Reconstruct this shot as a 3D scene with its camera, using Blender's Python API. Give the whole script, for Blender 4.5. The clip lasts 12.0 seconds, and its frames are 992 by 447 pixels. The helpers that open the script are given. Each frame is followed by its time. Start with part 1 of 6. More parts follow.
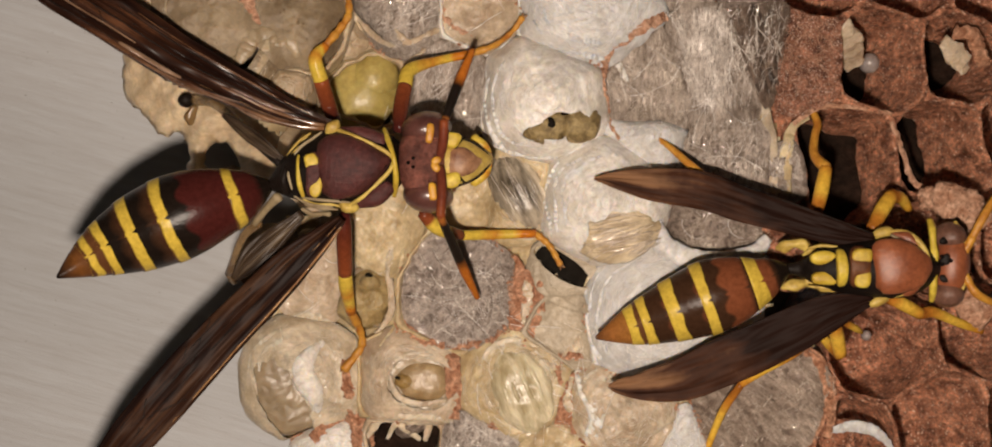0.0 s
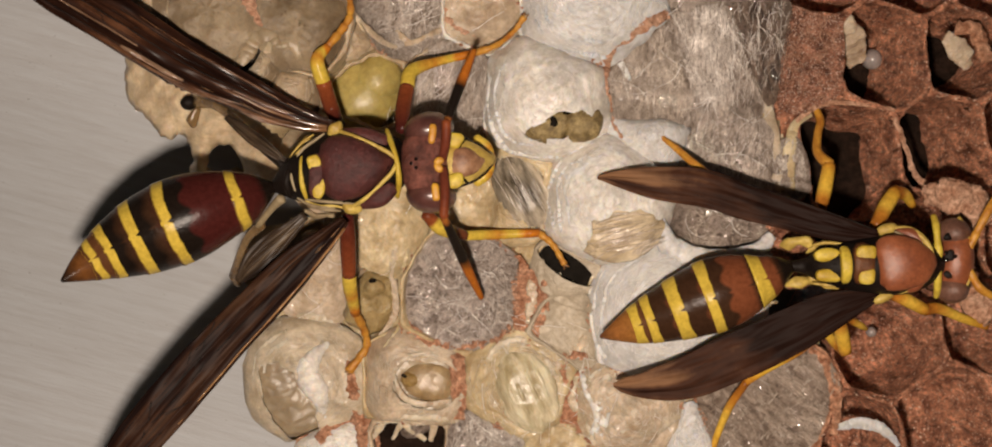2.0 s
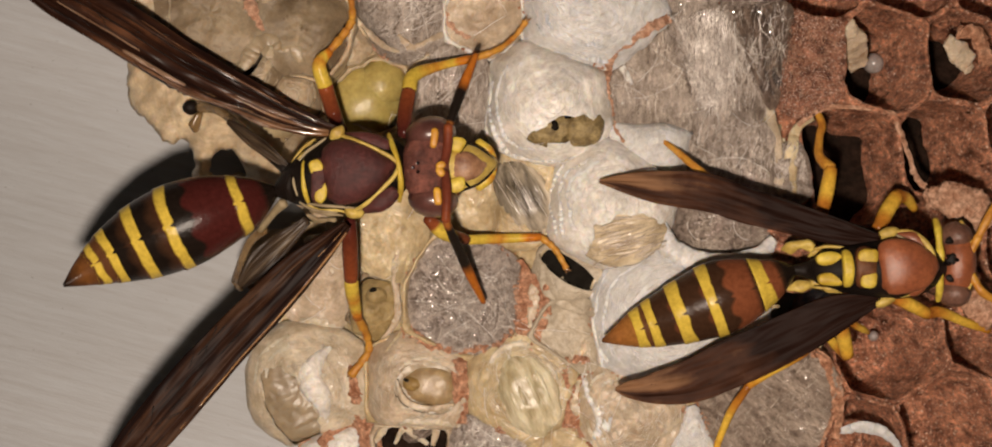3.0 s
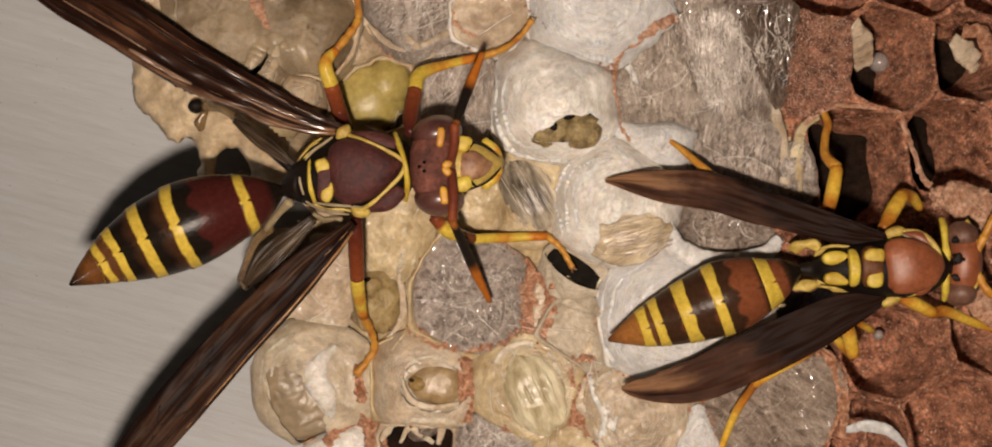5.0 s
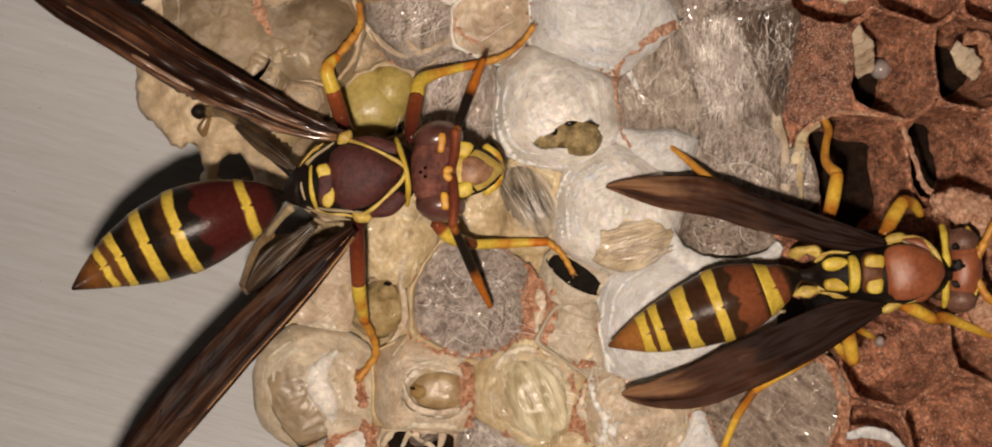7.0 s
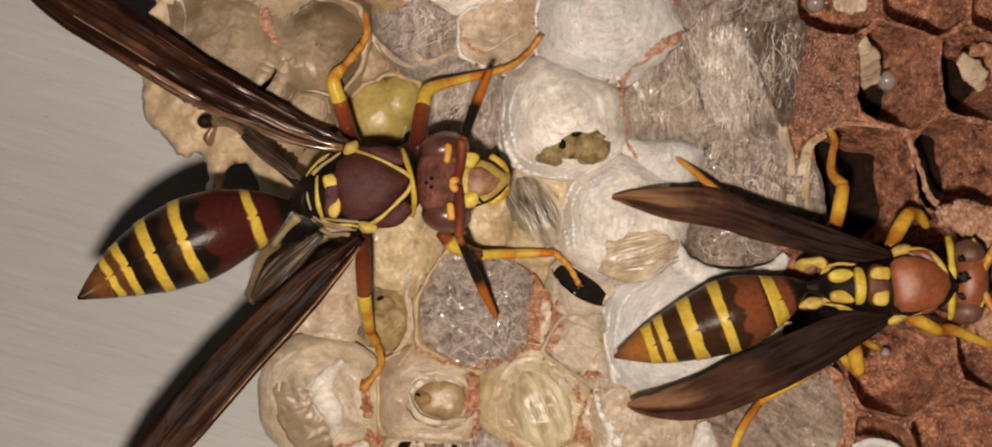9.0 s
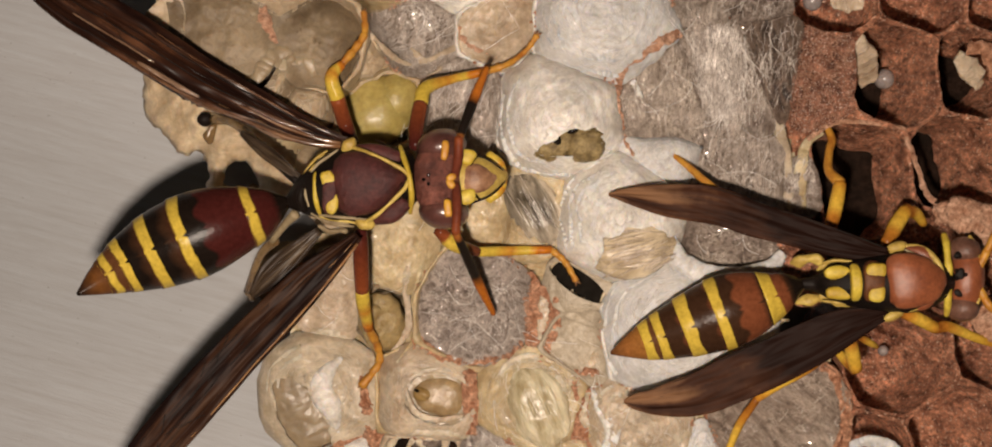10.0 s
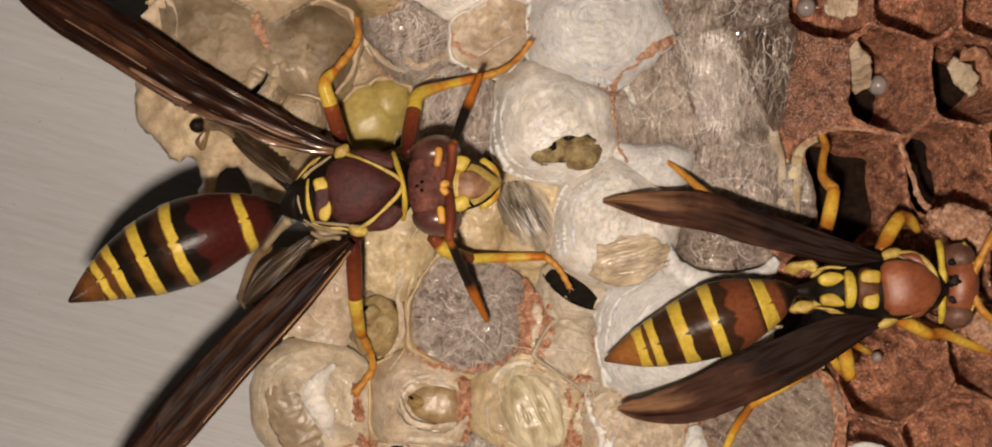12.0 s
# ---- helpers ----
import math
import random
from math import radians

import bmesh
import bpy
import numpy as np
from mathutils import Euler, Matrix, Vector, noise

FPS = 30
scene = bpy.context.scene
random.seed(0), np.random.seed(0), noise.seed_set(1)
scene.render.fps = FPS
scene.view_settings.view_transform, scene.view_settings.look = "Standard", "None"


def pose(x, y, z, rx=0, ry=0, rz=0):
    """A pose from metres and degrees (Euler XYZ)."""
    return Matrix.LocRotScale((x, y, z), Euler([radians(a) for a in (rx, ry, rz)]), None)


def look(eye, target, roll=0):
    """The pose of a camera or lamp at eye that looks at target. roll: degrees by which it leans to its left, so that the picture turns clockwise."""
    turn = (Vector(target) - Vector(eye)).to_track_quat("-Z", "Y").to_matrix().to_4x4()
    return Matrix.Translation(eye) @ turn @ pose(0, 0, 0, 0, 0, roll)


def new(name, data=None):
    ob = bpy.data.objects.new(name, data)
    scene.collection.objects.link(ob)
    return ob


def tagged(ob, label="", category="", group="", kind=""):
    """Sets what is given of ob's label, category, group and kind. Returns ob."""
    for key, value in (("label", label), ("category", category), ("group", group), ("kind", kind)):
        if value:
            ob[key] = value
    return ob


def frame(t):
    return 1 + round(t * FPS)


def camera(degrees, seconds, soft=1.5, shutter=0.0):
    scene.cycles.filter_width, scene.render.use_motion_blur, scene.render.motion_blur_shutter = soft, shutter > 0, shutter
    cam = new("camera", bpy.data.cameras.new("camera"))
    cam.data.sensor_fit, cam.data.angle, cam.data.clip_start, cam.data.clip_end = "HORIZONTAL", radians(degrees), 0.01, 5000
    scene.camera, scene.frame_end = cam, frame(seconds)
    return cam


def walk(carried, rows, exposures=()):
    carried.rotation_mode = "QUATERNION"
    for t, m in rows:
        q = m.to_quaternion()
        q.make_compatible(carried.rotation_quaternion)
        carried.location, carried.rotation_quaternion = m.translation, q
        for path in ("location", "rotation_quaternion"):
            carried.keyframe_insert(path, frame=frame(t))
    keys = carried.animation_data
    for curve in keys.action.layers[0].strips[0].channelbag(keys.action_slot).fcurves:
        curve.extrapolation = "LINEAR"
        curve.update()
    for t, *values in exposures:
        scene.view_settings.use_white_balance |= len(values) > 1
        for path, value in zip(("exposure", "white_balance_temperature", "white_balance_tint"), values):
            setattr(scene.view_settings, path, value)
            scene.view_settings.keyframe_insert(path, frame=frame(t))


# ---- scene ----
MM = 0.001  # all sizes below are in millimetres

# ---------------------------------------------------------------- camera
cam = camera(34, 12.0, soft=1.9)
PATH = [
    (0, pose(0.00015, -0.00015, 0.07688, 0.007, -0.364, 0.535)),
    (0.5, pose(0.00029, -0.00028, 0.07681, 0.086, -0.213, 0.280)),
    (1, pose(0.00022, -0.00016, 0.07682, 0.002, -0.285, 0.048)),
    (1.5, pose(0.00019, -0.00000, 0.07681, -0.088, -0.197, 0.083)),
    (2, pose(0.00026, -0.00007, 0.07686, -0.055, -0.159, 0.025)),
    (2.5, pose(0.00022, -0.00003, 0.07685, 0.009, -0.058, 0.072)),
    (3, pose(0.00027, -0.00015, 0.07690, 0.154, -0.083, -0.035)),
    (5, pose(-0.00013, 0.00003, 0.07690, -0.017, -0.175, -0.011)),
    (5.5, pose(-0.00000, 0.00000, 0.07693, -0.000, -0.000, -0.000)),
    (6, pose(0.00009, -0.00019, 0.07696, 0.149, 0.092, -0.013)),
    (6.5, pose(0.00017, -0.00008, 0.07706, 0.130, 0.094, 0.061)),
    (7, pose(0.00027, -0.00014, 0.07711, 0.312, 0.164, 0.119)),
    (9, pose(0.00015, 0.00013, 0.07712, 0.479, 0.278, 0.275)),
    (9.5, pose(0.00061, -0.00034, 0.07726, 0.731, 0.621, 0.301)),
    (10, pose(0.00084, -0.00040, 0.07739, 0.777, 0.707, 0.314)),
    (10.5, pose(0.00085, -0.00062, 0.07726, 0.957, 0.614, 0.304)),
    (11, pose(0.00058, -0.00013, 0.07722, 0.773, 0.408, 0.337)),
    (11.5, pose(0.00073, -0.00029, 0.07724, 0.919, 0.472, 0.346)),
    (12, pose(0.00071, -0.00027, 0.07719, 0.914, 0.381, 0.299)),
]
walk(cam, PATH)

# ---------------------------------------------------------------- light
world = bpy.data.worlds.new("porch_light")
world.use_nodes = True
scene.world = world
bg = world.node_tree.nodes["Background"]
bg.inputs["Color"].default_value = (1.0, 0.93, 0.85, 1)
bg.inputs["Strength"].default_value = 0.017

flash = bpy.data.lights.new("phone_flash", "AREA")
flash.shape, flash.size = "DISK", 0.0034
flash.energy, flash.color = 0.0692, (1.0, 0.832, 0.69)
lamp = new("phone_flash", flash)
lamp.matrix_world = look((-0.0027, -0.0088, 0.077), (0.0, 0.0, 0.0))


# ---------------------------------------------------------------- materials
def node_tree(name):
    m = bpy.data.materials.new(name)
    m.use_nodes = True
    nt = m.node_tree
    return m, nt, nt.nodes["Principled BSDF"]


def link(nt, a, b):
    nt.links.new(a, b)


def noise_node(nt, scale, detail=4.0, rough=0.6, stretch=None, turn=0.0, source="Object"):
    tc = nt.nodes.new("ShaderNodeTexCoord")
    mp = nt.nodes.new("ShaderNodeMapping")
    mp.vector_type = "TEXTURE"
    mp.inputs["Scale"].default_value = [1 / k for k in stretch or (1, 1, 1)]
    mp.inputs["Rotation"].default_value = (0, 0, radians(turn))
    link(nt, tc.outputs[source], mp.inputs["Vector"])
    n = nt.nodes.new("ShaderNodeTexNoise")
    n.inputs["Scale"].default_value = scale
    n.inputs["Detail"].default_value = detail
    n.inputs["Roughness"].default_value = rough
    link(nt, mp.outputs["Vector"], n.inputs["Vector"])
    return n


def ramp_node(nt, fac, stops):
    r = nt.nodes.new("ShaderNodeValToRGB")
    el = r.color_ramp.elements
    while len(el) < len(stops):
        el.new(0.5)
    for e, (p, c) in zip(el, stops):
        e.position, e.color = p, (*c, 1) if len(c) == 3 else c
    link(nt, fac, r.inputs["Fac"])
    return r


def mix_node(nt, fac, a, b, mode="MIX"):
    x = nt.nodes.new("ShaderNodeMix")
    x.data_type, x.blend_type = "RGBA", mode
    for sock, v in ((0, fac), (6, a), (7, b)):
        if hasattr(v, "links"):
            link(nt, v, x.inputs[sock])
        elif sock == 0:
            x.inputs[0].default_value = v
        else:
            x.inputs[sock].default_value = (*v, 1)
    return x.outputs[2]


def math_node(nt, op, a, b=0.0, clamp=False):
    x = nt.nodes.new("ShaderNodeMath")
    x.operation, x.use_clamp = op, clamp
    for i, v in enumerate((a, b)):
        if hasattr(v, "links"):
            link(nt, v, x.inputs[i])
        else:
            x.inputs[i].default_value = v
    return x.outputs[0]


def add_bump(nt, bsdf, height, depth, strength=1.0, coarse=None, lump=0.0):
    b = nt.nodes.new("ShaderNodeBump")
    if lump:
        c = nt.nodes.new("ShaderNodeBump")
        c.inputs["Distance"].default_value = lump * MM
        link(nt, coarse, c.inputs["Height"])
        link(nt, c.outputs["Normal"], b.inputs["Normal"])
    b.inputs["Distance"].default_value = depth * MM
    b.inputs["Strength"].default_value = strength
    link(nt, height, b.inputs["Height"])
    link(nt, b.outputs["Normal"], bsdf.inputs["Normal"])
    link(nt, b.outputs["Normal"], bsdf.inputs["Coat Normal"])


def grained(name, dark, light, coarse=400, fine=5000, rough=0.7, bump=0.05, spec=0.4, stretch=None, turn=0.0,
            speck=None, see_through=0.0, sub=0.0, coat=0.0, depth=0.0, swirl=0.0, lump=0.0, lumps=1500, coat_rough=0.08, speck_at=0.61, facet=0):
    """A surface with patches (coarse), grain (fine) and relief."""
    m, nt, p = node_tree(name)
    a = noise_node(nt, coarse, 3, 0.55, stretch, turn)
    b = noise_node(nt, fine, 6, 0.7, stretch, turn)
    a.inputs["Distortion"].default_value = swirl
    b.inputs["Distortion"].default_value = swirl * 2
    mid = [0.5 * (u + v) for u, v in zip(dark, light)]
    base = ramp_node(nt, a.outputs["Fac"], [(0.3, dark), (0.5, mid), (0.7, light)]).outputs["Color"]
    grain = ramp_node(nt, b.outputs["Fac"], [(0.32, (0.74 - depth, 0.71 - depth, 0.69 - depth)), (0.66, (1.12 + depth * 0.5,) * 3)]).outputs["Color"]
    col = mix_node(nt, 1.0, base, grain, "MULTIPLY")
    if speck:
        s = noise_node(nt, fine * 1.7, 2, 0.5)
        msk = ramp_node(nt, s.outputs["Fac"], [(speck_at, (0, 0, 0)), (speck_at + 0.07, (1, 1, 1))]).outputs["Color"]
        col = mix_node(nt, msk, col, speck)
    link(nt, col, p.inputs["Base Color"])
    p.inputs["Roughness"].default_value = rough
    p.inputs["Specular IOR Level"].default_value = spec
    if coat:
        p.inputs["Coat Weight"].default_value = coat
        p.inputs["Coat Roughness"].default_value = coat_rough
    if sub:
        p.inputs["Subsurface Weight"].default_value = sub
        p.inputs["Subsurface Radius"].default_value = (1, 0.7, 0.45)
        p.inputs["Subsurface Scale"].default_value = 0.4 * MM
    if lump:
        c = noise_node(nt, lumps, 3, 0.5, stretch, turn)
        c.inputs["Distortion"].default_value = swirl
        a = c
    add_bump(nt, p, b.outputs["Fac"], bump, 1.0, a.outputs["Fac"], lump)
    if facet:
        g = noise_node(nt, facet, 1.0, 0.5, stretch, turn)
        shine = nt.nodes.new("ShaderNodeBump")
        shine.inputs["Distance"].default_value = 0.16 * MM
        link(nt, g.outputs["Fac"], shine.inputs["Height"])
        link(nt, shine.outputs["Normal"], p.inputs["Coat Normal"])
        p.inputs["Coat IOR"].default_value = 1.8
    if see_through:
        t = nt.nodes.new("ShaderNodeBsdfTransparent")
        x = nt.nodes.new("ShaderNodeMixShader")
        x.inputs[0].default_value = see_through
        link(nt, p.outputs[0], x.inputs[1])
        link(nt, t.outputs[0], x.inputs[2])
        link(nt, x.outputs[0], nt.nodes["Material Output"].inputs["Surface"])
    return m


def spun(name, dark, light, rings=0.22, relief=0.035, rough=0.42, sub=0.6, spec=0.4, wetness=0.09):
    """Spun silk: strokes that circle the middle of the cap (its UV, in millimetres), mottling and fine fibres."""
    m, nt, p = node_tree(name)
    uv = nt.nodes.new("ShaderNodeUVMap")
    drift = noise_node(nt, 420, 3, 0.6)

    def vec(op, a, b=None):
        x = nt.nodes.new("ShaderNodeVectorMath")
        x.operation = op
        for i, v in enumerate((a, b)):
            if hasattr(v, "links"):
                link(nt, v, x.inputs[i])
            elif v is not None:
                x.inputs[i].default_value = v
        return x.outputs["Value"] if op == "LENGTH" else x.outputs["Vector"]
    bent = vec("ADD", uv.outputs["UV"], vec("MULTIPLY", vec("SUBTRACT", drift.outputs["Color"], (0.5, 0.5, 0.5)), (2.2, 2.2, 0)))
    far, way = vec("LENGTH", bent), vec("NORMALIZE", bent)

    def circling(along, across, detail):
        c = nt.nodes.new("ShaderNodeCombineXYZ")
        link(nt, math_node(nt, "MULTIPLY", far, across), c.inputs[2])
        n = nt.nodes.new("ShaderNodeTexNoise")
        n.inputs["Scale"].default_value, n.inputs["Detail"].default_value, n.inputs["Roughness"].default_value = 1.0, detail, 0.6
        link(nt, vec("ADD", vec("MULTIPLY", way, (along, along, along)), c.outputs[0]), n.inputs["Vector"])
        return n.outputs["Fac"]
    broad, fine = circling(2.4, 4.5, 3), circling(5.0, 14.0, 4)
    mottle = noise_node(nt, 700, 5, 0.6)
    speck = noise_node(nt, 5200, 3, 0.6)
    base = ramp_node(nt, mottle.outputs["Fac"], [(0.3, dark), (0.7, light)]).outputs["Color"]
    for fac, k in ((broad, rings), (fine, rings * 0.8), (speck.outputs["Fac"], 0.14)):
        tone = ramp_node(nt, fac, [(0.3, (1 - k, 1 - k * 1.06, 1 - k * 1.16)), (0.68, (1 + 0.3 * k,) * 3)]).outputs["Color"]
        base = mix_node(nt, 1.0, base, tone, "MULTIPLY")
    link(nt, base, p.inputs["Base Color"])
    p.inputs["Roughness"].default_value = rough
    p.inputs["Specular IOR Level"].default_value = spec
    p.inputs["Subsurface Weight"].default_value = sub
    p.inputs["Subsurface Radius"].default_value = (1, 0.75, 0.5)
    p.inputs["Subsurface Scale"].default_value = 0.3 * MM
    add_bump(nt, p, math_node(nt, "ADD", fine, math_node(nt, "MULTIPLY", speck.outputs["Fac"], 0.35)), relief, 1.0, broad, relief * 1.6)
    wet = nt.nodes.new("ShaderNodeBump")
    wet.inputs["Distance"].default_value = 0.22 * MM
    link(nt, noise_node(nt, 1300, 2, 0.5).outputs["Fac"], wet.inputs["Height"])
    link(nt, wet.outputs["Normal"], p.inputs["Coat Normal"])
    p.inputs["Coat Weight"].default_value = wetness
    p.inputs["Coat Roughness"].default_value = 0.13
    return m


def ribbed(name, dark, mid, light, rough=0.25, spec=0.5, coat=0.0, relief=0.05, see=(0.0, 0.2), bands=3.0, low=0.40, high=0.66, paler=0.0, fine=(0.55, 1.25)):
    """Wing skin: dark and paler stripes run along it (UV: across, and along in millimetres); thin places let light through."""
    m, nt, p = node_tree(name)
    uv = nt.nodes.new("ShaderNodeUVMap")

    def streak(kx, ky, detail):
        mp = nt.nodes.new("ShaderNodeMapping")
        mp.inputs["Scale"].default_value = (kx, ky, 1)
        link(nt, uv.outputs["UV"], mp.inputs["Vector"])
        n = nt.nodes.new("ShaderNodeTexNoise")
        n.inputs["Scale"].default_value, n.inputs["Detail"].default_value = 1.0, detail
        link(nt, mp.outputs["Vector"], n.inputs["Vector"])
        return n.outputs["Fac"]
    a, b = streak(bands, 0.13, 3), streak(bands * 4.5, 0.45, 4)
    blot = noise_node(nt, 520, 4, 0.6)
    mix = math_node(nt, "ADD", math_node(nt, "MULTIPLY", a, 0.72), math_node(nt, "MULTIPLY", blot.outputs["Fac"], 0.28))
    if paler:
        run = nt.nodes.new("ShaderNodeSeparateXYZ")
        link(nt, uv.outputs["UV"], run.inputs[0])
        mix = math_node(nt, "ADD", mix, math_node(nt, "MULTIPLY", math_node(nt, "SUBTRACT", run.outputs[1], 6.0), paler))
    col = ramp_node(nt, mix, [(low, dark), (0.5 * (low + high), mid), (high, light)]).outputs["Color"]
    col = mix_node(nt, 1.0, col, ramp_node(nt, b, [(0.3, (fine[0],) * 3), (0.7, (fine[1],) * 3)]).outputs["Color"], "MULTIPLY")
    link(nt, col, p.inputs["Base Color"])
    p.inputs["Roughness"].default_value = rough
    p.inputs["Specular IOR Level"].default_value = spec
    p.inputs["Coat Weight"].default_value = coat
    p.inputs["Coat Roughness"].default_value = 0.12
    add_bump(nt, p, b, relief, 1.0, a, relief * 3)
    t = nt.nodes.new("ShaderNodeBsdfTransparent")
    x = nt.nodes.new("ShaderNodeMixShader")
    link(nt, ramp_node(nt, mix, [(low, (see[0],) * 3), (high, (see[1],) * 3)]).outputs["Color"], x.inputs[0])
    link(nt, p.outputs[0], x.inputs[1])
    link(nt, t.outputs[0], x.inputs[2])
    link(nt, x.outputs[0], nt.nodes["Material Output"].inputs["Surface"])
    return m


def banded(name, stops, wobble=0.10, side=0.0, rough=0.24, spec=0.13, spur=0.0, lobe=0.0, teeth=0.0):
    """Cuticle whose colour runs along the part (its first UV), with wavy borders and fine pits."""
    m, nt, p = node_tree(name)
    uv = nt.nodes.new("ShaderNodeUVMap")
    sep = nt.nodes.new("ShaderNodeSeparateXYZ")
    link(nt, uv.outputs["UV"], sep.inputs[0])
    n = noise_node(nt, 900, 4, 0.6)
    shift = math_node(nt, "MULTIPLY", math_node(nt, "SUBTRACT", n.outputs["Fac"], 0.5), wobble * 2)
    u = math_node(nt, "ADD", sep.outputs[0], shift)
    if side:
        away = math_node(nt, "ABSOLUTE", math_node(nt, "SUBTRACT", sep.outputs[1], 0.5))
        u = math_node(nt, "ADD", u, math_node(nt, "MULTIPLY", away, side))
    if spur:
        away = math_node(nt, "ABSOLUTE", math_node(nt, "SUBTRACT", sep.outputs[1], 0.5))
        u = math_node(nt, "SUBTRACT", u, math_node(nt, "MULTIPLY", math_node(nt, "SUBTRACT", 1.0, math_node(nt, "MULTIPLY", away, 110.0), True), spur))
        wave = math_node(nt, "MULTIPLY", math_node(nt, "COSINE", math_node(nt, "MULTIPLY", away, 34.0)), lobe)
        u = math_node(nt, "ADD", u, wave)
    if teeth:
        front = math_node(nt, "SUBTRACT", 1.0, math_node(nt, "MULTIPLY", math_node(nt, "ABSOLUTE", math_node(nt, "SUBTRACT", u, teeth)), 4.5), True)
        scallop = math_node(nt, "MULTIPLY", math_node(nt, "COSINE", math_node(nt, "MULTIPLY", away, 52.0)), 0.08)
        u = math_node(nt, "ADD", u, math_node(nt, "MULTIPLY", front, scallop))
    r = ramp_node(nt, u, stops)
    f = noise_node(nt, 4200, 4, 0.65)
    grain = ramp_node(nt, f.outputs["Fac"], [(0.3, (0.74, 0.72, 0.70)), (0.7, (1.12, 1.12, 1.12))]).outputs["Color"]
    link(nt, mix_node(nt, 1.0, r.outputs["Color"], grain, "MULTIPLY"), p.inputs["Base Color"])
    p.inputs["Roughness"].default_value = rough
    p.inputs["Specular IOR Level"].default_value = spec
    add_bump(nt, p, f.outputs["Fac"], 0.018)
    return m


YEL = (0.61, 0.435, 0.062)
ORANGE = (0.56, 0.18, 0.015)
RED = (0.060, 0.0125, 0.0105)
RUST = (0.18, 0.056, 0.024)
BLACK = (0.012, 0.008, 0.006)
BROWN = (0.11, 0.045, 0.018)
DUSK = (0.045, 0.021, 0.011)

M_PANEL = grained("painted_board", (0.436, 0.449, 0.462), (0.530, 0.543, 0.560), 70, 3200, 0.42, 0.05, 0.3, (0.08, 1.0, 1), -15, depth=-0.17, speck=(0.20, 0.18, 0.16), speck_at=0.735)
# bright specks of both browns: pale fibres, and sparkle put into the colour
M_BROWN = grained("brown_paper", (0.21, 0.068, 0.034), (1.0, 0.455, 0.265), 1300, 4300, 0.45, 0.3, 0.5, (1, 1, 0.5), 0, speck=(1.0, 0.72, 0.54), depth=0.52, lump=0.7, lumps=1900, coat=0.7, coat_rough=0.1, speck_at=0.615)
M_BROWN_MAT = grained("brown_felt", (0.15, 0.052, 0.028), (0.70, 0.32, 0.20), 1700, 8200, 0.45, 0.22, 0.5, speck=(1.0, 0.78, 0.64), depth=0.46, lump=0.5, lumps=2000, coat=0.9, coat_rough=0.12, speck_at=0.585)
M_RUST = grained("rust_paper", (0.42, 0.165, 0.08), (0.80, 0.45, 0.285), 2600, 5200, 0.55, 0.25, 0.4, depth=0.2, lump=0.25, coat=0.25, coat_rough=0.15)
M_PEACH = grained("peach_paper", (0.46, 0.21, 0.115), (0.78, 0.50, 0.35), 2600, 5200, 0.6, 0.2, 0.4, depth=0.1, lump=0.2)
M_CREAM = spun("cream_paper", (0.42, 0.304, 0.162), (0.77, 0.637, 0.411), 0.18, 0.022)
M_MILK = spun("milky_film", (0.43, 0.323, 0.224), (0.77, 0.642, 0.492), 0.18, 0.022)
M_TAN = grained("brown_film", (0.15, 0.107, 0.064), (0.33, 0.255, 0.163), 330, 2600, 0.5, 0.03, 0.35, sub=0.5, depth=-0.02, swirl=0.8, lump=0.05, lumps=420, speck=(0.10, 0.06, 0.03), speck_at=0.70)
M_EDGE = spun("torn_beige_film", (0.48, 0.358, 0.224), (0.84, 0.686, 0.477), 0.14, 0.03)
M_IVORY = spun("ivory_film", (0.47, 0.377, 0.263), (0.81, 0.701, 0.549), 0.16, 0.022)
M_BEIGE = grained("beige_film", (0.34, 0.25, 0.155), (0.62, 0.50, 0.35), 420, 2600, 0.48, 0.03, 0.4, sub=0.6, depth=-0.04, swirl=0.6, lump=0.05, lumps=600)
M_OLIVE = grained("grey_film", (0.34, 0.285, 0.21), (0.56, 0.485, 0.37), 500, 3200, 0.45, 0.03, 0.4, depth=0.0, swirl=0.8, lump=0.05, lumps=900)
M_WHITE = spun("white_silk", (0.72, 0.665, 0.60), (0.96, 0.935, 0.90), 0.20, 0.02, wetness=0.05)
M_PURE = spun("clean_silk", (0.565, 0.55, 0.54), (0.79, 0.785, 0.785), 0.15, 0.022, wetness=0.05)
M_GREY = grained("grey_silk", (0.25, 0.19, 0.158), (0.80, 0.69, 0.605), 1900, 6500, 0.3, 0.2, 0.5, depth=0.18, swirl=1.2, lump=0.3, lumps=2200, coat=0.4, coat_rough=0.06, facet=2600)
M_SILK = grained("tan_silk", (0.22, 0.16, 0.12), (0.80, 0.685, 0.585), 1900, 6500, 0.3, 0.2, 0.5, (1.0, 0.4, 1), 0, depth=0.18, swirl=1.2, lump=0.3, lumps=2200, coat=0.7, coat_rough=0.06, facet=5200)
M_SHRED = grained("shredded_brown_silk", (0.20, 0.135, 0.10), (0.68, 0.55, 0.445), 1600, 6500, 0.3, 0.2, 0.5, (1.0, 0.3, 1), 50, depth=0.18, swirl=1.5, lump=0.35, lumps=1800, coat=0.22, coat_rough=0.06, facet=4600)
M_DARKSILK = grained("dark_glossy_silk", (0.06, 0.038, 0.027), (0.42, 0.30, 0.225), 2200, 7000, 0.28, 0.3, 0.5, (1.0, 0.45, 1), 0, depth=0.2, swirl=1.0, lump=0.3, lumps=2500, coat=1.0, coat_rough=0.06, facet=4200)
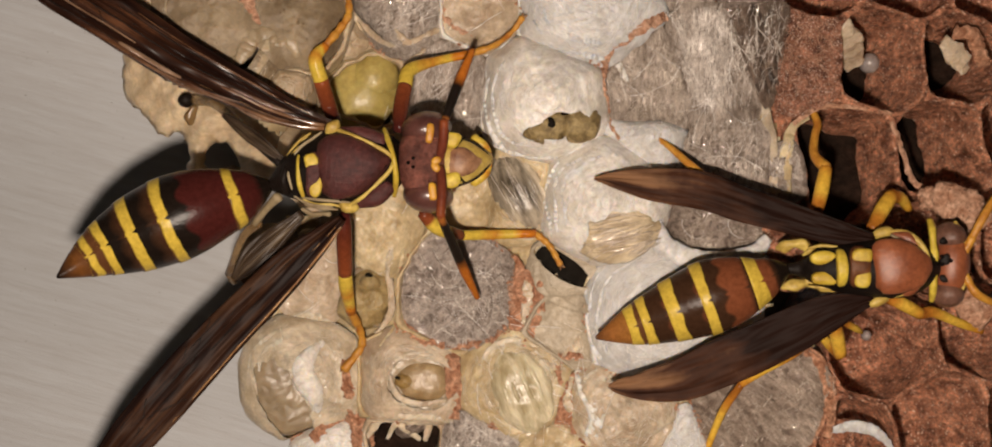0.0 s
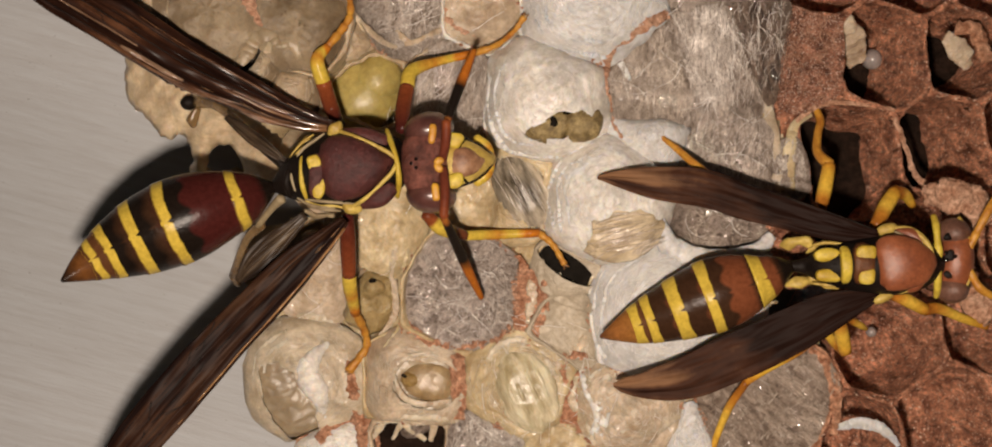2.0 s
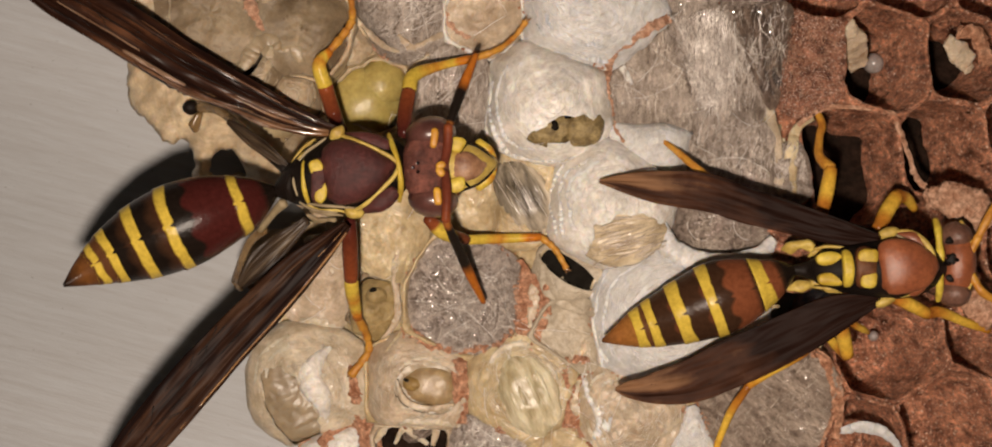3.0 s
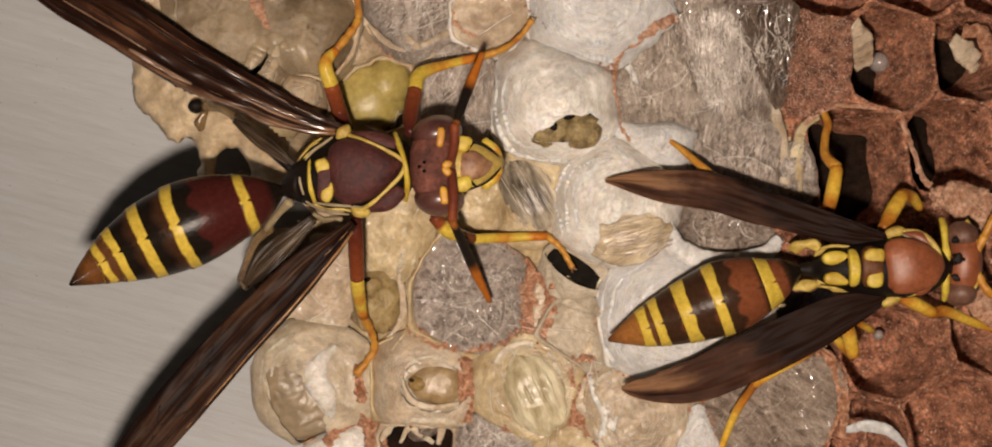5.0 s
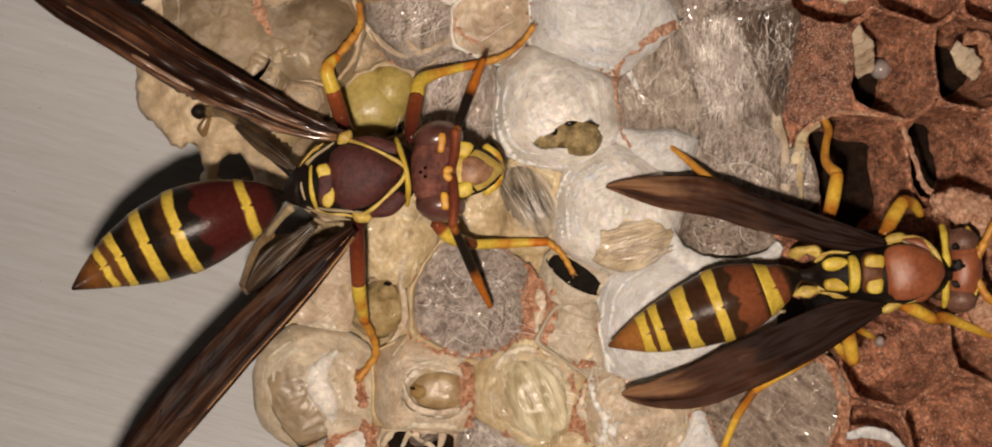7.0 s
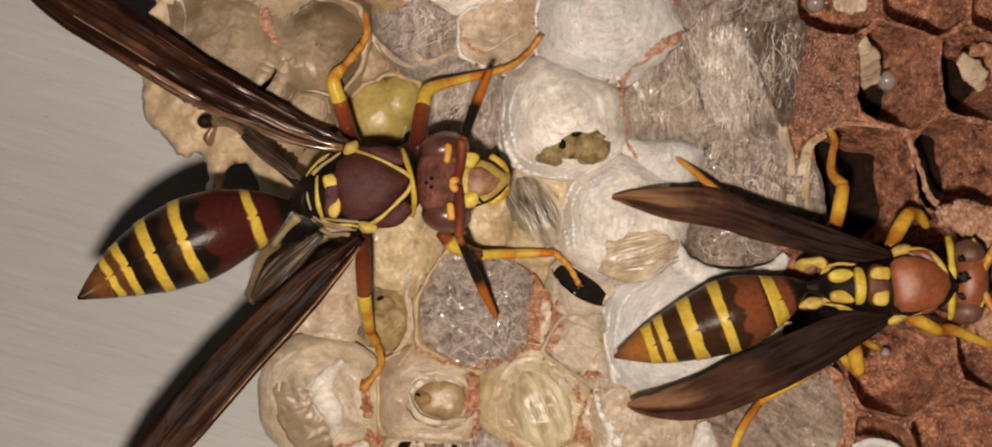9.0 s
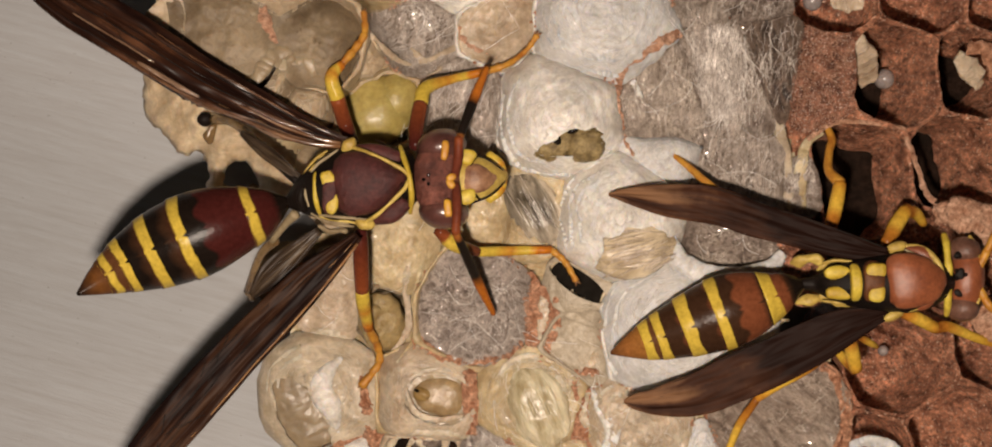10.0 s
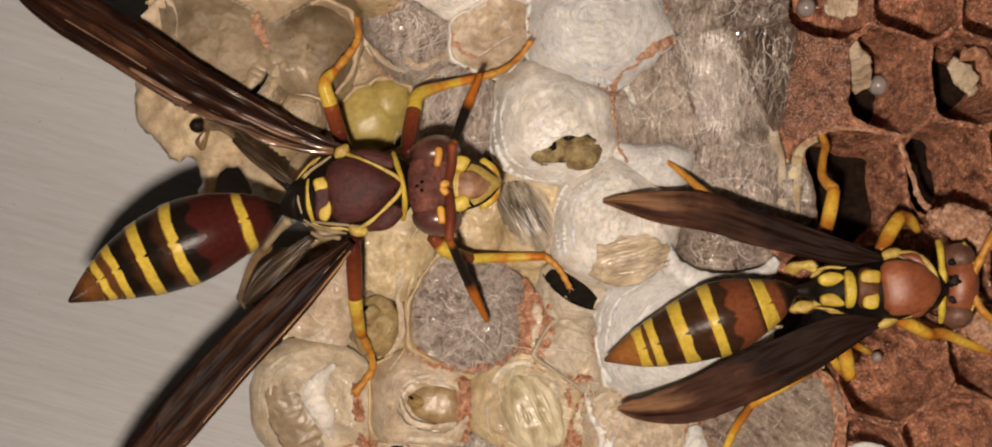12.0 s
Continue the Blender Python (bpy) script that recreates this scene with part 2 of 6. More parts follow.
M_GREYBROWN = grained("brown_silk", (0.16, 0.112, 0.086), (0.62, 0.505, 0.425), 1900, 6500, 0.3, 0.2, 0.5, depth=0.18, swirl=1.2, lump=0.3, lumps=2200, coat=0.6, coat_rough=0.06, facet=2600)
M_STREAK_GREY = grained("streaked_grey_silk", (0.045, 0.034, 0.02), (0.60, 0.52, 0.40), 1700, 4500, 0.24, 0.05, 0.5, (0.16, 1.0, 1.0), -62, depth=0.0, swirl=0.1, lump=0.25, lumps=1500, coat=0.4, coat_rough=0.12)
M_STREAK = grained("streaked_pale_skin", (0.33, 0.26, 0.13), (0.86, 0.78, 0.57), 1500, 4500, 0.26, 0.03, 0.5, (0.16, 1.0, 1.0), -66, sub=0.3, depth=-0.05, swirl=0.3, lump=0.12, lumps=1500, coat=0.12, coat_rough=0.2)
M_FIBRE = grained("silk_fibre", (0.56, 0.49, 0.43), (0.90, 0.83, 0.76), 1500, 6000, 0.18, 0.02, 1.0, coat=0.6, coat_rough=0.1)
M_FIBRE_TAN = grained("tan_fibre", (0.44, 0.355, 0.28), (0.84, 0.74, 0.63), 1500, 6000, 0.18, 0.02, 1.0, coat=0.6, coat_rough=0.1)
M_FIBRE_PALE = grained("white_silk_fibre", (0.72, 0.68, 0.63), (0.92, 0.90, 0.87), 1500, 6000, 0.3, 0.02, 0.6)
M_FIBRE_CREAM = grained("cream_silk_fibre", (0.52, 0.44, 0.32), (0.76, 0.68, 0.54), 1500, 6000, 0.3, 0.02, 0.6)
# near-black: larva jaws, and plugs whose colour stands in for deep shade
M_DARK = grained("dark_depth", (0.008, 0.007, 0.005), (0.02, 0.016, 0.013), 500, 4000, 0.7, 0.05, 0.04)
M_DEPTH_SHADE = grained("depth_shade", (0.010, 0.007, 0.005), (0.034, 0.019, 0.013), 900, 4000, 0.7, 0.2, 0.06, depth=0.2)
M_LARVA = grained("larva_skin", (0.35, 0.275, 0.075), (0.50, 0.40, 0.14), 350, 2500, 0.42, 0.02, 0.4, sub=0.5, coat=0.15, coat_rough=0.15, lump=0.07, lumps=1000)
M_LARVA_TAN = grained("tan_larva_skin", (0.25, 0.165, 0.08), (0.46, 0.335, 0.18), 700, 2500, 0.4, 0.03, 0.4, sub=0.4, coat=0.3, coat_rough=0.12, lump=0.1, lumps=1200)
M_POCKET = grained("smooth_tan_film", (0.25, 0.19, 0.118), (0.43, 0.34, 0.225), 300, 2400, 0.4, 0.02, 0.4, sub=0.5, depth=-0.1, coat=0.15, coat_rough=0.2)
M_AMBER = grained("amber_skin", (0.26, 0.16, 0.05), (0.46, 0.31, 0.12), 900, 3000, 0.3, 0.1, 0.5, depth=0.1)
M_HATCH = grained("young_wasp_skin", (0.12, 0.078, 0.03), (0.46, 0.35, 0.16), 1500, 3600, 0.4, 0.1, 0.4, depth=0.2, lump=0.2, lumps=1500)
M_WRINKLED = grained("wrinkled_larva_skin", (0.24, 0.165, 0.065), (0.46, 0.35, 0.17), 900, 3000, 0.42, 0.06, 0.35, sub=0.3, depth=0.03, lump=0.25, lumps=1300, coat=0.25)
M_PUPA = grained("pupa_skin", (0.42, 0.32, 0.19), (0.78, 0.66, 0.47), 1300, 3000, 0.26, 0.04, 0.6, (0.25, 1.0, 1.0), 12, depth=0.06, swirl=0.5, lump=0.16, lumps=1500, coat=0.7, coat_rough=0.1)
M_EGG = grained("egg_shell", (0.29, 0.25, 0.24), (0.37, 0.335, 0.32), 500, 3000, 0.25, 0.01, 0.6, sub=0.3)
M_WING = ribbed("wing_membrane", (0.012, 0.0045, 0.003), (0.036, 0.0135, 0.007), (0.135, 0.056, 0.026), 0.2, 0.5, 0.0, 0.004, (0.0, 0.08), 3.0, 0.42, 0.68)
M_WING_B = ribbed("matt_wing_membrane", (0.015, 0.006, 0.004), (0.055, 0.022, 0.012), (0.23, 0.118, 0.060), 0.55, 0.06, 0.0, 0.006, (0.0, 0.12), 0.8, 0.46, 0.70, 0.026, (0.78, 1.15))
M_WING_DULL = ribbed("dull_wing_membrane", (0.010, 0.004, 0.003), (0.032, 0.013, 0.007), (0.075, 0.037, 0.020), 0.5, 0.09, 0.0, 0.006, (0.0, 0.08), 2.6, 0.42, 0.66)
M_VEIN = grained("wing_vein", (0.16, 0.065, 0.022), (0.50, 0.28, 0.12), 900, 2500, 0.2, 0.14, 1.0, coat=0.8, coat_rough=0.08)
M_GLOSSVEIN = grained("glossy_wing_vein", (0.07, 0.028, 0.012), (0.22, 0.11, 0.05), 700, 2500, 0.2, 0.0, 1.0, coat=1.0, coat_rough=0.12)
# glossy, and paler than the wing so that its glints are partly colour
M_SHEEN = grained("wing_sheen", (0.10, 0.05, 0.028), (0.34, 0.22, 0.14), 900, 2600, 0.16, 0.06, 1.0, (0.4, 1, 1), -30, coat=1.0, coat_rough=0.05, depth=0.05, lump=0.12, lumps=1500)
M_HINDWING = ribbed("hind_wing_membrane", (0.020, 0.012, 0.008), (0.06, 0.038, 0.023), (0.17, 0.12, 0.075), 0.35, 0.3, 0.0, 0.006, (0.1, 0.4), 2.0)
M_MAROON = grained("maroon_cuticle", (0.045, 0.012, 0.012), (0.110, 0.030, 0.027), 1100, 5200, 0.5, 0.07, 0.4, depth=0.2)
M_RUSTY = grained("rust_cuticle", (0.21, 0.060, 0.025), (0.35, 0.112, 0.046), 1100, 5600, 0.36, 0.03, 0.6, depth=0.05, coat=0.12, coat_rough=0.3)
M_YELLOW = grained("yellow_cuticle", (0.46, 0.30, 0.03), (0.72, 0.56, 0.075), 900, 4000, 0.35, 0.05, 0.45)
M_PALE = grained("pale_yellow_cuticle", (0.42, 0.275, 0.055), (0.68, 0.52, 0.13), 1000, 4000, 0.4, 0.04, 0.45)
M_BLACK = grained("black_cuticle", (0.004, 0.003, 0.0025), (0.014, 0.009, 0.007), 600, 4000, 0.5, 0.04, 0.15)
M_EYE = grained("maroon_eye", (0.060, 0.022, 0.018), (0.13, 0.052, 0.042), 900, 6000, 0.35, 0.01, 0.4, coat=0.7, coat_rough=0.16)
M_HEAD = grained("red_brown_cuticle", (0.085, 0.028, 0.021), (0.26, 0.092, 0.066), 1500, 5200, 0.42, 0.12, 0.35, depth=0.24)
M_EYE_B = grained("grey_eye", (0.10, 0.043, 0.029), (0.22, 0.112, 0.078), 900, 5000, 0.42, 0.04, 0.35, coat=0.4, coat_rough=0.3, depth=0.15)
M_OCELLUS = grained("ocellus", (0.006, 0.004, 0.004), (0.012, 0.008, 0.008), 500, 4000, 0.1, 0.0, 0.7)


# ---------------------------------------------------------------- mesh helpers
ORIGIN = {}


def thing(name, base, label, category, group=""):
    ob = new(name)
    ob.empty_display_size = 0.002
    ob.location = Vector(base) * MM
    ORIGIN[ob.name] = Vector(base) * MM
    return tagged(ob, label, category, group)


def part(name, bm, material, parent, label="", smooth=True, kind=""):
    """Links a bmesh (in millimetres of the place) as one mesh under its thing or part."""
    root = ORIGIN[parent.name]
    for v in bm.verts:
        v.co = v.co * MM - root
    me = bpy.data.meshes.new(name)
    bm.normal_update()
    bm.to_mesh(me)
    bm.free()
    for f in me.polygons:
        f.use_smooth = smooth
    for m in (material if isinstance(material, (list, tuple)) else [material]):
        me.materials.append(m)
    ob = new(name, me)
    ob.parent = parent
    ORIGIN[ob.name] = root
    return tagged(ob, label, kind=kind)


def spline(points, values, steps):
    """Catmull-Rom through points, and values with them."""
    rows = [tuple(p) + (tuple(v) if isinstance(v, (tuple, list)) else (v, v)) for p, v in zip(points, values)]
    a = np.array(rows, float)
    a = np.vstack([2 * a[0] - a[1], a, 2 * a[-1] - a[-2]])
    out = []
    for i in range(1, len(a) - 2):
        for k in range(steps):
            t = k / steps
            p0, p1, p2, p3 = a[i - 1:i + 3]
            out.append(0.5 * (2 * p1 + (p2 - p0) * t + (2 * p0 - 5 * p1 + 4 * p2 - p3) * t * t + (3 * p1 - p0 - 3 * p2 + p3) * t ** 3))
    out.append(a[-2])
    out = np.array(out)
    return out[:, :3], np.maximum(out[:, 3:5], 0.004)


def loft(points, radii, seg=16, steps=5, bm=None, cut=(0.0, 1.0), flare=0.0, round_ends=True):
    """A round body along points; radii: half width, or (half width, half height). Writes UV: along, around (0.5 on top)."""
    bm = bm or bmesh.new()
    uv = bm.loops.layers.uv.verify()
    c, r = spline(points, radii, steps)
    if cut != (0.0, 1.0):
        n = max(6, int(len(c) * (cut[1] - cut[0])) + 1)
        at = np.linspace(cut[0], cut[1], n) * (len(c) - 1)
        i = np.clip(at.astype(int), 0, len(c) - 2)
        w = (at - i)[:, None]
        c, r = c[i] * (1 - w) + c[i + 1] * w, r[i] * (1 - w) + r[i + 1] * w
    n = len(c)
    rings = []
    for i in range(n):
        t = Vector(c[min(i + 1, n - 1)] - c[max(i - 1, 0)]).normalized()
        side = t.cross(Vector((0, 0, 1)))
        side = side.normalized() if side.length > 0.05 else Vector((1, 0, 0))
        up = side.cross(t)
        g = 1 + flare * (i / (n - 1)) ** 3
        ring = []
        for k in range(seg):
            ang = 2 * math.pi * k / seg - math.pi / 2
            ring.append(bm.verts.new(Vector(c[i]) + side * (math.cos(ang) * r[i][0] * g) + up * (math.sin(ang) * r[i][1] * g)))
        rings.append(ring)

    def face(vs, uvs):
        f = bm.faces.new(vs)
        for lp, q in zip(f.loops, uvs):
            lp[uv].uv = q
    for i in range(n - 1):
        for k in range(seg):
            k2 = (k + 1) % seg
            u0, u1, v0, v1 = i / (n - 1), (i + 1) / (n - 1), k / seg, (k + 1) / seg
            face((rings[i][k], rings[i][k2], rings[i + 1][k2], rings[i + 1][k]), ((u0, v0), (u0, v1), (u1, v1), (u1, v0)))
    for i, e, flip in ((0, 0, True), (n - 1, 1, False)):
        d = Vector(c[0] - c[1]) if flip else Vector(c[-1] - c[-2])
        push = d.normalized() * (0.55 * r[i][1] if round_ends else 0)
        tip = bm.verts.new(Vector(c[i]) + push)
        for k in range(seg):
            k2 = (k + 1) % seg
            vs = (tip, rings[i][k2], rings[i][k]) if flip else (rings[i][k], rings[i][k2], tip)
            face(vs, ((e, 0.5),) * 3)
    return bm


def ball(centre, size, turn=0.0, tilt=0.0, seg=20, rings=12, bm=None):
    """An ellipsoid; size: half lengths."""
    bm = bm or bmesh.new()
    m = Matrix.Translation(centre) @ Euler((0, radians(tilt), radians(turn))).to_matrix().to_4x4() @ Matrix.Diagonal((*size, 1))
    bmesh.ops.create_uvsphere(bm, u_segments=seg, v_segments=rings, radius=1, matrix=m)
    return bm


def plate(centre, half, turn=0.0, dome=0.06, square=3.5, bend=0.0, uneven=0.06):
    """A thin cuticle plate with rounded corners, hardly domed, whose border dips into the body; bend: how far its sides hang down."""
    bm, rings = bmesh.new(), []
    m = Matrix.Translation(centre) @ Euler((0, 0, radians(turn))).to_matrix().to_4x4()
    for p, z in ((0.0, dome), (0.35, dome * 0.9), (0.65, dome * 0.65), (0.88, dome * 0.25), (0.97, -0.02), (1.0, -0.08), (0.99, -0.3)):
        ring = []
        for k in range(28):
            a = 2 * math.pi * k / 28
            g = (abs(math.cos(a)) ** square + abs(math.sin(a)) ** square) ** (-1 / square)
            u, v = math.cos(a) * g * p, math.sin(a) * g * p
            q = m @ Vector((u * half[0], v * half[1], z - bend * v * v))
            n = noise.noise_vector(q * 1.7) * uneven * p
            ring.append(bm.verts.new((q.x + n.x, q.y + n.y, q.z)))
        rings.append(ring)
    for a, b in zip(rings, rings[1:]):
        for k in range(28):
            k2 = (k + 1) % 28
            bm.faces.new((b[k], b[k2], a[k2], a[k]))
    bmesh.ops.remove_doubles(bm, verts=rings[0], dist=1e-4)
    return bm


def roughen(bm, amount, scale, seed=0.0):
    for v in bm.verts:
        n = noise.noise_vector(v.co * scale + Vector((seed, seed * 1.7, 0)))
        v.co += n * amount
    return bm


# ---------------------------------------------------------------- board behind the nest
def board():
    bm = bmesh.new()
    bmesh.ops.create_cube(bm, size=1, matrix=Matrix.Translation((0, 0, -0.023)) @ Matrix.Diagonal((0.6, 0.5, 0.02, 1)))
    bmesh.ops.bevel(bm, geom=bm.edges[:], offset=0.002, segments=2, affect="EDGES")
    me = bpy.data.meshes.new("wall_board")
    bm.to_mesh(me)
    bm.free()
    me.materials.append(M_PANEL)
    tagged(new("wall_board", me), "grey-white painted board with fine brush streaks and specks", "wall", kind="structure")


board()

# ---------------------------------------------------------------- the nest
PLAN = []
RAYS = 64
nest = thing("wasp_nest", (2, 0, -13), "paper wasp nest with brown open cells and torn white silk caps", "wasp nest")


def cell(centre, radius, wall, fill, name="cell", **more):
    PLAN.append(dict(c=centre, r=radius, wall=wall, fill=fill, name=name, **more))


# open brown cells
cell((19.03, 7.87, -0.40), 2.55, M_BROWN, "open", lean=(-0.20, 0.03), depth=9.5)
cell((23.07, 8.03, -0.80), 2.5, M_BROWN, "open", lean=(-0.20, 0.03), depth=9.5)
cell((16.16, 12.00, -0.40), 2.2, M_BROWN, "open", lean=(-0.1, -0.25), depth=4.5)
cell((20.55, 12.22, -0.80), 2.4, M_BROWN, "open", lean=(-0.1, -0.25), depth=4.5)
cell((24.80, 11.64, -1.00), 2.5, M_BROWN, "open", lean=(-0.2, -0.2), depth=5)
cell((17.54, 3.17, -0.50), 2.6, M_BROWN, "open", lean=(-0.12, -0.12), depth=11.5, shade_at=0.42)
cell((22.01, 3.67, -0.80), 2.45, M_BROWN, "open", lean=(-0.20, 0.03), depth=9.5)
cell((26.01, 4.65, -1.00), 2.5, M_BROWN, "open", depth=9)
cell((21.68, -0.97, -0.70), 2.6, M_BROWN, "open", lean=(-0.30, 0.06), depth=4.5)
cell((25.71, -0.52, -1.00), 2.4, M_BROWN, "open", lean=(-0.3, 0.0), depth=5)
cell((19.57, -5.80, -0.50), 2.6, M_BROWN, "open", lean=(-0.16, -0.12), depth=6)
cell((23.98, -5.06, -0.80), 2.4, M_BROWN, "open", lean=(-0.3, 0.0), depth=5)
cell((22.25, -9.43, -0.60), 2.6, M_BROWN, "open", lean=(-0.30, -0.1), depth=5)
cell((26.32, -9.33, -1.00), 2.5, M_BROWN, "open", depth=9)
cell((17.78, -10.59, -0.20), 2.1, M_BROWN, "open", lean=(-0.05, 0.0), depth=6)
cell((19.23, -14.72, -0.60), 2.5, M_BROWN, "open", depth=9)
cell((23.52, -13.85, -0.80), 2.5, M_BROWN, "open", depth=9)
# cells filled with silk mats
cell((15.22, 7.85, -0.20), 2.3, M_BROWN, "mat", mat=M_BROWN_MAT, fibres=60, fibre=M_PEACH, bias=None)
cell((13.11, 8.21, -0.20), 2.35, M_BROWN, "mat", mat=M_DARKSILK, fibres=38, fibre=M_FIBRE, bias=86, length=(0.4, 1.3))
cell((8.00, 6.50, 0.20), 2.50, M_SILK, "mat", mat=M_SILK, fibres=240, fibre=M_FIBRE_TAN, bias=80)
cell((10.95, 7.40, 0.10), 2.65, M_SILK, "mat", mat=M_SILK, fibres=130, fibre=M_FIBRE, bias=89, length=(0.4, 1.6), band=(-0.52, 0.16, 260))
cell((11.43, 2.64, 0.00), 2.3, M_GREY, "mat", mat=M_SILK, fibres=120, fibre=M_FIBRE, bias=70)
cell((14.47, 2.50, -0.20), 1.2, M_CREAM, "mat", mat=M_GREYBROWN, fibres=60, fibre=M_FIBRE, bias=85)
cell((10.80, -0.66, 0.20), 2.35, M_PURE, "mat", mat=M_GREYBROWN, fibres=90, fibre=M_FIBRE_TAN, bias=None, sink=0.45, raised=True)
cell((13.26, -8.78, -0.20), 3.1, M_RUST, "mat", mat=M_SHRED, fibres=90, fibre=M_FIBRE_TAN, bias=40, raised=True, sink=0.3)
cell((-1.19, -3.56, -1.10), 2.8, M_CREAM, "mat", mat=M_GREY, fibres=150, fibre=M_FIBRE, bias=None, raised=True, sink=0.3)
cell((-4.10, 9.83, -1.60), 2.15, M_MILK, "mat", mat=M_SILK, fibres=200, fibre=M_FIBRE, bias=50, raised=True, sink=0.35)
cell((-0.18, 10.34, -0.80), 2.1, M_WHITE, "film", mat=M_MILK, raised=True, sink=0.2)
cell((-1.89, 6.18, -1.20), 2.3, M_MILK, "mat", mat=M_SILK, fibres=160, fibre=M_FIBRE, bias=80, raised=True, sink=0.35)
cell((0.18, -10.68, -0.90), 1.8, M_CREAM, "mat", mat=M_GREY, fibres=160, fibre=M_FIBRE, bias=60)
# capped cells
cell((4.88, 10.36, 0.60), 3.5, M_WHITE, "cap", mat=M_PURE, dome=1.2, swirl=0.05)
cell((2.95, 5.82, 0.40), 3.15, M_WHITE, "cap", mat=M_WHITE, dome=2.0, hole=((3.37, 4.39, 1.80), 1.55, 0.52, 12, 1.5), swirl=0.06, lining=False)
cell((5.71, 0.99, 0.30), 3.1, M_WHITE, "cap", mat=M_WHITE, dome=1.9, hole=((6.40, -0.56, 1.00), 1.65, 1.05, 12), swirl=0.07)
cell((8.65, -4.52, 0.70), 3.9, M_WHITE, "cap", mat=M_PURE, dome=1.0, swirl=0.02)
cell((7.63, 3.90, 0.50), 1.9, M_WHITE, "cap", mat=M_PURE, dome=0.7, swirl=0.04)
cell((1.84, 1.36, -0.40), 2.05, M_CREAM, "cap", mat=M_CREAM, dome=0.5, hole=((1.83, 1.35, 0.00), 2.0, 1.1, -62), swirl=0.04)
cell((3.94, -5.02, -0.20), 1.9, M_OLIVE, "film", mat=M_OLIVE, raised=True, sink=0.35)
cell((3.89, -2.52, 0.10), 1.5, M_OLIVE, "cap", mat=M_OLIVE, dome=0.3, swirl=0.02, shade_at=0.045, hole=((3.80, -2.15, 0.00), 1.55, 0.55, -33, 0.15), depth=9, lining=False)
cell((1.84, -3.83, -0.50), 1.2, M_RUST, "film", mat=M_RUST)
cell((-3.42, -7.91, -1.40), 2.45, M_CREAM, "cap", mat=M_MILK, dome=0.8, hole=((-2.78, -7.84, -1.00), 1.7, 1.2, -5, 0.6), swirl=0.04, under=M_POCKET, gap=0.45)
cell((1.55, -7.95, -0.90), 2.65, M_CREAM, "cap", mat=M_CREAM, dome=0.6, swirl=0.06)
cell((6.77, -8.90, 0.10), 2.6, M_CREAM, "cap", mat=M_MILK, dome=0.5, swirl=0.10)
cell((4.26, -8.67, -0.50), 1.2, M_RUST, "film", mat=M_RUST)
cell((9.77, -10.10, 0.10), 1.2, M_PURE, "cap", mat=M_PURE, dome=0.4, swirl=0.05)
cell((-8.85, -7.90, -4.40), 2.75, M_CREAM, "cap", mat=M_IVORY, under=M_POCKET, gap=0.75, inner=0.9, dome=2.0, hole=((-9.74, -8.93, -4.00), 2.15, 1.12, -62, 0.7), swirl=0.05)
cell((-3.55, -10.25, -1.50), 1.7, M_MILK, "open", depth=8, shade_at=0.2)
cell((-7.47, -11.47, -3.20), 1.6, M_RUST, "cap", mat=M_WHITE, dome=0.4, swirl=0.05)
cell((3.65, -11.67, -0.40), 2.0, M_CREAM, "film", mat=M_CREAM)
cell((6.78, -13.11, 0.00), 2.5, M_CREAM, "cap", mat=M_CREAM, dome=0.8, swirl=0.05)
cell((-2.56, -13.62, -1.20), 2.3, M_CREAM, "cap", mat=M_WHITE, dome=0.8, swirl=0.05)
cell((14.64, -13.46, -0.30), 2.5, M_BROWN, "open", depth=8)
# pale film cells at the edge of the comb
cell((-5.59, 6.17, -1.00), 2.05, M_BEIGE, "open", depth=5)
cell((-6.29, 8.34, 0.80), 1.25, M_BEIGE, "film", mat=M_BEIGE)
cell((-5.71, -3.75, -2.60), 1.3, M_TAN, "open", depth=1.4)
cell((-5.12, -0.68, -2.20), 1.9, M_CREAM, "film", mat=M_CREAM)
cell((-8.13, -2.89, -3.60), 2.0, M_CREAM, "film", mat=M_MILK)
cell((-10.46, -2.13, -4.60), 1.5, M_BEIGE, "film", mat=M_TAN)
cell((-8.55, 8.98, 2.70), 2.5, M_BEIGE, "film", mat=M_TAN)
cell((-12.65, 9.62, 3.10), 2.9, M_TAN, "film", mat=M_TAN)
cell((-10.75, 7.17, 2.90), 1.7, M_GREYBROWN, "cap", mat=M_TAN, dome=0.3, swirl=0.04, hole=((-10.66, 7.53, 3.10), 0.95, 0.30, 62, 0.5), depth=5, lining=False)
cell((-8.92, 5.97, 2.20), 1.35, M_TAN, "cap", mat=M_BEIGE, dome=0.9, swirl=0.04)
cell((-6.96, 2.74, -2.80), 2.4, M_BEIGE, "film", mat=M_BEIGE)
cell((-3.65, 2.70, -1.80), 2.2, M_BEIGE, "film", mat=M_CREAM)
cell((-0.58, 1.61, -1.20), 1.8, M_CREAM, "film", mat=M_CREAM)
cell((-14.80, 9.40, 2.70), 1.4, M_BEIGE, "film", mat=M_BEIGE)
cell((-10.60, 12.62, 2.50), 3.0, M_BEIGE, "film", mat=M_BEIGE)
cell((-6.33, 13.74, -2.60), 2.8, M_CREAM, "film", mat=M_CREAM)
cell((-1.95, 13.23, -1.40), 2.6, M_WHITE, "cap", mat=M_WHITE, dome=0.8, swirl=0.05)
cell((1.68, 14.19, 0.00), 2.8, M_WHITE, "cap", mat=M_WHITE, dome=0.8, swirl=0.05)
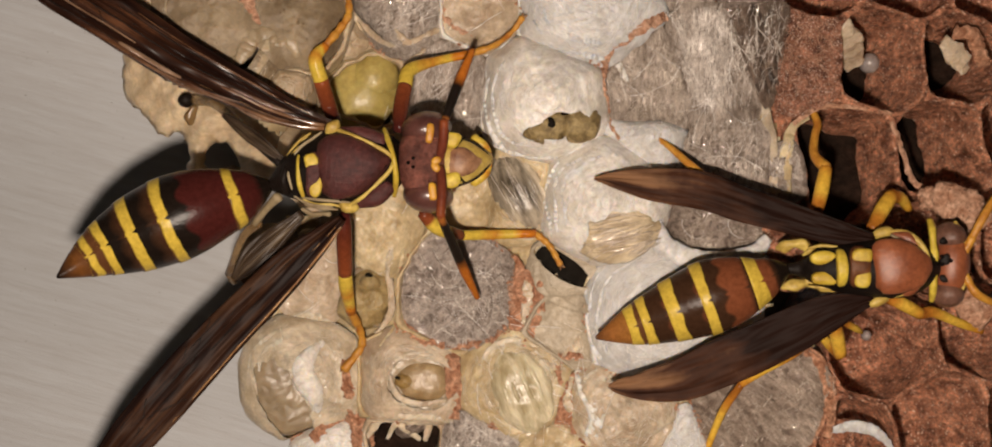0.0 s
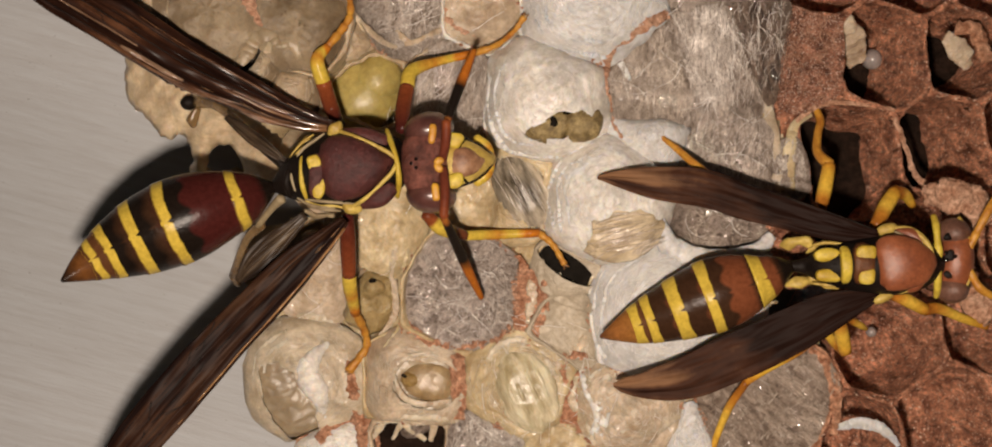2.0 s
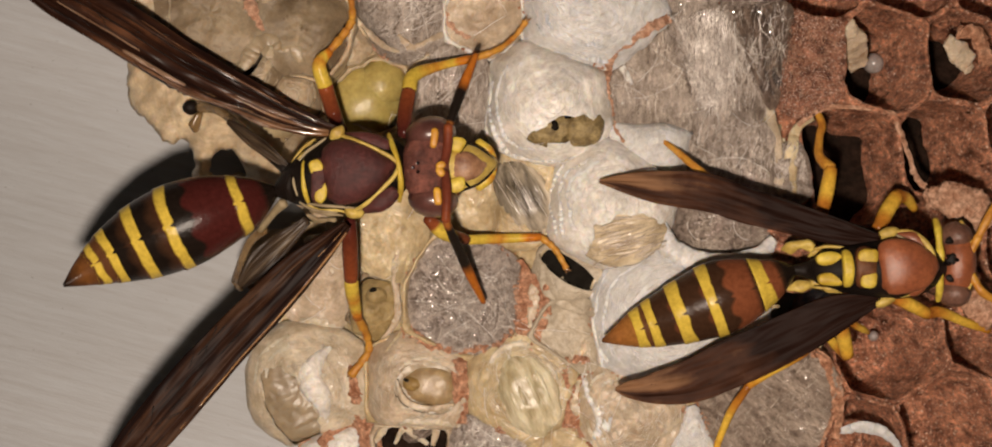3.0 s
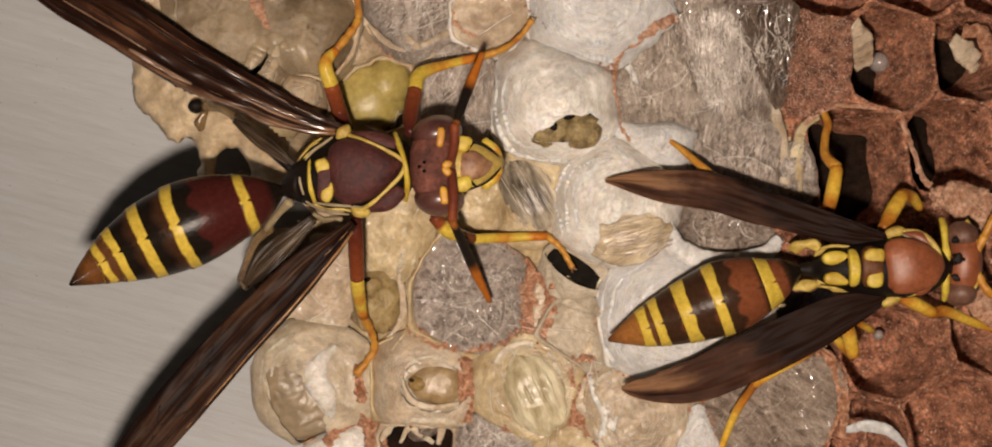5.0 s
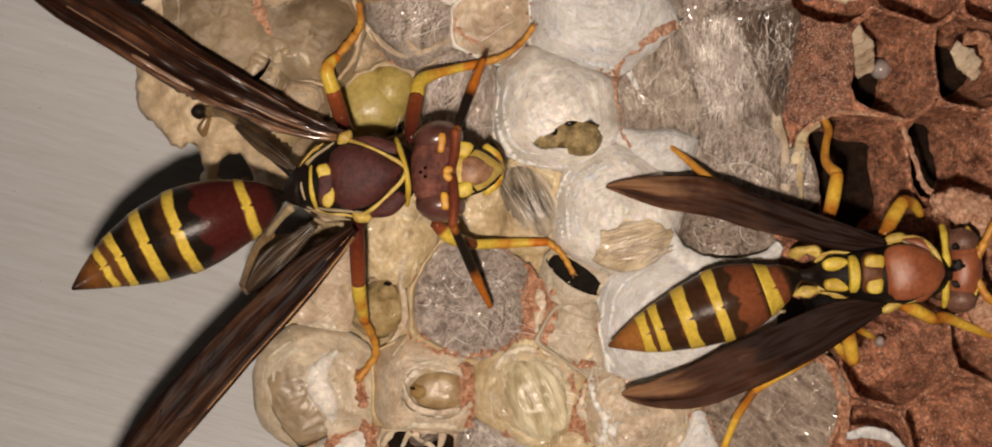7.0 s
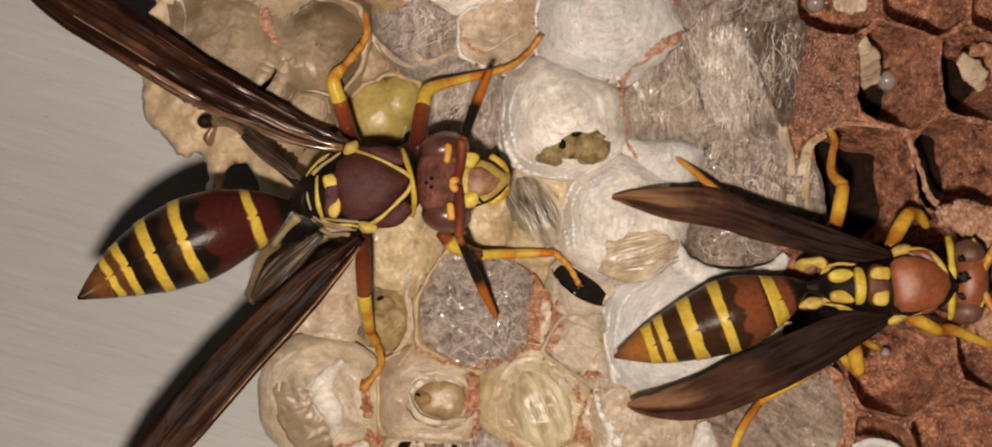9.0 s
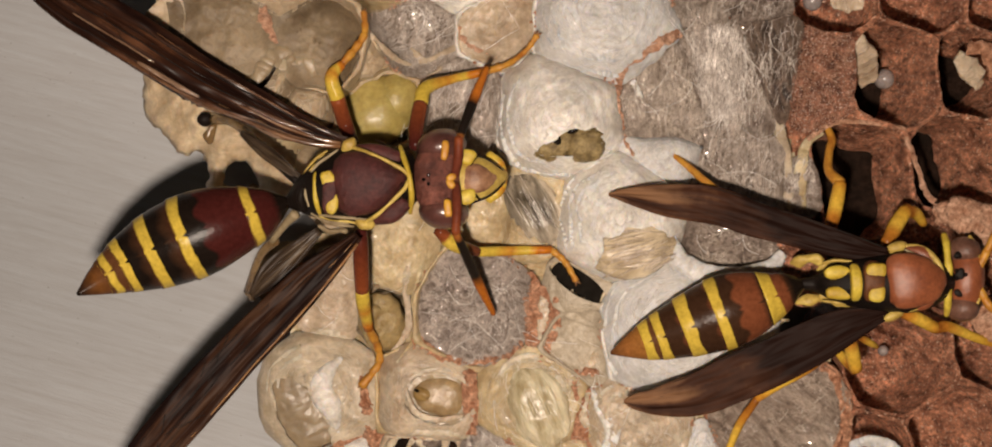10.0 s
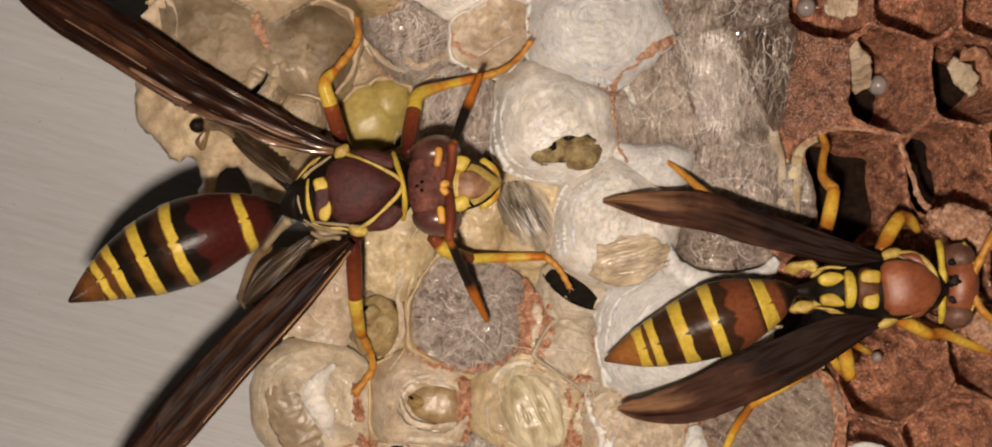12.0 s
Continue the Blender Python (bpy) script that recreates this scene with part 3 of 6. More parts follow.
cell((9.75, 12.81, 0.20), 2.3, M_SILK, "mat", mat=M_SILK, fibres=60, fibre=M_FIBRE, bias=80)
cell((12.48, 12.09, 0.00), 1.9, M_BROWN, "mat", mat=M_GREYBROWN, fibres=60, fibre=M_FIBRE, bias=80)


def ground(x, y):
    """The comb's face: a smooth surface through the heights of the cells."""
    w = 1 / (((CENTRES[:, 0] - x) ** 2 + (CENTRES[:, 1] - y) ** 2) ** 2 / CENTRES[:, 3] ** 4 + 0.08)
    return float((w * CENTRES[:, 2]).sum() / w.sum())


CENTRES = np.array([(*i["c"], i["r"]) for i in PLAN])


def radial(i):
    """How far the cell reaches from its centre at each angle: neighbours share straight walls."""
    me = PLAN[i]
    out = []
    for k in range(RAYS):
        a = 2 * math.pi * k / RAYS
        d = (math.cos(a), math.sin(a))
        best = me["r"] * 1.22
        for j, o in enumerate(PLAN):
            if j == i:
                continue
            dx, dy = o["c"][0] - me["c"][0], o["c"][1] - me["c"][1]
            dist = math.hypot(dx, dy)
            if dist > me["r"] + o["r"] + 2.5:
                continue
            near = (dist * dist + me["r"] ** 2 - o["r"] ** 2) / (2 * dist)
            cs = (d[0] * dx + d[1] * dy) / dist
            if cs > 1e-3:
                best = min(best, max(near, 0.25) / cs)
        out.append(best)
    return np.array(out)


def smooth_ring(r, times=2):
    for _ in range(times):
        r = 0.25 * np.roll(r, 1) + 0.5 * r + 0.25 * np.roll(r, -1)
    return r


def warp(x, y):
    """Bends the plan a little, the same for all cells, so that no wall runs dead straight."""
    n = noise.noise_vector(Vector((x * 0.55, y * 0.55, 2.0))) * 0.20 + noise.noise_vector(Vector((x * 1.9, y * 1.9, 5.0))) * 0.07
    return x + n.x, y + n.y


def ring_at(bm, centre, r, z, lean=(0, 0), drop=0.0, wave=0.0, seed=0.0):
    vs = []
    for k in range(RAYS):
        a = 2 * math.pi * k / RAYS
        x, y = centre[0] + r[k] * math.cos(a) + lean[0] * drop, centre[1] + r[k] * math.sin(a) + lean[1] * drop
        x, y = warp(x, y)
        dz = wave * noise.noise(Vector((x * 0.9, y * 0.9, seed)))
        vs.append(bm.verts.new((x, y, z + dz)))
    return vs


def join_rings(bm, rings):
    for a, b in zip(rings, rings[1:]):
        for k in range(RAYS):
            k2 = (k + 1) % RAYS
            bm.faces.new((a[k], a[k2], b[k2], b[k]))


def lay_uv(bm, c):
    """UV: the offset from the cell's middle, in millimetres."""
    uv = bm.loops.layers.uv.verify()
    for f in bm.faces:
        for lp in f.loops:
            lp[uv].uv = (lp.vert.co.x - c[0], lp.vert.co.y - c[1])
    return bm


def fan(bm, ring, point, up=True):
    v = bm.verts.new(point)
    for k in range(len(ring)):
        k2 = (k + 1) % len(ring)
        bm.faces.new((ring[k], ring[k2], v) if up else (ring[k2], ring[k], v))


def wall_mesh(info, r, seed):
    """The paper wall with its rounded rim, its tapering inside and its floor."""
    bm = bmesh.new()
    c, z = info["c"], info["c"][2] - (0 if info["fill"] == "open" or info.get("raised") else 0.55)
    inner = smooth_ring(r, 3) - info.get("lip", 0.16 if info["fill"] == "open" else 0.14)
    inner = np.maximum(inner, 0.12)
    outer = r + 0.07
    lean, depth = info.get("lean", (0, 0)), info.get("depth", 2.2)
    foot = -12.95
    rings = [ring_at(bm, c, outer * 0.94, foot), ring_at(bm, c, outer * 0.97, z - 2.0),
             ring_at(bm, c, outer, z - 0.16, wave=0.12), ring_at(bm, c, outer * 0.7 + inner * 0.3, z, wave=0.35),
             ring_at(bm, c, outer * 0.25 + inner * 0.75, z + 0.01, wave=0.35), ring_at(bm, c, inner, z - 0.12, wave=0.12)]
    steps = 26 if info["fill"] == "open" else 3
    for s in range(1, steps + 1):
        d = depth * s / steps
        k = 1 - 0.22 * (s / steps) ** 1.5
        rr = inner * k + 0.05 * np.array([noise.noise(Vector((q * 0.4, d * 1.3, seed))) for q in range(RAYS)])
        rings.append(ring_at(bm, c, np.maximum(rr, 0.05), z - d, lean, d, 0.0))
    join_rings(bm, rings)
    fan(bm, rings[-1], (c[0] + lean[0] * depth, c[1] + lean[1] * depth, z - depth - 0.3))
    return roughen(roughen(bm, 0.06, 1.3, seed), 0.07, 3.6, seed)


def plug_mesh(info, r, seed):
    """A near-black plug across a cell, put in for the shade of its depth."""
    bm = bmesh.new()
    c, depth, lean = info["c"], info.get("depth", 2.2) * info.get("shade_at", 0.62), info.get("lean", (0, 0))
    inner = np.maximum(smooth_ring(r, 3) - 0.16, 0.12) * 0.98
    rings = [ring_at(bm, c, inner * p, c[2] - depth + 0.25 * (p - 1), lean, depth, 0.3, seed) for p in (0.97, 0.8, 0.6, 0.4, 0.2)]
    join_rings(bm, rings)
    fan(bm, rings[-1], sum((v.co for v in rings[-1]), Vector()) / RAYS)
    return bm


def hole_value(x, y, hole, seed):
    """Under 1 within the torn hole, 1 on its ragged edge."""
    (hx, hy, _), a, b, turn = hole[:4]
    t = radians(turn)
    dx, dy = x - hx, y - hy
    u, v = dx * math.cos(t) + dy * math.sin(t), -dx * math.sin(t) + dy * math.cos(t)
    deep = hole[4] if len(hole) > 4 else 1.0
    ragged = 1 + deep * 0.5 * noise.noise(Vector((x * 1.3, y * 1.3, seed))) + deep * 0.22 * noise.noise(Vector((x * 3.4, y * 3.4, seed)))
    return ((u / a) ** 2 + (v / b) ** 2) / ragged


def inside(x, y, hole, seed):
    return hole_value(x, y, hole, seed) < 1


def cap_height(info, x, y, p, a, seed):
    dome, swirl = info["dome"], info["swirl"]
    q = Vector((x * 0.8, y * 0.8, seed))
    w = noise.noise(q) * swirl * 2.4 + noise.noise(q * 3.1) * swirl + noise.noise(q * 7) * swirl * 0.4
    layer = (p * 5 + 1.6 * noise.noise(q * 0.5) + 0.3 * noise.noise(q * 2.3)) % 1.0
    w += swirl * 1.1 * layer ** 2 * min(1, 2.5 * p * p)
    return ground(x, y) * p + info["c"][2] * (1 - p) - 0.12 + dome * max(0, 1 - p * p) ** 0.62 + w * min(1, 4 * (1 - p) + 0.2)


def cap_mesh(info, r, seed):
    """A spun cap over the cell: bulging, wrinkled, torn open where it has a hole."""
    bm = bmesh.new()
    c = info["c"]
    big, rows = 2 * RAYS, 30
    rr = np.interp(np.arange(big) / 2, np.arange(RAYS + 1), np.append(smooth_ring(r, 1), smooth_ring(r, 1)[0])) + 0.06
    grid = []
    for i in range(rows):
        p = 1 - i / rows
        row = []
        for k in range(big):
            a = 2 * math.pi * k / big
            x, y = c[0] + rr[k] * p * math.cos(a), c[1] + rr[k] * p * math.sin(a)
            z = cap_height(info, x, y, p, a, seed)
            row.append(bm.verts.new((*warp(x, y), z)))
        grid.append(row)
    hole = info.get("hole")
    hv = {v: hole_value(v.co.x, v.co.y, hole, seed) for row in grid for v in row} if hole else {}
    for a, b in zip(grid, grid[1:]):
        for k in range(big):
            k2 = (k + 1) % big
            vs = (a[k], a[k2], b[k2], b[k])
            if not (hole and all(hv[v] < 1 for v in vs)):
                bm.faces.new(vs)
    top = sum((v.co for v in grid[-1]), Vector()) / big
    if not (hole and inside(top.x, top.y, hole, seed)):
        fan(bm, grid[-1], top)
    bmesh.ops.delete(bm, geom=[v for v in bm.verts if not v.link_faces], context="VERTS")
    if hole:
        edge = set()
        for v in bm.verts:
            if hv.get(v, 2) < 1:
                for _ in range(4):
                    k = 1 / math.sqrt(max(0.05, hole_value(v.co.x, v.co.y, hole, seed)))
                    v.co.x, v.co.y = hole[0][0] + (v.co.x - hole[0][0]) * k, hole[0][1] + (v.co.y - hole[0][1]) * k
                edge.add(v)
        rim = [e for e in bm.edges if e.is_boundary and e.verts[0] in edge and e.verts[1] in edge]
        got = bmesh.ops.extrude_edge_only(bm, edges=rim)
        for v in got["geom"]:
            if isinstance(v, bmesh.types.BMVert):
                v.co.z -= 0.14
                v.co.x += (v.co.x - hole[0][0]) * 0.03
                v.co.y += (v.co.y - hole[0][1]) * 0.03
    return lay_uv(bm, c)


def sheet_height(x, y, p, sink, rough):
    q = Vector((x * 1.1, y * 1.1, 4.2))
    return ground(x, y) - sink * (1 - p ** 4) + rough * (noise.noise(q) + 0.35 * noise.noise(q * 3.3) + 0.12 * noise.noise(q * 8))


def sheet_mesh(info, r, sink, rough):
    """A film or felted mat stretched across the cell; neighbouring sheets run into one another."""
    bm = bmesh.new()
    c = info["c"]
    rr = smooth_ring(r, 1) + (0.0 if info.get("raised") else 0.06)
    rings = []
    for i in range(20):
        p = 1 - i / 20
        ring = ring_at(bm, c, rr * p, c[2])
        for v in ring:
            v.co.z = sheet_height(v.co.x, v.co.y, p, sink, rough)
        rings.append(ring)
    join_rings(bm, rings)
    fan(bm, rings[-1], (c[0], c[1], sheet_height(c[0], c[1], 0, sink, rough)))
    return lay_uv(bm, c)


def fibre_mesh(info, r, rng, count, bias, height, spread=None, skip=None, width=(0.007, 0.017), lifted=0.03, curl=0.10, centre=None, length=(0.5, 1.9), tight=20):
    """Loose silk threads, one thin three-sided strand each; bias: their heading, None for any, "round" for circling the centre."""
    verts, faces = [], []
    c = centre or info["c"]
    rr = smooth_ring(r, 2)

    def reach(x, y):
        return rr[int(math.degrees(math.atan2(y - c[1], x - c[0])) / 360 * RAYS) % RAYS]
    for _ in range(count):
        a = rng.uniform(0, 2 * math.pi)
        p = math.sqrt(rng.uniform(0, 1)) * 0.95
        x, y = c[0] + rr[int(a / 2 / math.pi * RAYS) % RAYS] * p * math.cos(a), c[1] + rr[int(a / 2 / math.pi * RAYS) % RAYS] * p * math.sin(a)
        if spread:
            mid, half = 0.5 * (spread[0] + spread[1]), 0.5 * (spread[1] - spread[0])
            if rng.random() > math.exp(-(((x - c[0]) / info["r"] - mid) / half) ** 4):
                continue
        if bias == "round":
            d = a + math.pi / 2 + rng.gauss(0, 0.35)
        else:
            d = rng.uniform(0, math.pi) if bias is None else radians(rng.gauss(bias, tight))
        n, size, bend = 7, rng.uniform(*length), rng.gauss(0, curl)
        if bias == "round":
            bend = size / 7 / max(0.3, p * reach(x, y)) + rng.gauss(0, 0.08)
        w = rng.uniform(*width)
        lift = rng.uniform(0.0, lifted)
        first, made = len(verts), 0
        for s in range(n):
            p = math.hypot(x - c[0], y - c[1]) / reach(x, y)
            if p > 0.98 or (skip and skip(x, y)):
                break
            z = height(x, y, p) + 0.004 + lift * math.sin(math.pi * s / (n - 1))
            sx, sy = -math.sin(d) * w, math.cos(d) * w
            verts += [(x - sx, y - sy, z), (x + sx, y + sy, z), (x, y, z + w * 0.9)]
            x, y = x + math.cos(d) * size / n, y + math.sin(d) * size / n
            d += bend + rng.gauss(0, 0.1)
            made += 1
        for s in range(made - 1):
            i = first + 3 * s
            for u, v in ((0, 1), (1, 2), (2, 0)):
                faces.append((i + u, i + v, i + 3 + v, i + 3 + u))
    me = bpy.data.meshes.new("silk_threads")
    me.from_pydata(verts, [], faces)
    bm = bmesh.new()
    bm.from_mesh(me)
    bpy.data.meshes.remove(me)
    return bm


def comb_filler(pale):
    """Chewed pulp between the cells: a crumpled sheet a little below the rims."""
    pts = np.array([i["c"] for i in PLAN])
    rad = np.array([i["r"] for i in PLAN])
    is_pale = np.array([i["wall"] not in (M_BROWN,) for i in PLAN])
    is_open = np.array([i["fill"] == "open" or ("hole" in i and "shade_at" not in i) for i in PLAN])
    step, bm, made = 0.16, bmesh.new(), {}
    outlines = [radial(k) for k in range(len(PLAN))]

    def keep(x, y):
        d = np.hypot(pts[:, 0] - x, pts[:, 1] - y)
        k = np.argmin(d / rad)
        near = np.sort(d / rad)
        return bool(is_pale[k]) == pale and (near[0] < 1.16 or (near[1] < 1.6 and near[2] < 1.9)) and not any(d[m] < outlines[m][int(math.degrees(math.atan2(y - pts[m, 1], x - pts[m, 0])) / 360 * RAYS) % RAYS] - 0.02 for m in np.nonzero(is_open & (d < rad * 1.3))[0])

    def vert(i, j):
        if (i, j) not in made:
            x, y = i * step, j * step
            z = ground(x, y)
            q = Vector((x * 1.6, y * 1.6, 9.1))
            made[i, j] = bm.verts.new((x, y, z - (0.72 if pale else 0.95) + 0.2 * noise.noise(q) + 0.12 * noise.noise(q * 3)))
        return made[i, j]
    for i in range(-145, 178):
        for j in range(-100, 100):
            if keep((i + 0.5) * step, (j + 0.5) * step):
                bm.faces.new((vert(i, j), vert(i + 1, j), vert(i + 1, j + 1), vert(i, j + 1)))
    part("comb_pulp", bm, M_CREAM if pale else M_BROWN, nest)


def build_nest():
    rng = random.Random(7)
    for i, info in enumerate(PLAN):
        r = radial(i)
        seed = i * 3.7
        body = part("cell", wall_mesh(info, r, seed), info["wall"], nest)
        # deep cells get a dark plug in place of shade
        if "shade_at" in info or (info["wall"] is M_BROWN and info.get("depth", 0) > 9):
            part("shade_plug", plug_mesh(info, r, seed), M_DARK if info["fill"] == "cap" else M_DEPTH_SHADE, body, "blackened floor of an open cell")
        if info["fill"] == "cap":
            hole = info.get("hole")
            cap = part("silk_cap", cap_mesh(info, r, seed), info["mat"], body, "torn silk cap" if hole else "")
            hair = fibre_mesh(info, r, rng, int(26 * info["r"] ** 2), "round", lambda x, y, p: cap_height(info, x, y, p, math.atan2(y - info["c"][1], x - info["c"][0]), seed) + 0.012,
                              skip=(lambda x, y: hole_value(*warp(x, y), hole, seed) < 1.12) if hole else None, width=(0.005, 0.014), lifted=0.02, length=(0.5, 2.0))
            for v in hair.verts:
                v.co.x, v.co.y = warp(v.co.x, v.co.y)
            part("silk_threads", hair, M_FIBRE_PALE if info["mat"] in (M_WHITE, M_PURE) else M_FIBRE_CREAM, body, kind="stuff")
            if hole and info.get("lining", True):
                under = {k: v for k, v in info.items() if k != "hole"}
                under.update(dome=info["dome"] * info.get("inner", 0.8), c=(info["c"][0], info["c"][1], info["c"][2] - info.get("gap", 0.35)))
                part("inner_film", cap_mesh(under, r * 0.93, seed + 1), info.get("under", M_BEIGE), body)
        elif info["fill"] in ("film", "mat"):
            sink, rough = info.get("sink", 0.05), info.get("rough", 0.22 if info["fill"] == "film" else 0.2)
            part("silk_mat" if info["fill"] == "mat" else "paper_film", sheet_mesh(info, r, sink, rough), info["mat"], body)
            if info.get("fibres"):
                if info.get("band"):
                    lo, hi, count = info["band"]
                    part("silk_streak", fibre_mesh(info, r, rng, count * 3, 90, lambda x, y, p: sheet_height(x, y, p, sink, rough) + 0.02, (lo, hi), length=(1.0, 3.2), curl=0.02, tight=5, width=(0.008, 0.022)), M_FIBRE, body, "bright streak of silk", kind="stuff")
                part("silk_floss", fibre_mesh(info, r, rng, int(info["fibres"] * 0.22), info["bias"], lambda x, y, p: sheet_height(x, y, p, sink, rough) + 0.01, info.get("spread"),
                                                length=(0.3, 1.1), width=(0.014, 0.03), curl=0.3 if info["bias"] is None else 0.14, lifted=0.08), info["fibre"], body, kind="stuff")
                part("silk_threads", fibre_mesh(info, r, rng, info["fibres"] * 3, info["bias"], lambda x, y, p: sheet_height(x, y, p, sink, rough), info.get("spread"),
                                                length=info.get("length", (0.2, 0.8)), width=(0.006, 0.018), curl=0.3 if info["bias"] is None else 0.12), info["fibre"], body, kind="stuff")
    comb_filler(True)
    comb_filler(False)


build_nest()


def surface(x, y):
    """The height of the comb's skin at a place of the plan."""
    k = int(np.argmin((CENTRES[:, 0] - x) ** 2 + (CENTRES[:, 1] - y) ** 2 - CENTRES[:, 3] ** 2))
    info, r = PLAN[k], OUTLINES[k]
    dx, dy = x - info["c"][0], y - info["c"][1]
    a = math.atan2(dy, dx)
    p = min(1, math.hypot(dx, dy) / r[int(math.degrees(a) / 360 * RAYS) % RAYS])
    if info["fill"] == "cap":
        return cap_height(info, x, y, p, a, k * 3.7)
    return ground(x, y) if info["fill"] == "open" else sheet_height(x, y, p, info.get("sink", 0.05), info.get("rough", 0.2))


OUTLINES = [radial(k) for k in range(len(PLAN))]


def ridge(points, radii, material, label, laid=True, rough=0.8, wide=1.25, high=0.42):
    """Chewed paper or silk drawn out into a seam: lumpy, flat, half sunk into the comb's skin."""
    c, r = spline(points, radii, 6)
    pts = [(x, y, (surface(x, y) if laid else z) - 0.25 * q[0]) for (x, y, z), q in zip(c, r)]
    bm = loft(pts, [(q[0] * wide, q[0] * high) for q in r], 16, 4)
    bm = roughen(roughen(bm, rough * 0.5 * max(radii), 1.9), rough * 0.45 * max(radii), 4.5)
    part("paper_ridge", roughen(bm, rough * 0.25 * max(radii), 11), material, nest, label)


RR = "rust-brown chewed paper ridge"
ridge([(8.62, 9.71, 1.00), (7.57, 9.26, 1.10), (5.94, 8.07, 1.10), (5.55, 6.73, 1.20), (5.79, 5.55, 1.20), (6.09, 4.52, 1.10), (6.40, 3.94, 1.00)], [0.2, 0.26, 0.17, 0.15, 0.11, 0.13, 0.06], M_PEACH, RR)
ridge([(-1.34, -6.04, -0.90), (-1.39, -7.18, -0.80), (-1.27, -8.40, -0.80), (-1.27, -9.56, -0.90)], [0.28, 0.32, 0.30, 0.24], M_RUST, RR, rough=0.5)
ridge([(-6.48, -6.42, -2.60), (-6.39, -7.97, -2.60), (-6.01, -9.51, -2.50), (-5.69, -11.20, -2.40)], [0.26, 0.38, 0.46, 0.46], M_RUST, RR, rough=0.5)
ridge([(-8.17, -10.97, -3.00), (-7.34, -10.17, -2.80), (-6.01, -9.51, -2.50)], [0.34, 0.42, 0.36], M_RUST, RR, rough=0.5)
ridge([(-4.08, -4.47, -1.10), (-3.71, -5.32, -1.00), (-2.55, -6.04, -0.90), (-1.18, -6.12, -0.80), (0.18, -5.91, -0.80)], [0.12, 0.3, 0.28, 0.25, 0.14], M_RUST, RR, rough=0.55)
ridge([(1.56, -1.65, -0.20), (1.86, -2.61, 0.00), (1.62, -3.81, 0.00), (1.32, -4.72, -0.20)], [0.12, 0.2, 0.16, 0.12], M_RUST, RR)
ridge([(2.03, -2.66, 0.20), (2.81, -2.96, 0.20), (2.76, -4.10, 0.10), (2.34, -5.31, 0.00), (2.04, -5.98, -0.10)], [0.15, 0.22, 0.2, 0.18, 0.12], M_RUST, RR)
ridge([(2.22, -2.85, 0.10), (2.22, -3.81, 0.10), (2.10, -5.02, -0.10)], [0.2, 0.28, 0.15], M_MILK, "pale silk between two rust ridges", rough=0.4)
ridge([(3.48, -6.65, 0.10), (4.22, -6.65, 0.10), (4.82, -6.50, 0.10)], [0.25, 0.35, 0.15], M_RUST, RR)
ridge([(3.72, -7.11, 0.00), (4.08, -8.31, 0.00), (4.53, -10.11, 0.00)], [0.2, 0.14, 0.2], M_RUST, RR)
ridge([(-3.77, -1.43, -1.00), (-4.08, -2.95, -1.10), (-4.02, -4.78, -1.10), (-5.16, -6.63, -1.40)], [0.12, 0.13, 0.13, 0.1], M_CREAM, "pale twisted silk seam")
ridge([(13.30, 5.78, 0.10), (13.60, 4.13, 0.10), (13.68, 1.44, 0.00)], [0.12, 0.22, 0.34], M_MILK, "pale paper seam", rough=0.1, wide=1.5, high=0.2)
ridge([(15.52, 5.05, -0.20), (14.75, 4.60, -0.10), (14.43, 3.39, 0.00), (14.34, 1.44, 0.00)], [0.08, 0.16, 0.22, 0.26], M_CREAM, "pale paper seam", rough=0.15, wide=1.4, high=0.25)
ridge([(14.75, 4.75, -0.10), (16.10, 5.56, -0.10), (17.93, 5.56, -0.20), (19.52, 5.27, -0.30)], [0.10, 0.09, 0.09, 0.08], M_PEACH, RR)
ridge([(19.52, 4.91, -0.30), (20.06, 3.55, -0.30), (20.69, 2.05, -0.40), (22.19, 1.30, -0.40), (23.55, 0.54, -0.40)], [0.09, 0.10, 0.13, 0.2, 0.18], M_PEACH, RR)
ridge([(20.60, 1.10, 0.60), (21.39, 1.20, 1.60), (22.30, 0.73, 1.80), (23.15, -0.09, 1.60)], [0.25, 0.5, 0.6, 0.6], M_PEACH, "crumpled brown cell rim", False, 0.55, 1.6, 0.6)
ridge([(13.98, 0.08, 0.1), (14.47, -1.06, 0.2), (14.68, -1.96, 0.2), (15.0, -3.01, 0.1)], [0.6, 0.9, 0.9, 0.6], M_BROWN, RR, False, 0.3, 1.3, 0.6)
ridge([(22.80, -2.94, 0.80), (23.09, -3.75, 1.20), (23.80, -4.34, 1.20)], [0.3, 0.6, 0.5], M_PEACH, "crumpled brown cell rim", False, 0.55, 1.6, 0.6)
ridge([(-9.80, 5.88, 2.60), (-9.67, 6.57, 2.70), (-9.02, 6.91, 2.80), (-8.28, 6.69, 2.70), (-8.00, 5.94, 2.60), (-8.24, 5.43, 2.50)], [0.08, 0.12, 0.13, 0.12, 0.12, 0.08], M_TAN, "brown ring round a pale dome", rough=0.4)
ridge([(16.13, 11.45, -1.40), (16.87, 11.64, -1.60), (17.66, 11.52, -1.40)], [0.25, 0.5, 0.3], M_MILK, "cream silk patch on a cell wall", False, 0.4, 1.3, 0.35)
ridge([(15.37, -6.08, -0.20), (16.12, -6.53, -0.20), (16.66, -8.63, -0.20), (16.42, -10.14, -0.20)], [0.15, 0.2, 0.22, 0.2], M_RUST, RR)
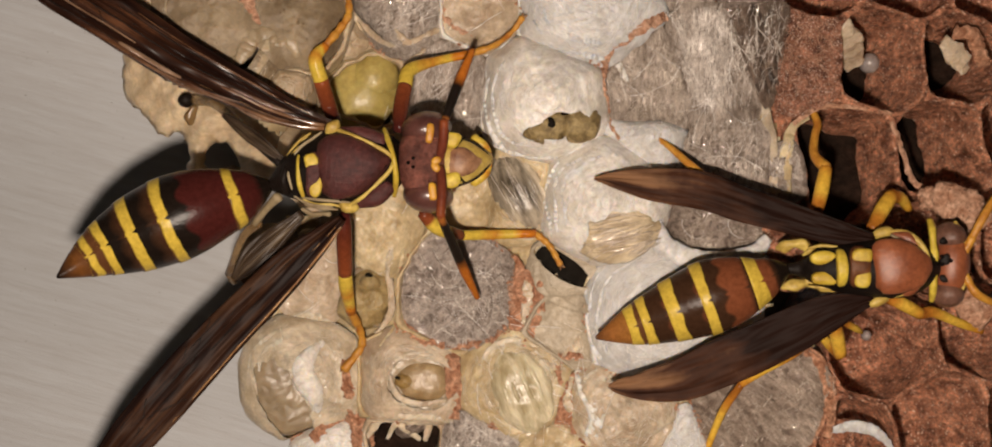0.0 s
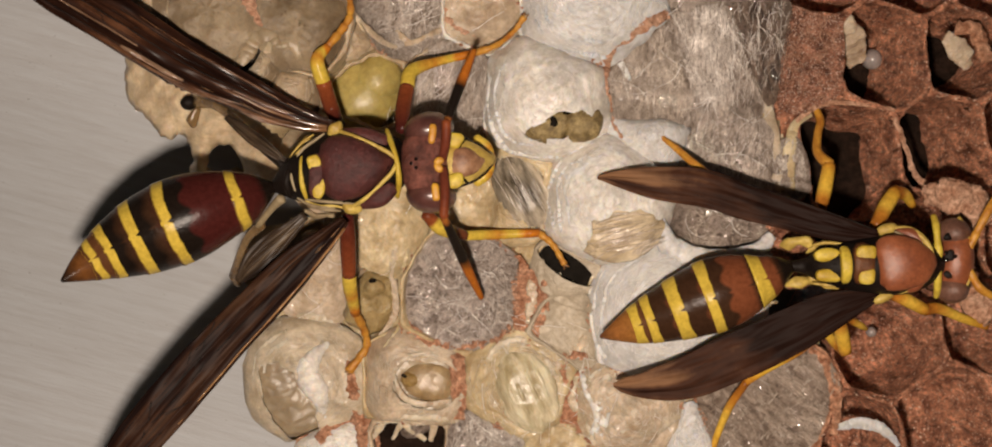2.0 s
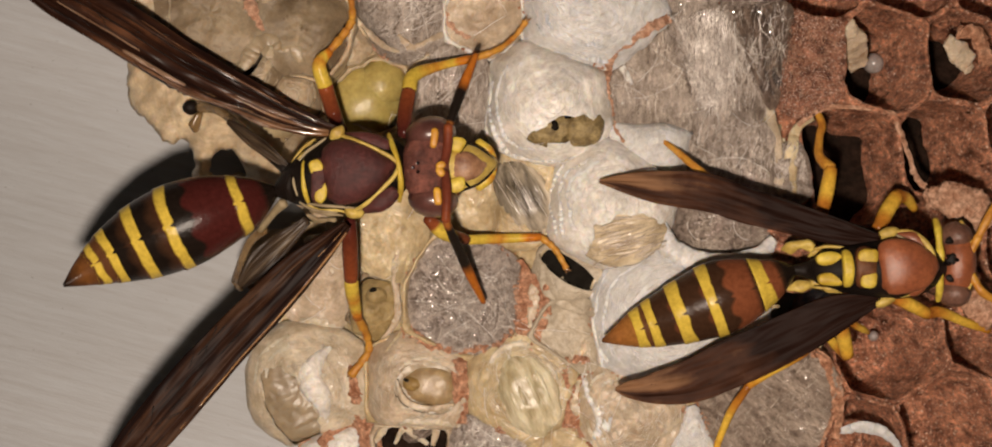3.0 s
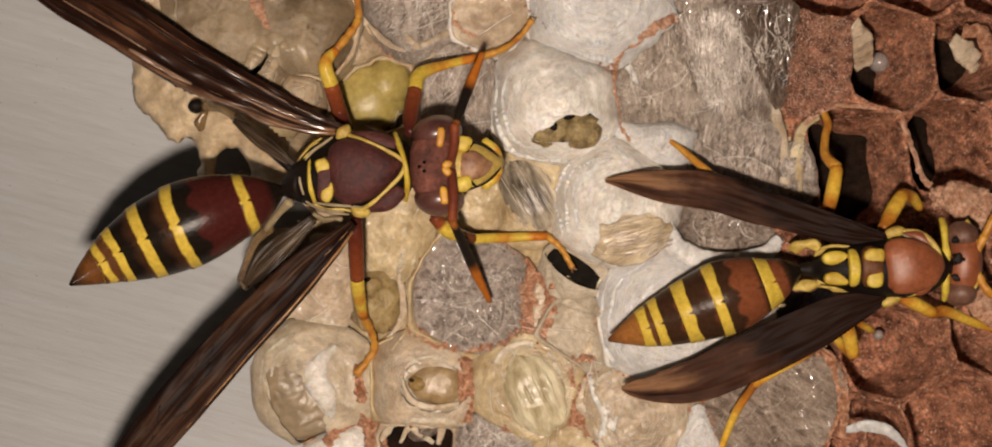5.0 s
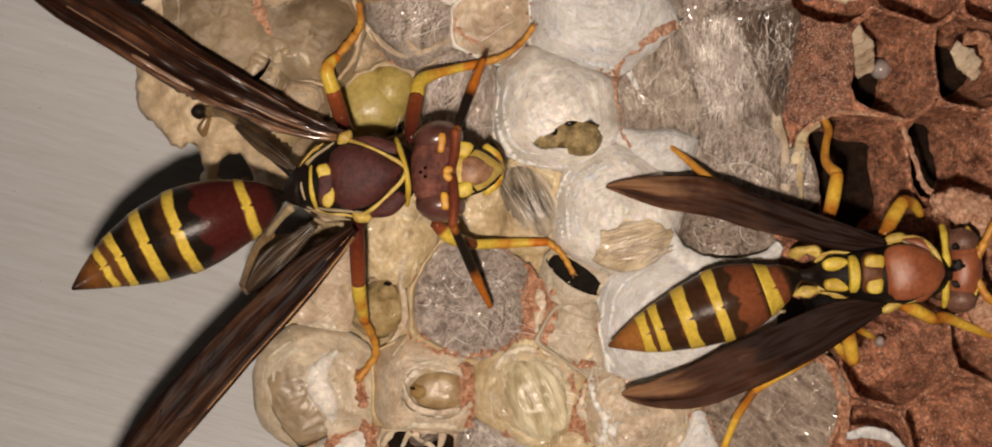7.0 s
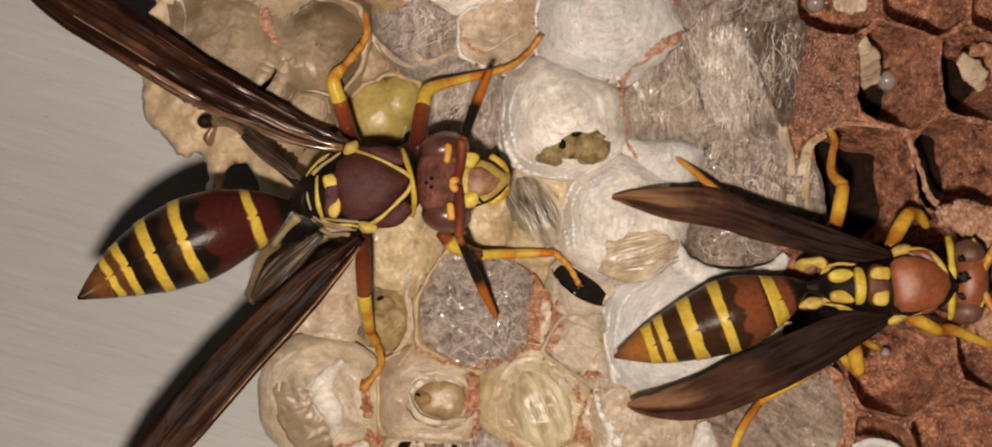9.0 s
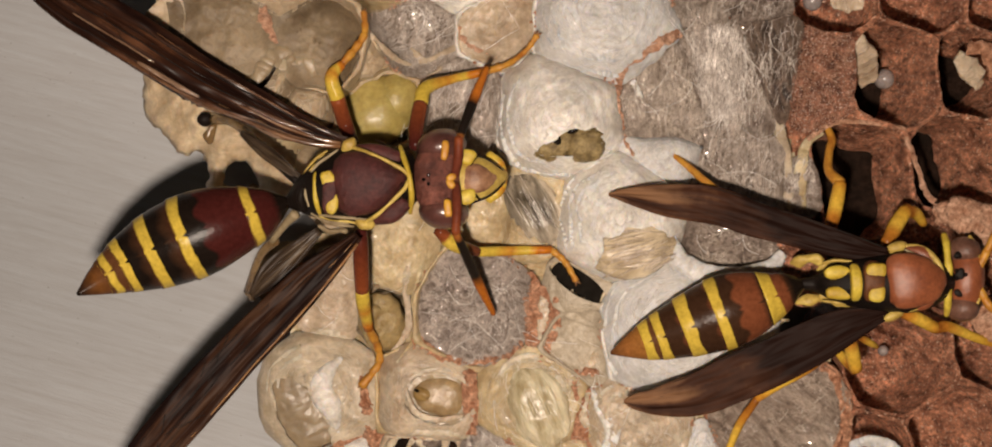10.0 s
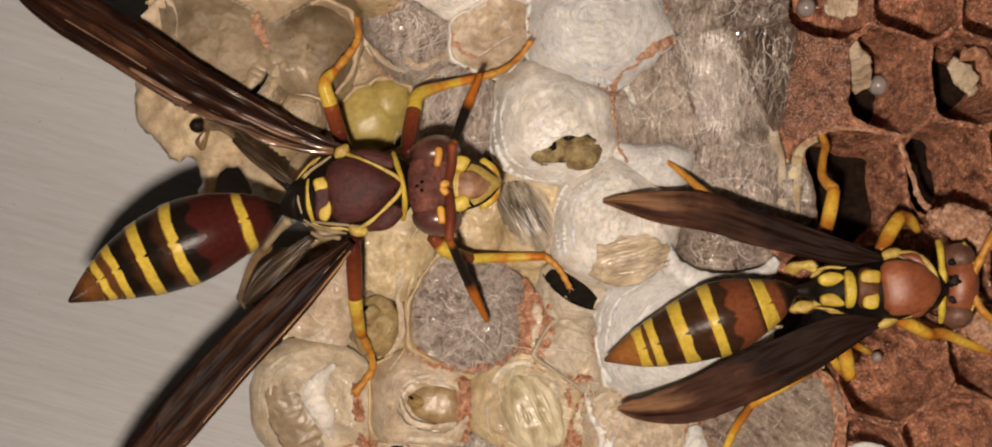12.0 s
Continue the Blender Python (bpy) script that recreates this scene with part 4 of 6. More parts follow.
ridge([(16.64, -9.84, 0.20), (17.96, -9.62, 0.30), (19.03, -10.02, 0.20), (19.68, -10.77, 0.00)], [0.1, 0.2, 0.17, 0.08], M_PURE, "torn white silk rim", rough=0.6, wide=1.4, high=0.25)
ridge([(4.37, -7.39, 0.20), (4.22, -8.59, 0.20), (4.82, -9.49, 0.20), (5.27, -10.56, 0.20)], [0.1, 0.25, 0.2, 0.2], M_IVORY, "white silk fold", rough=0.3)
ridge([(7.61, 0.92, 1.0), (7.95, -0.08, 1.1), (8.52, -1.09, 1.1), (9.43, -1.62, 1.1), (10.5, -1.83, 1.1), (11.68, -1.74, 1.1), (12.76, -1.39, 1.0), (13.39, -0.68, 0.8)], [0.18, 0.34, 0.42, 0.42, 0.38, 0.36, 0.32, 0.2], M_PURE, "white silk rim", False, 0.25, 1.3, 0.5)
ridge([(2.57, -1.86, 0.20), (2.82, -3.06, 0.10), (3.92, -3.81, 0.10), (5.12, -4.16, 0.20)], [0.12, 0.22, 0.26, 0.2], M_OLIVE, "grey silk lip", rough=0.4)
ridge([(17.12, 9.62, -0.90), (17.66, 8.80, -1.70), (18.20, 7.73, -2.70)], [0.35, 0.6, 0.4], M_MILK, "cream silk patch on a cell wall", False, 0.4, 1.3, 0.35)
ridge([(21.98, 8.81, -0.70), (22.82, 8.14, -1.00), (23.25, 7.48, -1.40)], [0.25, 0.45, 0.2], M_MILK, "cream silk patch on a cell rim", False, 0.4, 1.3, 0.35)
ridge([(22.58, 9.32, -0.70), (23.49, 9.02, -0.70), (23.98, 7.67, -0.80)], [0.25, 0.3, 0.3], M_RUST, RR)
ridge([(6.10, 7.85, 1.00), (6.27, 6.95, 1.05), (6.33, 6.30, 1.05), (6.10, 5.36, 1.00)], [0.1, 0.5, 0.5, 0.12], M_WHITE, "white silk flap", rough=0.04, wide=1.0, high=0.16)

ridge([(-10.99, 10.51, 3.20), (-10.79, 9.73, 3.20), (-10.36, 8.87, 3.20)], [0.2, 0.24, 0.12], M_PEACH, RR)
ridge([(-9.49, 7.92, 3.20), (-9.91, 8.37, 3.30), (-10.55, 8.25, 3.30), (-10.92, 7.56, 3.30), (-11.29, 6.93, 3.30)], [0.1, 0.26, 0.28, 0.24, 0.1], M_POCKET, "brown film lip of a slit", rough=0.2, wide=1.5, high=0.6)
ridge([(-9.93, 8.15, 3.20), (-10.03, 7.42, 3.30), (-10.37, 6.64, 3.30)], [0.1, 0.2, 0.14], M_BEIGE, "pale film lip of a slit", rough=0.2)
ridge([(-9.49, 8.00, 3.20), (-8.92, 8.09, 3.20), (-8.54, 7.43, 3.20)], [0.1, 0.2, 0.1], M_POCKET, "brown film lip of a slit", rough=0.2, wide=1.5, high=0.6)
ridge([(-4.41, -1.26, -0.90), (-4.53, -2.63, -0.90), (-4.41, -4.45, -0.90), (-5.28, -5.84, -1.20)], [0.14, 0.13, 0.13, 0.1], M_MILK, "pale twisted silk seam")
ridge([(3.30, -6.95, 0.00), (4.20, -6.20, 0.00), (4.80, -5.60, 0.00)], [0.2, 0.25, 0.2], M_MILK, "pale silk between two rust ridges")
ridge([(-7.76, -6.03, -2.60), (-8.46, -6.76, -2.40), (-8.73, -7.63, -2.40), (-8.21, -8.55, -2.40), (-7.98, -9.75, -2.60)], [0.1, 0.36, 0.5, 0.45, 0.12], M_WHITE, "torn white silk flap", rough=0.12, wide=1.2, high=0.6)
ridge([(-10.39, -5.19, -3.00), (-9.17, -4.80, -2.70), (-7.92, -4.91, -2.60), (-6.98, -5.47, -2.50)], [0.06, 0.12, 0.12, 0.06], M_IVORY, "silk layer on a cap", rough=0.3, wide=1.6, high=0.3)
ridge([(-4.39, -7.21, -0.60), (-3.93, -6.66, -0.50), (-3.02, -6.41, -0.40), (-2.33, -6.47, -0.40)], [0.06, 0.12, 0.12, 0.08], M_IVORY, "torn edge of a silk cap", rough=0.3, wide=1.2, high=0.4)
ridge([(-4.39, -7.46, -0.60), (-3.93, -8.47, -0.50), (-2.87, -8.80, -0.40), (-1.66, -8.64, -0.40)], [0.06, 0.13, 0.13, 0.08], M_MILK, "torn edge of a silk cap", rough=0.3, wide=1.2, high=0.4)
ridge([(0.89, -7.40, 0.00), (1.28, -8.75, 0.00), (1.94, -9.80, 0.00), (2.99, -10.10, 0.00)], [0.08, 0.16, 0.16, 0.08], M_CREAM, "torn edge of a silk cap", rough=0.25, wide=1.3, high=0.4)
ridge([(-0.01, -6.95, 0.00), (0.45, -6.20, 0.00), (1.50, -5.75, 0.00), (2.55, -6.20, 0.00), (3.30, -7.40, 0.00)], [0.08, 0.15, 0.16, 0.14, 0.08], M_IVORY, "torn edge of a silk cap", rough=0.25, wide=1.3, high=0.4)
ridge([(-5.64, -10.25, -1.20), (-4.43, -9.46, -1.20), (-2.59, -9.39, -1.10), (-1.37, -9.68, -1.00)], [0.12, 0.2, 0.2, 0.12], M_IVORY, "white silk fold", rough=0.4, wide=1.2, high=0.4)
ridge([(5.08, -10.52, 0.20), (5.46, -9.17, 0.30), (4.93, -7.97, 0.30), (4.57, -7.07, 0.30)], [0.2, 0.28, 0.24, 0.12], M_WHITE, "white silk fold", rough=0.15, wide=1.4, high=0.25)
ridge([(6.42, -10.06, 0.30), (7.91, -9.76, 0.30), (9.11, -9.02, 0.30)], [0.15, 0.25, 0.2], M_IVORY, "white silk fold", rough=0.4, wide=1.4, high=0.3)
ridge([(5.16, 4.07, 1.40), (5.88, 3.03, 1.60), (6.76, 2.59, 1.60)], [0.1, 0.2, 0.12], M_WHITE, "white silk fold", rough=0.3, wide=1.4, high=0.25)
ridge([(-4.40, 9.21, -0.80), (-3.64, 8.54, -0.80), (-2.58, 8.96, -0.80), (-1.51, 9.33, -0.60)], [0.12, 0.2, 0.18, 0.1], M_MILK, "pale twisted silk seam", rough=0.5)
ridge([(-1.71, 10.79, 0.00), (-1.90, 9.76, -0.40), (-1.21, 9.16, -0.40), (-0.60, 8.77, -0.20)], [0.1, 0.14, 0.12, 0.08], M_PEACH, RR)
ridge([(-6.58, 10.20, -1.40), (-5.96, 9.27, -1.30), (-5.03, 8.49, -1.20), (-4.27, 8.33, -1.10)], [0.12, 0.2, 0.2, 0.1], M_MILK, "pale twisted silk seam", rough=0.5)
ridge([(-5.57, -10.65, -1.90), (-5.13, -10.01, -1.70), (-4.80, -9.49, -1.40)], [0.1, 0.2, 0.1], M_IVORY, "shard of torn silk", False, 0.3, 0.9, 0.4)
ridge([(-4.53, -10.67, -2.00), (-4.09, -9.90, -1.80), (-3.60, -10.15, -1.80), (-2.93, -10.67, -2.00)], [0.08, 0.16, 0.2, 0.1], M_IVORY, "shard of torn silk", False, 0.3, 1.0, 0.4)
ridge([(-2.60, -9.36, -1.40), (-2.52, -10.01, -1.70), (-2.68, -10.71, -1.90)], [0.1, 0.18, 0.12], M_MILK, "shard of torn silk", False, 0.3, 1.0, 0.4)


def comb_edge():
    """The torn outer film of the comb: a thin sagging sheet with a ragged border, bays and two legs that reach down."""
    edge = np.array(((-18.49, 9.32), (-18.37, 7.73), (-18.46, 7.16), (-18.17, 6.05), (-17.86, 5.57), (-17.41, 5.45), (-17.10, 5.07), (-16.59, 4.56), (-16.33, 4.18), (-15.86, 4.11), (-15.48, 4.37), (-15.07, 4.18), (-14.81, 3.61), (-14.72, 2.72), (-14.88, 1.70), (-13.80, 1.64), (-13.89, 2.72), (-13.73, 3.42), (-13.29, 3.70), (-12.72, 3.73), (-12.28, 3.42), (-12.02, 2.72), (-12.09, 1.70), (-9.68, 1.70), (-9.04, 3.29), (-8.41, 5.03), (-9.99, 6.46), (-12.21, 7.41), (-14.43, 8.52), (-16.65, 9.63), (-17.76, 9.79)))
    nxt = np.roll(edge, -1, axis=0)

    def side(x, y):
        """Signed distance to the border (inside positive) and the nearest place on it."""
        d, p = nxt - edge, np.array((x, y))
        t = np.clip(((p - edge) * d).sum(1) / (d * d).sum(1), 0, 1)
        q = edge + d * t[:, None]
        far = np.hypot(q[:, 0] - x, q[:, 1] - y)
        k = int(np.argmin(far))
        cross = ((edge[:, 1] > y) != (nxt[:, 1] > y)) & (x < (nxt[:, 0] - edge[:, 0]) * (y - edge[:, 1]) / (nxt[:, 1] - edge[:, 1] + 1e-9) + edge[:, 0])
        return (far[k] if cross.sum() % 2 else -far[k]), q[k]
    step, bm, made = 0.13, bmesh.new(), {}

    def vert(i, j):
        if (i, j) not in made:
            x, y = i * step, j * step
            far, q = side(x, y)
            if far < step * 0.6:
                x, y = q
                far = 0
            n = noise.noise(Vector((x * 0.9, y * 0.9, 3.3))) * 0.35 + noise.noise(Vector((x * 2.6, y * 2.6, 1.3))) * 0.14 + noise.noise(Vector((x * 7, y * 7, 1.3))) * 0.04
            z = -4.9 + 0.36 * (x + 18) + n - 0.7 * math.exp(-far / 0.35)
            rag = noise.noise_vector(Vector((x * 2.2, y * 2.2, 8.0))) * 0.16 if far < 0.3 else Vector()
            made[i, j] = bm.verts.new((x + rag.x, y + rag.y, z))
        return made[i, j]
    lo, hi = edge.min(0) / step, edge.max(0) / step
    for i in range(int(lo[0]) - 1, int(hi[0]) + 1):
        for j in range(int(lo[1]) - 1, int(hi[1]) + 1):
            if side((i + 0.5) * step, (j + 0.5) * step)[0] > 0:
                bm.faces.new((vert(i, j), vert(i + 1, j), vert(i + 1, j + 1), vert(i, j + 1)))
    film = part("comb_edge_film", lay_uv(bm, (-13.0, 6.5)), M_EDGE, nest, "torn beige film at the comb edge")
    thick = film.modifiers.new("thickness", "SOLIDIFY")
    thick.thickness, thick.offset = 0.16 * MM, -1
    for foot in ((-14.2, 2.2), (-16.3, 6.2), (-12.0, 4.8)):
        bm = loft([(foot[0], foot[1], -4.9), (foot[0] + 0.2, foot[1] - 0.1, -8.0), (foot[0] + 0.5, foot[1] + 0.3, -12.98)], [(0.45, 0.4), (0.35, 0.3), (0.55, 0.5)], 14, 6)
        part("paper_stalk", roughen(roughen(bm, 0.25, 0.9), 0.1, 3), M_BEIGE, nest, "pale paper stalk")


comb_edge()


def silk_layers(middle, material, arcs):
    """Edges of the silk layers of a cap: low ridges that run round it; arcs: share of the way to its border, from and to which angle."""
    k = next(q for q, info in enumerate(PLAN) if info["c"][:2] == middle)
    for share, a0, a1, size in arcs:
        pts = []
        for q in range(9):
            a = radians(a0 + (a1 - a0) * q / 8)
            r = OUTLINES[k][int(a / 2 / math.pi * RAYS) % RAYS]
            r = share * (0.5 * r + 0.5 * PLAN[k]["r"]) + 0.06 * math.sin(q * 1.9 + share * 20)
            x, y = middle[0] + r * math.cos(a), middle[1] + r * math.sin(a)
            pts.append((x, y, surface(x, y)))
        ridge(pts, [size * (0.3 + 0.7 * math.sin(math.pi * q / 8)) for q in range(9)], material, "edge of a silk layer", rough=0.25, wide=1.8, high=0.3)


silk_layers((5.71, 0.99), M_WHITE, ((0.66, 95, 235, 0.09), (0.78, 110, 250, 0.11), (0.90, 100, 230, 0.12)))
silk_layers((2.95, 5.82), M_WHITE, ((0.80, 140, 265, 0.10), (0.92, 160, 300, 0.12)))
silk_layers((-8.85, -7.90), M_IVORY, ((0.72, 50, 170, 0.10), (0.86, 70, 200, 0.11)))
silk_layers((4.88, 10.36), M_PURE, ((0.62, 190, 300, 0.09), (0.80, 200, 310, 0.10)))
silk_layers((8.65, -4.52), M_WHITE, ((0.82, 110, 230, 0.10), (0.93, 130, 250, 0.11)))
silk_layers((6.77, -8.90), M_IVORY, ((0.70, 60, 180, 0.09), (0.86, 90, 210, 0.10)))


def border_pulp():
    """Crumbs of chewed rust-brown paper along the borders of pale cells."""
    ico = bmesh.new()
    bmesh.ops.create_icosphere(ico, subdivisions=1, radius=1)
    shape, sides = [v.co.copy() for v in ico.verts], [[v.index for v in f.verts] for f in ico.faces]
    ico.free()
    rng = random.Random(5)
    spots = {(-1.19, -3.56): 0.05, (3.94, -5.02): 0.15, (1.84, -3.83): -0.3, (-3.42, -7.91): 0.2, (6.77, -8.90): 0.05, (4.88, 10.36): 0.25, (1.55, -7.95): 0.2,
             (-0.18, 10.34): 0.2, (13.26, -8.78): 0.1, (-4.10, 9.83): 0.25, (10.80, -0.66): 0.3}
    for k, info in enumerate(PLAN):
        need = spots.get(info["c"][:2])
        if need is None:
            continue
        bm = bmesh.new()
        for _ in range(int(150 * info["r"])):
            a = rng.uniform(0, 2 * math.pi)
            r = OUTLINES[k][int(a / 2 / math.pi * RAYS) % RAYS] + rng.gauss(0, 0.07)
            x, y = warp(info["c"][0] + r * math.cos(a), info["c"][1] + r * math.sin(a))
            if noise.noise(Vector((x * 0.7, y * 0.7, 6.0))) < need:
                continue
            z = surface(x, y)
            size = rng.uniform(0.03, 0.12)
            turn = Euler((rng.uniform(0, 3), rng.uniform(0, 3), rng.uniform(0, 3))).to_matrix()
            stretch = Vector((size * rng.uniform(0.8, 1.8), size, size * 0.6))
            made = [bm.verts.new(Vector((x, y, z)) + turn @ Vector((q.x * stretch.x, q.y * stretch.y, q.z * stretch.z)) * rng.uniform(0.75, 1.2)) for q in shape]
            for f in sides:
                bm.faces.new([made[q] for q in f])
        part("paper_pulp", bm, M_RUST if k % 2 else M_PEACH, nest, "rust-brown crumbs of chewed paper", kind="stuff")


def stray_silk():
    """Loose threads drawn over the pale cells and from one to the next."""
    rng = random.Random(11)
    bm = bmesh.new()
    for _ in range(330):
        x, y = rng.uniform(-9, 12), rng.uniform(-11, 11)
        if (x < -5 and y > -1) or any(("hole" in i or i["fill"] == "open") and math.hypot(x - i["c"][0], y - i["c"][1]) < i["r"] + 0.6 for i in PLAN):
            continue
        d, w, run = rng.uniform(0, 2 * math.pi), rng.uniform(0.006, 0.017), rng.uniform(1.0, 3.6)
        bend, pts = rng.gauss(0, 0.16), []
        for q in range(9):
            pts.append((x, y, surface(x, y) + 0.03))
            x, y, d = x + math.cos(d) * run / 8, y + math.sin(d) * run / 8, d + bend + rng.gauss(0, 0.12)
        hi = np.array([p[2] for p in pts])
        hi = np.maximum(hi, np.convolve(np.pad(hi, 1, "edge"), (0.25, 0.5, 0.25), "valid"))
        torn = any("hole" in i and any(math.hypot(p[0] - i["hole"][0][0], p[1] - i["hole"][0][1]) < i["hole"][1] for p in pts) for i in PLAN)
        if hi.max() - hi.min() < 1.2 and not torn:
            loft([(p[0], p[1], z) for p, z in zip(pts, hi)], [w] * 9, 4, 2, bm)
    part("stray_silk", bm, M_FIBRE_PALE, nest, "loose pale silk", kind="stuff")


border_pulp()
stray_silk()


# ---------------------------------------------------------------- brood in the cells
def egg(place, size):
    e = thing("wasp_egg", place, "small pearly grey egg glued inside a brown cell", "egg", "eggs in open cells")
    part("egg_shell", ball(place, (size, size, size * 1.15)), M_EGG, e)


egg((19.46, 8.15, -5.00), 0.52)
egg((22.70, 4.24, -8.00), 0.5)
egg((16.55, 4.56, -7.00), 0.4)
egg((15.38, 11.72, -2.60), 0.48)
egg((19.43, -5.62, -5.00), 0.27)


def pupa(centre, a, b, turn, label, material, strands=70, strand=None, sunk=0.0):
    """A pupa wrapped in silk: a long body, folded limbs and strands along it."""
    t = radians(turn)
    ax, side = Vector((math.cos(t), math.sin(t), 0)), Vector((-math.sin(t), math.cos(t), 0))
    c = Vector(centre)
    p = thing("wasp_pupa", centre, label, "pupa", "pupae in torn cells")
    pts = [c + ax * (a * k) + Vector((0, 0, -0.2 * k * k)) for k in (-1.05, -0.6, 0, 0.6, 1.05)]
    part("body", roughen(roughen(loft(pts, [(b * 0.45, b * 0.3), (b * 0.98, b * 0.6), (b * 1.15, b * 0.7), (b * 0.98, b * 0.6), (b * 0.45, b * 0.3)], 28, 9), 0.12, 1.5), 0.04, 5), material, p)

    def top(u, v):
        return c + ax * (a * u) + side * (b * v) + Vector((0, 0, b * 0.72 * math.sqrt(max(0.02, 1 - (v / 1.15) ** 2)) * (1 - 0.45 * u * u) - 0.2 * u * u))
    for s in (-0.6, -0.25, 0.2, 0.6):
        part("folded_limb", loft([top(k, s * (1 - 0.4 * k * k)) - Vector((0, 0, 0.05 + sunk)) for k in (-0.8, -0.3, 0.2, 0.75)], [0.05, 0.12, 0.12, 0.05], 8, 6), material, p)
    rng = random.Random(int(a * 100 + turn))
    bm = bmesh.new()
    for _ in range(strands):
        u, v = rng.uniform(-1, 0.4), rng.uniform(-0.95, 0.95)
        run, drift = rng.uniform(0.3, 0.9), rng.gauss(0, 0.12)
        w = rng.uniform(0.008, 0.022)
        loft([top(min(1, u + run * q / 3), max(-1, min(1, v * (1 - 0.25 * q / 3) + drift * q / 3))) + Vector((0, 0, 0.05 + 0.05 * rng.random())) for q in range(4)], [w, w, w, w * 0.6], 4, 2, bm)
    if strands:
        part("silk_wisp", bm, strand or M_FIBRE_TAN, p, kind="stuff")


pupa((6.39, -0.56, 1.05), 1.85, 1.2, 12, "pale silky pupa showing through a torn cap", M_PUPA)
pupa((1.84, 1.30, -0.60), 2.0, 1.15, -62, "silver-grey silky pupa in a narrow cell", M_STREAK_GREY, 10, M_FIBRE)
pupa((1.99, -8.12, -0.78), 2.0, 1.3, -66, "plump yellowish pupa with silky streaks under a torn cap", M_STREAK, 0, None, 0.06)
pupa((-3.46, -9.97, -2.20), 0.7, 0.55, 30, "grey-brown pupa in a dark open cell", M_GREYBROWN, 8)

larva = thing("wasp_larva", (-5.81, 6.50, -3.20), "plump yellow-green larva lying in an open pale cell", "larva", "larvae")
larva_body = part("body", roughen(ball((-6.24, 5.93, -1.90), (2.05, 1.75, 1.2), 40, 0, 36, 24), 0.12, 0.8), M_LARVA, larva)
larva_fold = part("body_fold", roughen(ball((-5.29, 6.73, -1.90), (1.4, 1.2, 1.2), 40, 0, 32, 20), 0.10, 0.9), M_LARVA, larva)
larva_head = part("head", roughen(ball((-6.71, 5.94, -2.00), (1.2, 1.4, 1.2), 10, 0, 28, 16), 0.08, 1.0), M_LARVA, larva)

small = thing("wasp_larva", (-5.76, -3.86, -4.20), "small tan larva with dark jaws in a cream cell", "larva", "larvae")
small_body = part("body", roughen(roughen(ball((-5.66, -3.85, -2.75), (1.25, 1.65, 1.05), 0, 0, 36, 24), 0.22, 1.1), 0.08, 3), M_WRINKLED, small)
small_head = part("head", roughen(ball((-5.89, -3.08, -2.15), (0.55, 0.5, 0.4)), 0.06, 2), M_WRINKLED, small)
small_jaw = part("jaws", ball((-6.15, -2.74, -1.90), (0.19, 0.12, 0.10), 30), M_DARK, small, "dark brown jaws")

curled = thing("wasp_larva", (-2.84, -8.08, -2.20), "curled amber larva under a torn cream cap", "larva", "larvae")
curled_body = part("body", roughen(ball((-2.66, -7.84, -1.50), (1.5, 1.05, 0.62), -6, 0, 36, 22), 0.12, 1.2), M_LARVA_TAN, curled)
curled_head = part("head", roughen(ball((-3.62, -7.72, -1.30), (0.55, 0.42, 0.42), -20), 0.05, 3), M_AMBER, curled)
curled_jaw = part("jaws", ball((-3.95, -7.52, -1.02), (0.16, 0.08, 0.1), -20), M_DARK, curled, "dark jaws")

hatch = thing("emerging_wasp", (3.40, 4.39, 0.40), "brownish young wasp stirring behind a torn white cap", "wasp")
hatch_head = part("head", roughen(roughen(ball((4.08, 4.38, 1.10), (1.0, 0.9, 0.75), 10, 0, 28, 18), 0.15, 1.5), 0.06, 4), M_HATCH, hatch)
hatch_body = part("body", roughen(roughen(ball((2.63, 4.38, 1.05), (1.3, 0.8, 0.72), 15, 0, 28, 18), 0.2, 1.5), 0.08, 4), M_HATCH, hatch)
hatch_eye = part("eye", ball((3.47, 4.97, 1.60), (0.30, 0.14, 0.14), 20), M_OCELLUS, hatch)
hatch_jaw = part("jaws", roughen(ball((2.59, 4.47, 1.60), (0.34, 0.27, 0.2), 20), 0.2, 2.2), M_DARK, hatch, "dark jaws")


# ---------------------------------------------------------------- wasps
def bead(points, radii):
    """A tarsus: short joints, each swelling towards its end."""
    c, r = spline(points, radii, 12)
    n = len(c)
    swell = [0.78 + 0.34 * ((q * 5 / n) % 1.0) for q in range(n)]
    return loft([tuple(v) for v in c], [(a[0] * k, a[1] * k) for a, k in zip(r, swell)], 10, 1)


def limb(wasp, name, points, radii, colours, joints):
    first = [0, *joints, len(points) - 1]
    base = part(name, loft(points[:first[1] + 1], radii[:first[1] + 1], 12, 6), colours[0], wasp)
    for i in range(1, len(first) - 1):
        a, b = first[i], first[i + 1]
        last = i == len(first) - 2 and i > 1
        bm = bead(points[a:b + 1], radii[a:b + 1]) if last else loft(points[a:b + 1], radii[a:b + 1], 10, 6)
        part(("tibia", "tarsus", "foot")[min(i - 1, 2)], bm, colours[i], base)
        if last:
            tip, back = Vector(points[b]), Vector(points[b - 1])
            d = (tip - back).normalized()
            side = d.cross(Vector((0, 0, 1))).normalized()
            for s in (-1, 1):
                part("claw", loft([tip, tip + d * 0.16 + side * (0.09 * s), tip + d * 0.24 + side * (0.12 * s) - Vector((0, 0, 0.12))], [0.06, 0.045, 0.015], 6, 3), M_VEIN, base)
    return base


